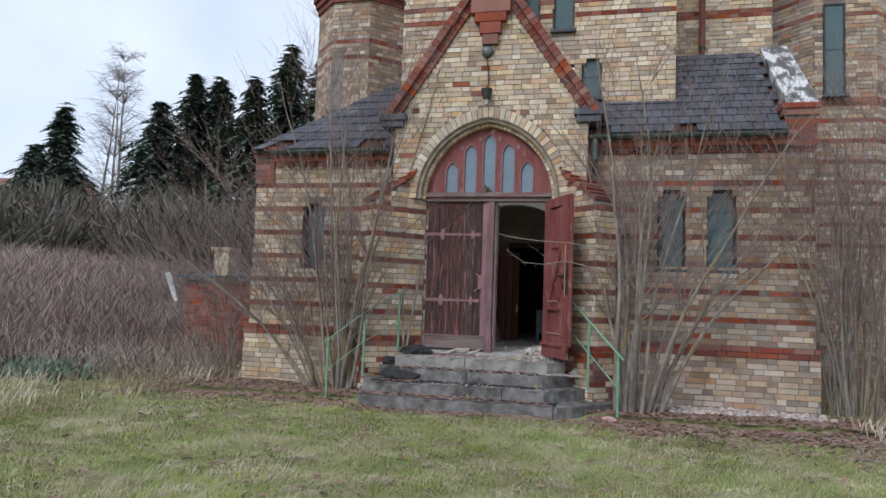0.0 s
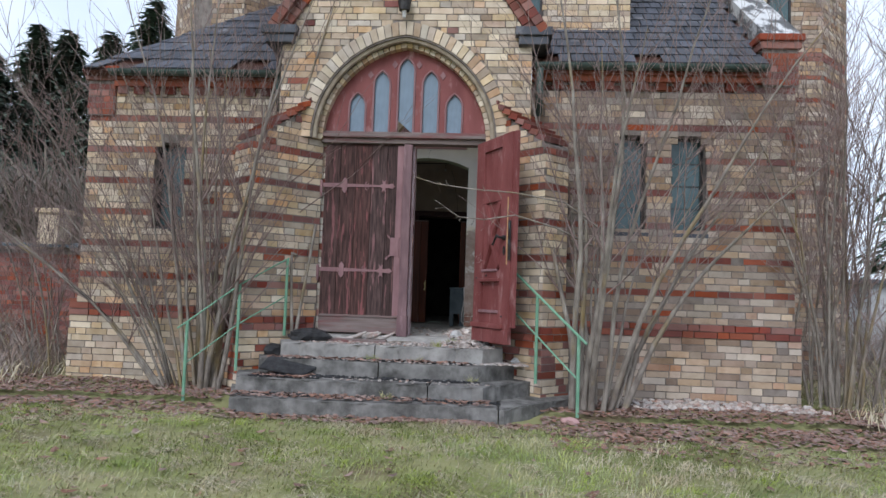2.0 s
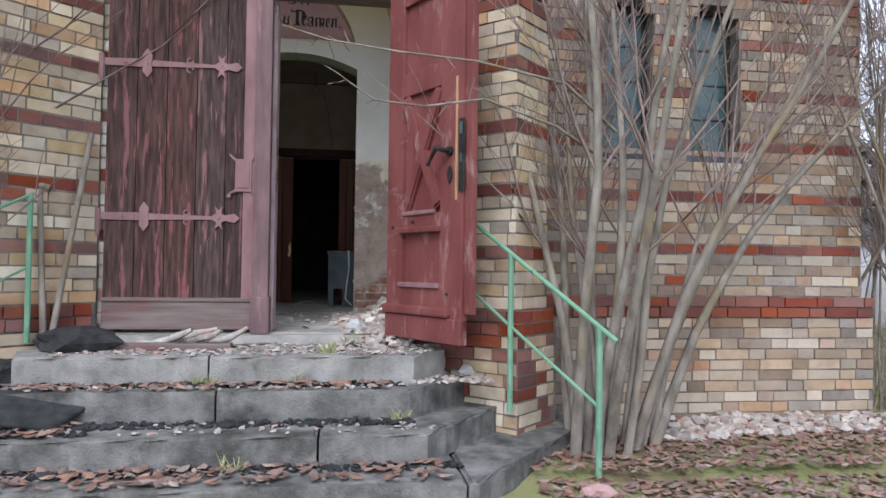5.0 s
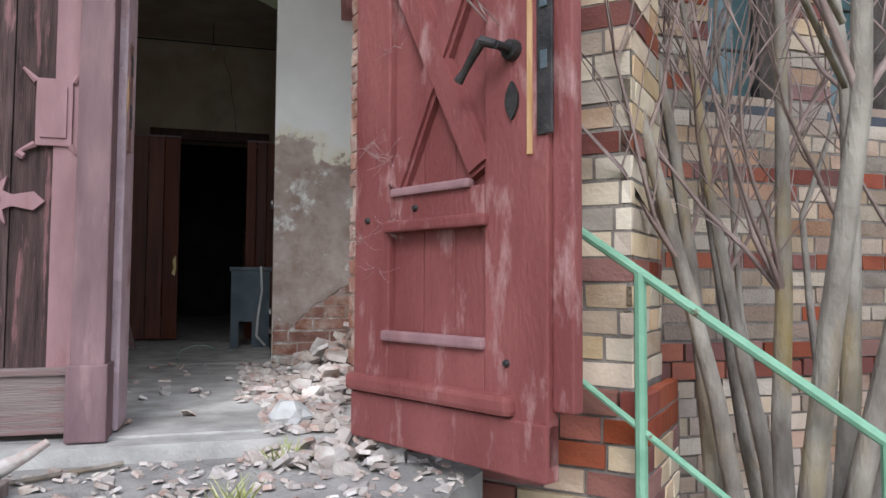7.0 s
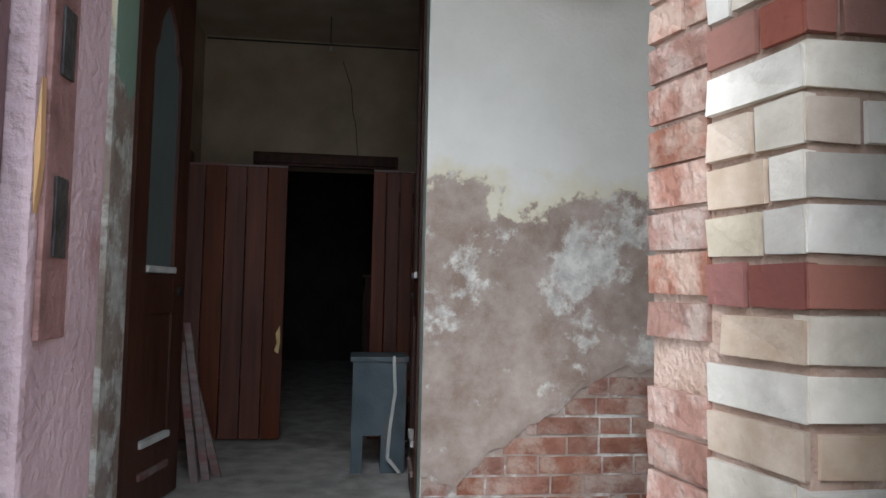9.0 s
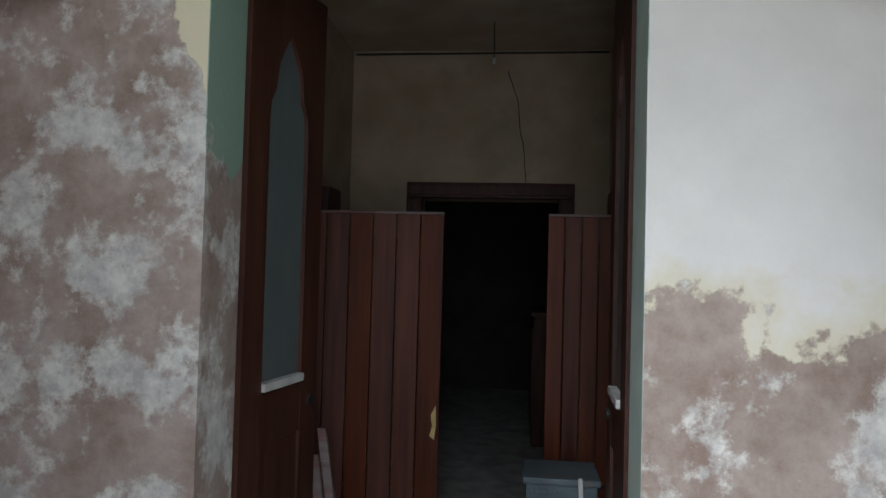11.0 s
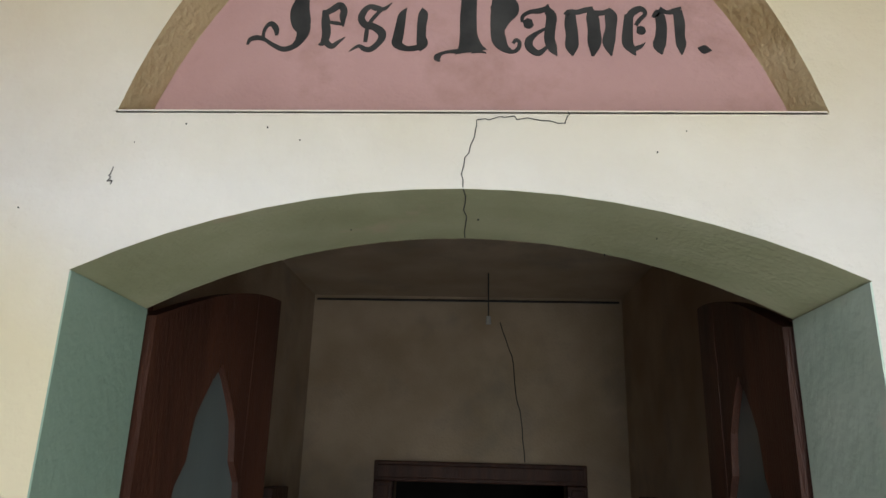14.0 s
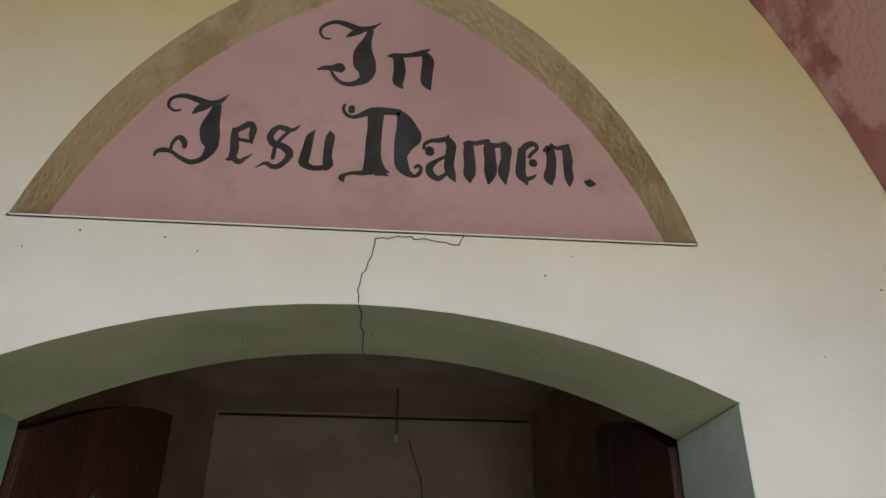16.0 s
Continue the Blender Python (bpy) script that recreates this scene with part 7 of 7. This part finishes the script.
M_scrub_dark = material("olive_grey_thicket", (0.10, 0.09, 0.07), (0.21, 0.185, 0.15), 0.5, 0.95, 0, vary=0.3, island=True)
scrub("scrub", 1500, (-20, -7.5, -1, 14), 1.0, M_shrub, "red-brown bare scrub on the slope", 1, 44, 0.0055)
scrub("scrub_low", 500, (-13, -4.6, -1, 7), 0.8, M_shrub, "low tangled red-brown brush", 2, 40, 0.0045)
scrub("thicket", 900, (-42, -7, 15, 34), 3.9, M_scrub_dark, "dark bare thicket behind the slope", 3, 60, 0.035)
scrub("thicket_west", 420, (-46, -20, 0, 16), 3.4, M_scrub_dark, "dark bare thicket west of the slope", 6, 60, 0.03)
scrub("scrub_east", 160, (6.0, 14, 0.5, 9), 1.6, M_shrub, "brown brush east of the building", 4, 34, 0.009)
scrub("bramble", 130, (-9.5, -6.0, -1.6, 1.0), 0.35, M_conifer, "low dark green bramble patch", 5, 40, 0.02)


def spruce(at, h, r, seed):
    rs = random.Random(seed)
    t = tagged(new("spruce_tree"), "tall dark green spruce behind the slope", "tree", group="spruces")
    z0 = ground_z(*at)
    bm = bmesh.new()
    rod(bm, (at[0], at[1], z0 - 0.2), (at[0], at[1], z0 + h), 0.02 * h, 0.01, n=8)
    part("trunk", bm, M_bark, t)
    vs, fs = [], []
    z = h * 0.08
    while z < h:
        f = 1 - z / h
        R = r * (1.25 * f ** 0.7) * (0.8 + 0.35 * noise.noise((z * 0.6, seed, 3))) + 0.15
        for b in range(rs.randint(10, 14)):
            a = rs.uniform(0, 6.283)
            L = R * rs.uniform(0.45, 1.15)
            jz = rs.uniform(-0.6, 0.6)
            n = max(4, int(L / 0.17))
            for k in range(n):
                s = (k + 0.6) / n
                px, py = at[0] + math.cos(a) * L * s, at[1] + math.sin(a) * L * s
                pz = z0 + z + jz + 0.15 * L * s - 0.45 * L * s * s
                for side in (-1, 1):
                    q = a + side * rs.uniform(0.5, 1.3)
                    l2 = rs.uniform(0.3, 0.8) * (1.2 - 0.5 * s)
                    i0 = len(vs)
                    wx, wy = -math.sin(q) * 0.12, math.cos(q) * 0.12
                    vs += [(px - wx, py - wy, pz), (px + wx, py + wy, pz + 0.03), (px + math.cos(q) * l2, py + math.sin(q) * l2, pz - rs.uniform(0.05, 0.22))]
                    fs.append((i0, i0 + 1, i0 + 2))
        z += h * 0.013 + 0.05
    me = bpy.data.meshes.new("crown")
    me.from_pydata(vs, [], fs)
    me.materials.append(M_conifer)
    ob = new("crown", me)
    ob.parent = t


for at, h, r, sd in (((-24.8, 25.7), 10.0, 4.2, 1), ((-24, 28), 12.5, 4.2, 2), ((-23.4, 29.7), 13.0, 4.0, 3), ((-20.5, 29), 12.5, 4.4, 4), ((-18.4, 29.7), 15.0, 4.4, 5), ((-16, 30), 15.5, 4.4, 6), ((-31.7, 25.7), 10.0, 3.2, 8), ((-30, 22), 6.5, 3.6, 9), ((15.5, 15), 7.5, 3.0, 7)):
    spruce(at, h, r, sd)


def bare_tree(at, h, seed, label):
    rs = random.Random(seed)
    t = tagged(new("birch_tree"), label, "tree", group="bare birches")
    z0 = ground_z(*at)
    tr_, tw_ = Tubes(6), Tubes(3)
    pts = limb(rs, (at[0], at[1], z0 - 0.2), (0, 0, 1), h, 10, 0.05, 0.06)
    tr_.tube(pts, [0.16 * (1 - 0.93 * k / 10) for k in range(11)])
    tr_.obj("trunk", M_bark, t)
    for i in range(60):
        k = rs.randint(3, 10)
        a = rs.uniform(0, 6.283)
        b = limb(rs, pts[k], (math.cos(a), math.sin(a), 1.0), h * rs.uniform(0.12, 0.3) * (1.25 - k / 12), 6, 0.15, 0.0)
        tw_.tube(b, [0.03, 0.026, 0.022, 0.018, 0.014, 0.012, 0.010])
        for c in range(9):
            m = rs.randint(2, 6)
            a = rs.uniform(0, 6.283)
            q = limb(rs, b[m], (math.cos(a), math.sin(a), 0.3), rs.uniform(0.5, 1.3), 4, 0.2, -0.18)
            tw_.tube(q, [0.010, 0.009, 0.008, 0.007, 0.006])
    tw_.obj("crown", material("birch_twig", (0.22, 0.19, 0.19), (0.34, 0.3, 0.3), 2, 0.9, 0), t, "fine grey-brown twigs")


bare_tree((-31, 30), 15, 1, "tall bare birch with fine grey twigs")
bare_tree((-35, 32.7), 15, 2, "tall bare birch with fine grey twigs")
bare_tree((-34, 33), 15, 3, "tall bare birch with fine grey twigs")
bare_tree((14, 11), 7, 4, "bare tree beyond the outbuilding")

shed = tagged(new("brick_shed"), "low red brick shed with sheet roof beside the slope", "shed")
bm = bmesh.new()
box(bm, -6.85, 2.8, -0.2, -4.4, 4.6, 1.66)
part("wall", bm, M_mortar, shed)
brick_face(shed, (-6.85, 2.8), (1, 0), 2.45, 0.0, 1.62, 1.6, lambda k, z: "r")
bm = bmesh.new()
for i in range(24):
    x = -7.0 + i * 0.11
    prism(bm, [(2.6, 1.70), (4.7, 1.86), (4.7, 1.90), (2.6, 1.74)], x, x + 0.085, "x")
part("roof", bm, M_grey_iron, shed, "grey sheet roof")
bm = bmesh.new()
box(bm, -6.42, 3.1, 1.7, -6.06, 3.46, 2.30, 0.01)
box(bm, -6.47, 3.05, 2.30, -6.01, 3.51, 2.38, 0.01)
part("chimney", bm, M_yel_i, shed, "squat yellow brick chimney")
bm = bmesh.new()
prism(bm, [(-7.25, 1.78), (-7.12, 1.80), (-6.88, 1.22), (-6.98, 1.18)], 2.6, 2.64)
part("loose_board", bm, M_white_trim, shed, "pale hanging board")

hut = tagged(new("outbuilding"), "pale rendered outbuilding beyond the corner", "building")
bm = bmesh.new()
box(bm, 9.6, 8.0, -0.2, 15, 12, 1.75)
part("wall", bm, M_render, hut)
bm = bmesh.new()
prism(bm, [(9.4, 1.75), (15.2, 1.75), (15.2, 1.83), (9.4, 1.83)], 7.8, 12.2)
part("roof", bm, M_slate, hut)
far = tagged(new("far_house"), "distant house with red roof beyond the thicket", "house")
bm = bmesh.new()
box(bm, -62, 40, 0, -48, 50, 8.5)
part("wall", bm, M_render, far)
bm = bmesh.new()
prism(bm, [(39, 8.3), (51, 8.3), (45, 12)], -63, -47, "x")
part("roof", bm, material("far_red_tiles", (0.2, 0.085, 0.07), (0.28, 0.13, 0.11), 3, 0.9, 0.2), far, "red tiled roof")


# ---- single bricks ----
lay_bricks()
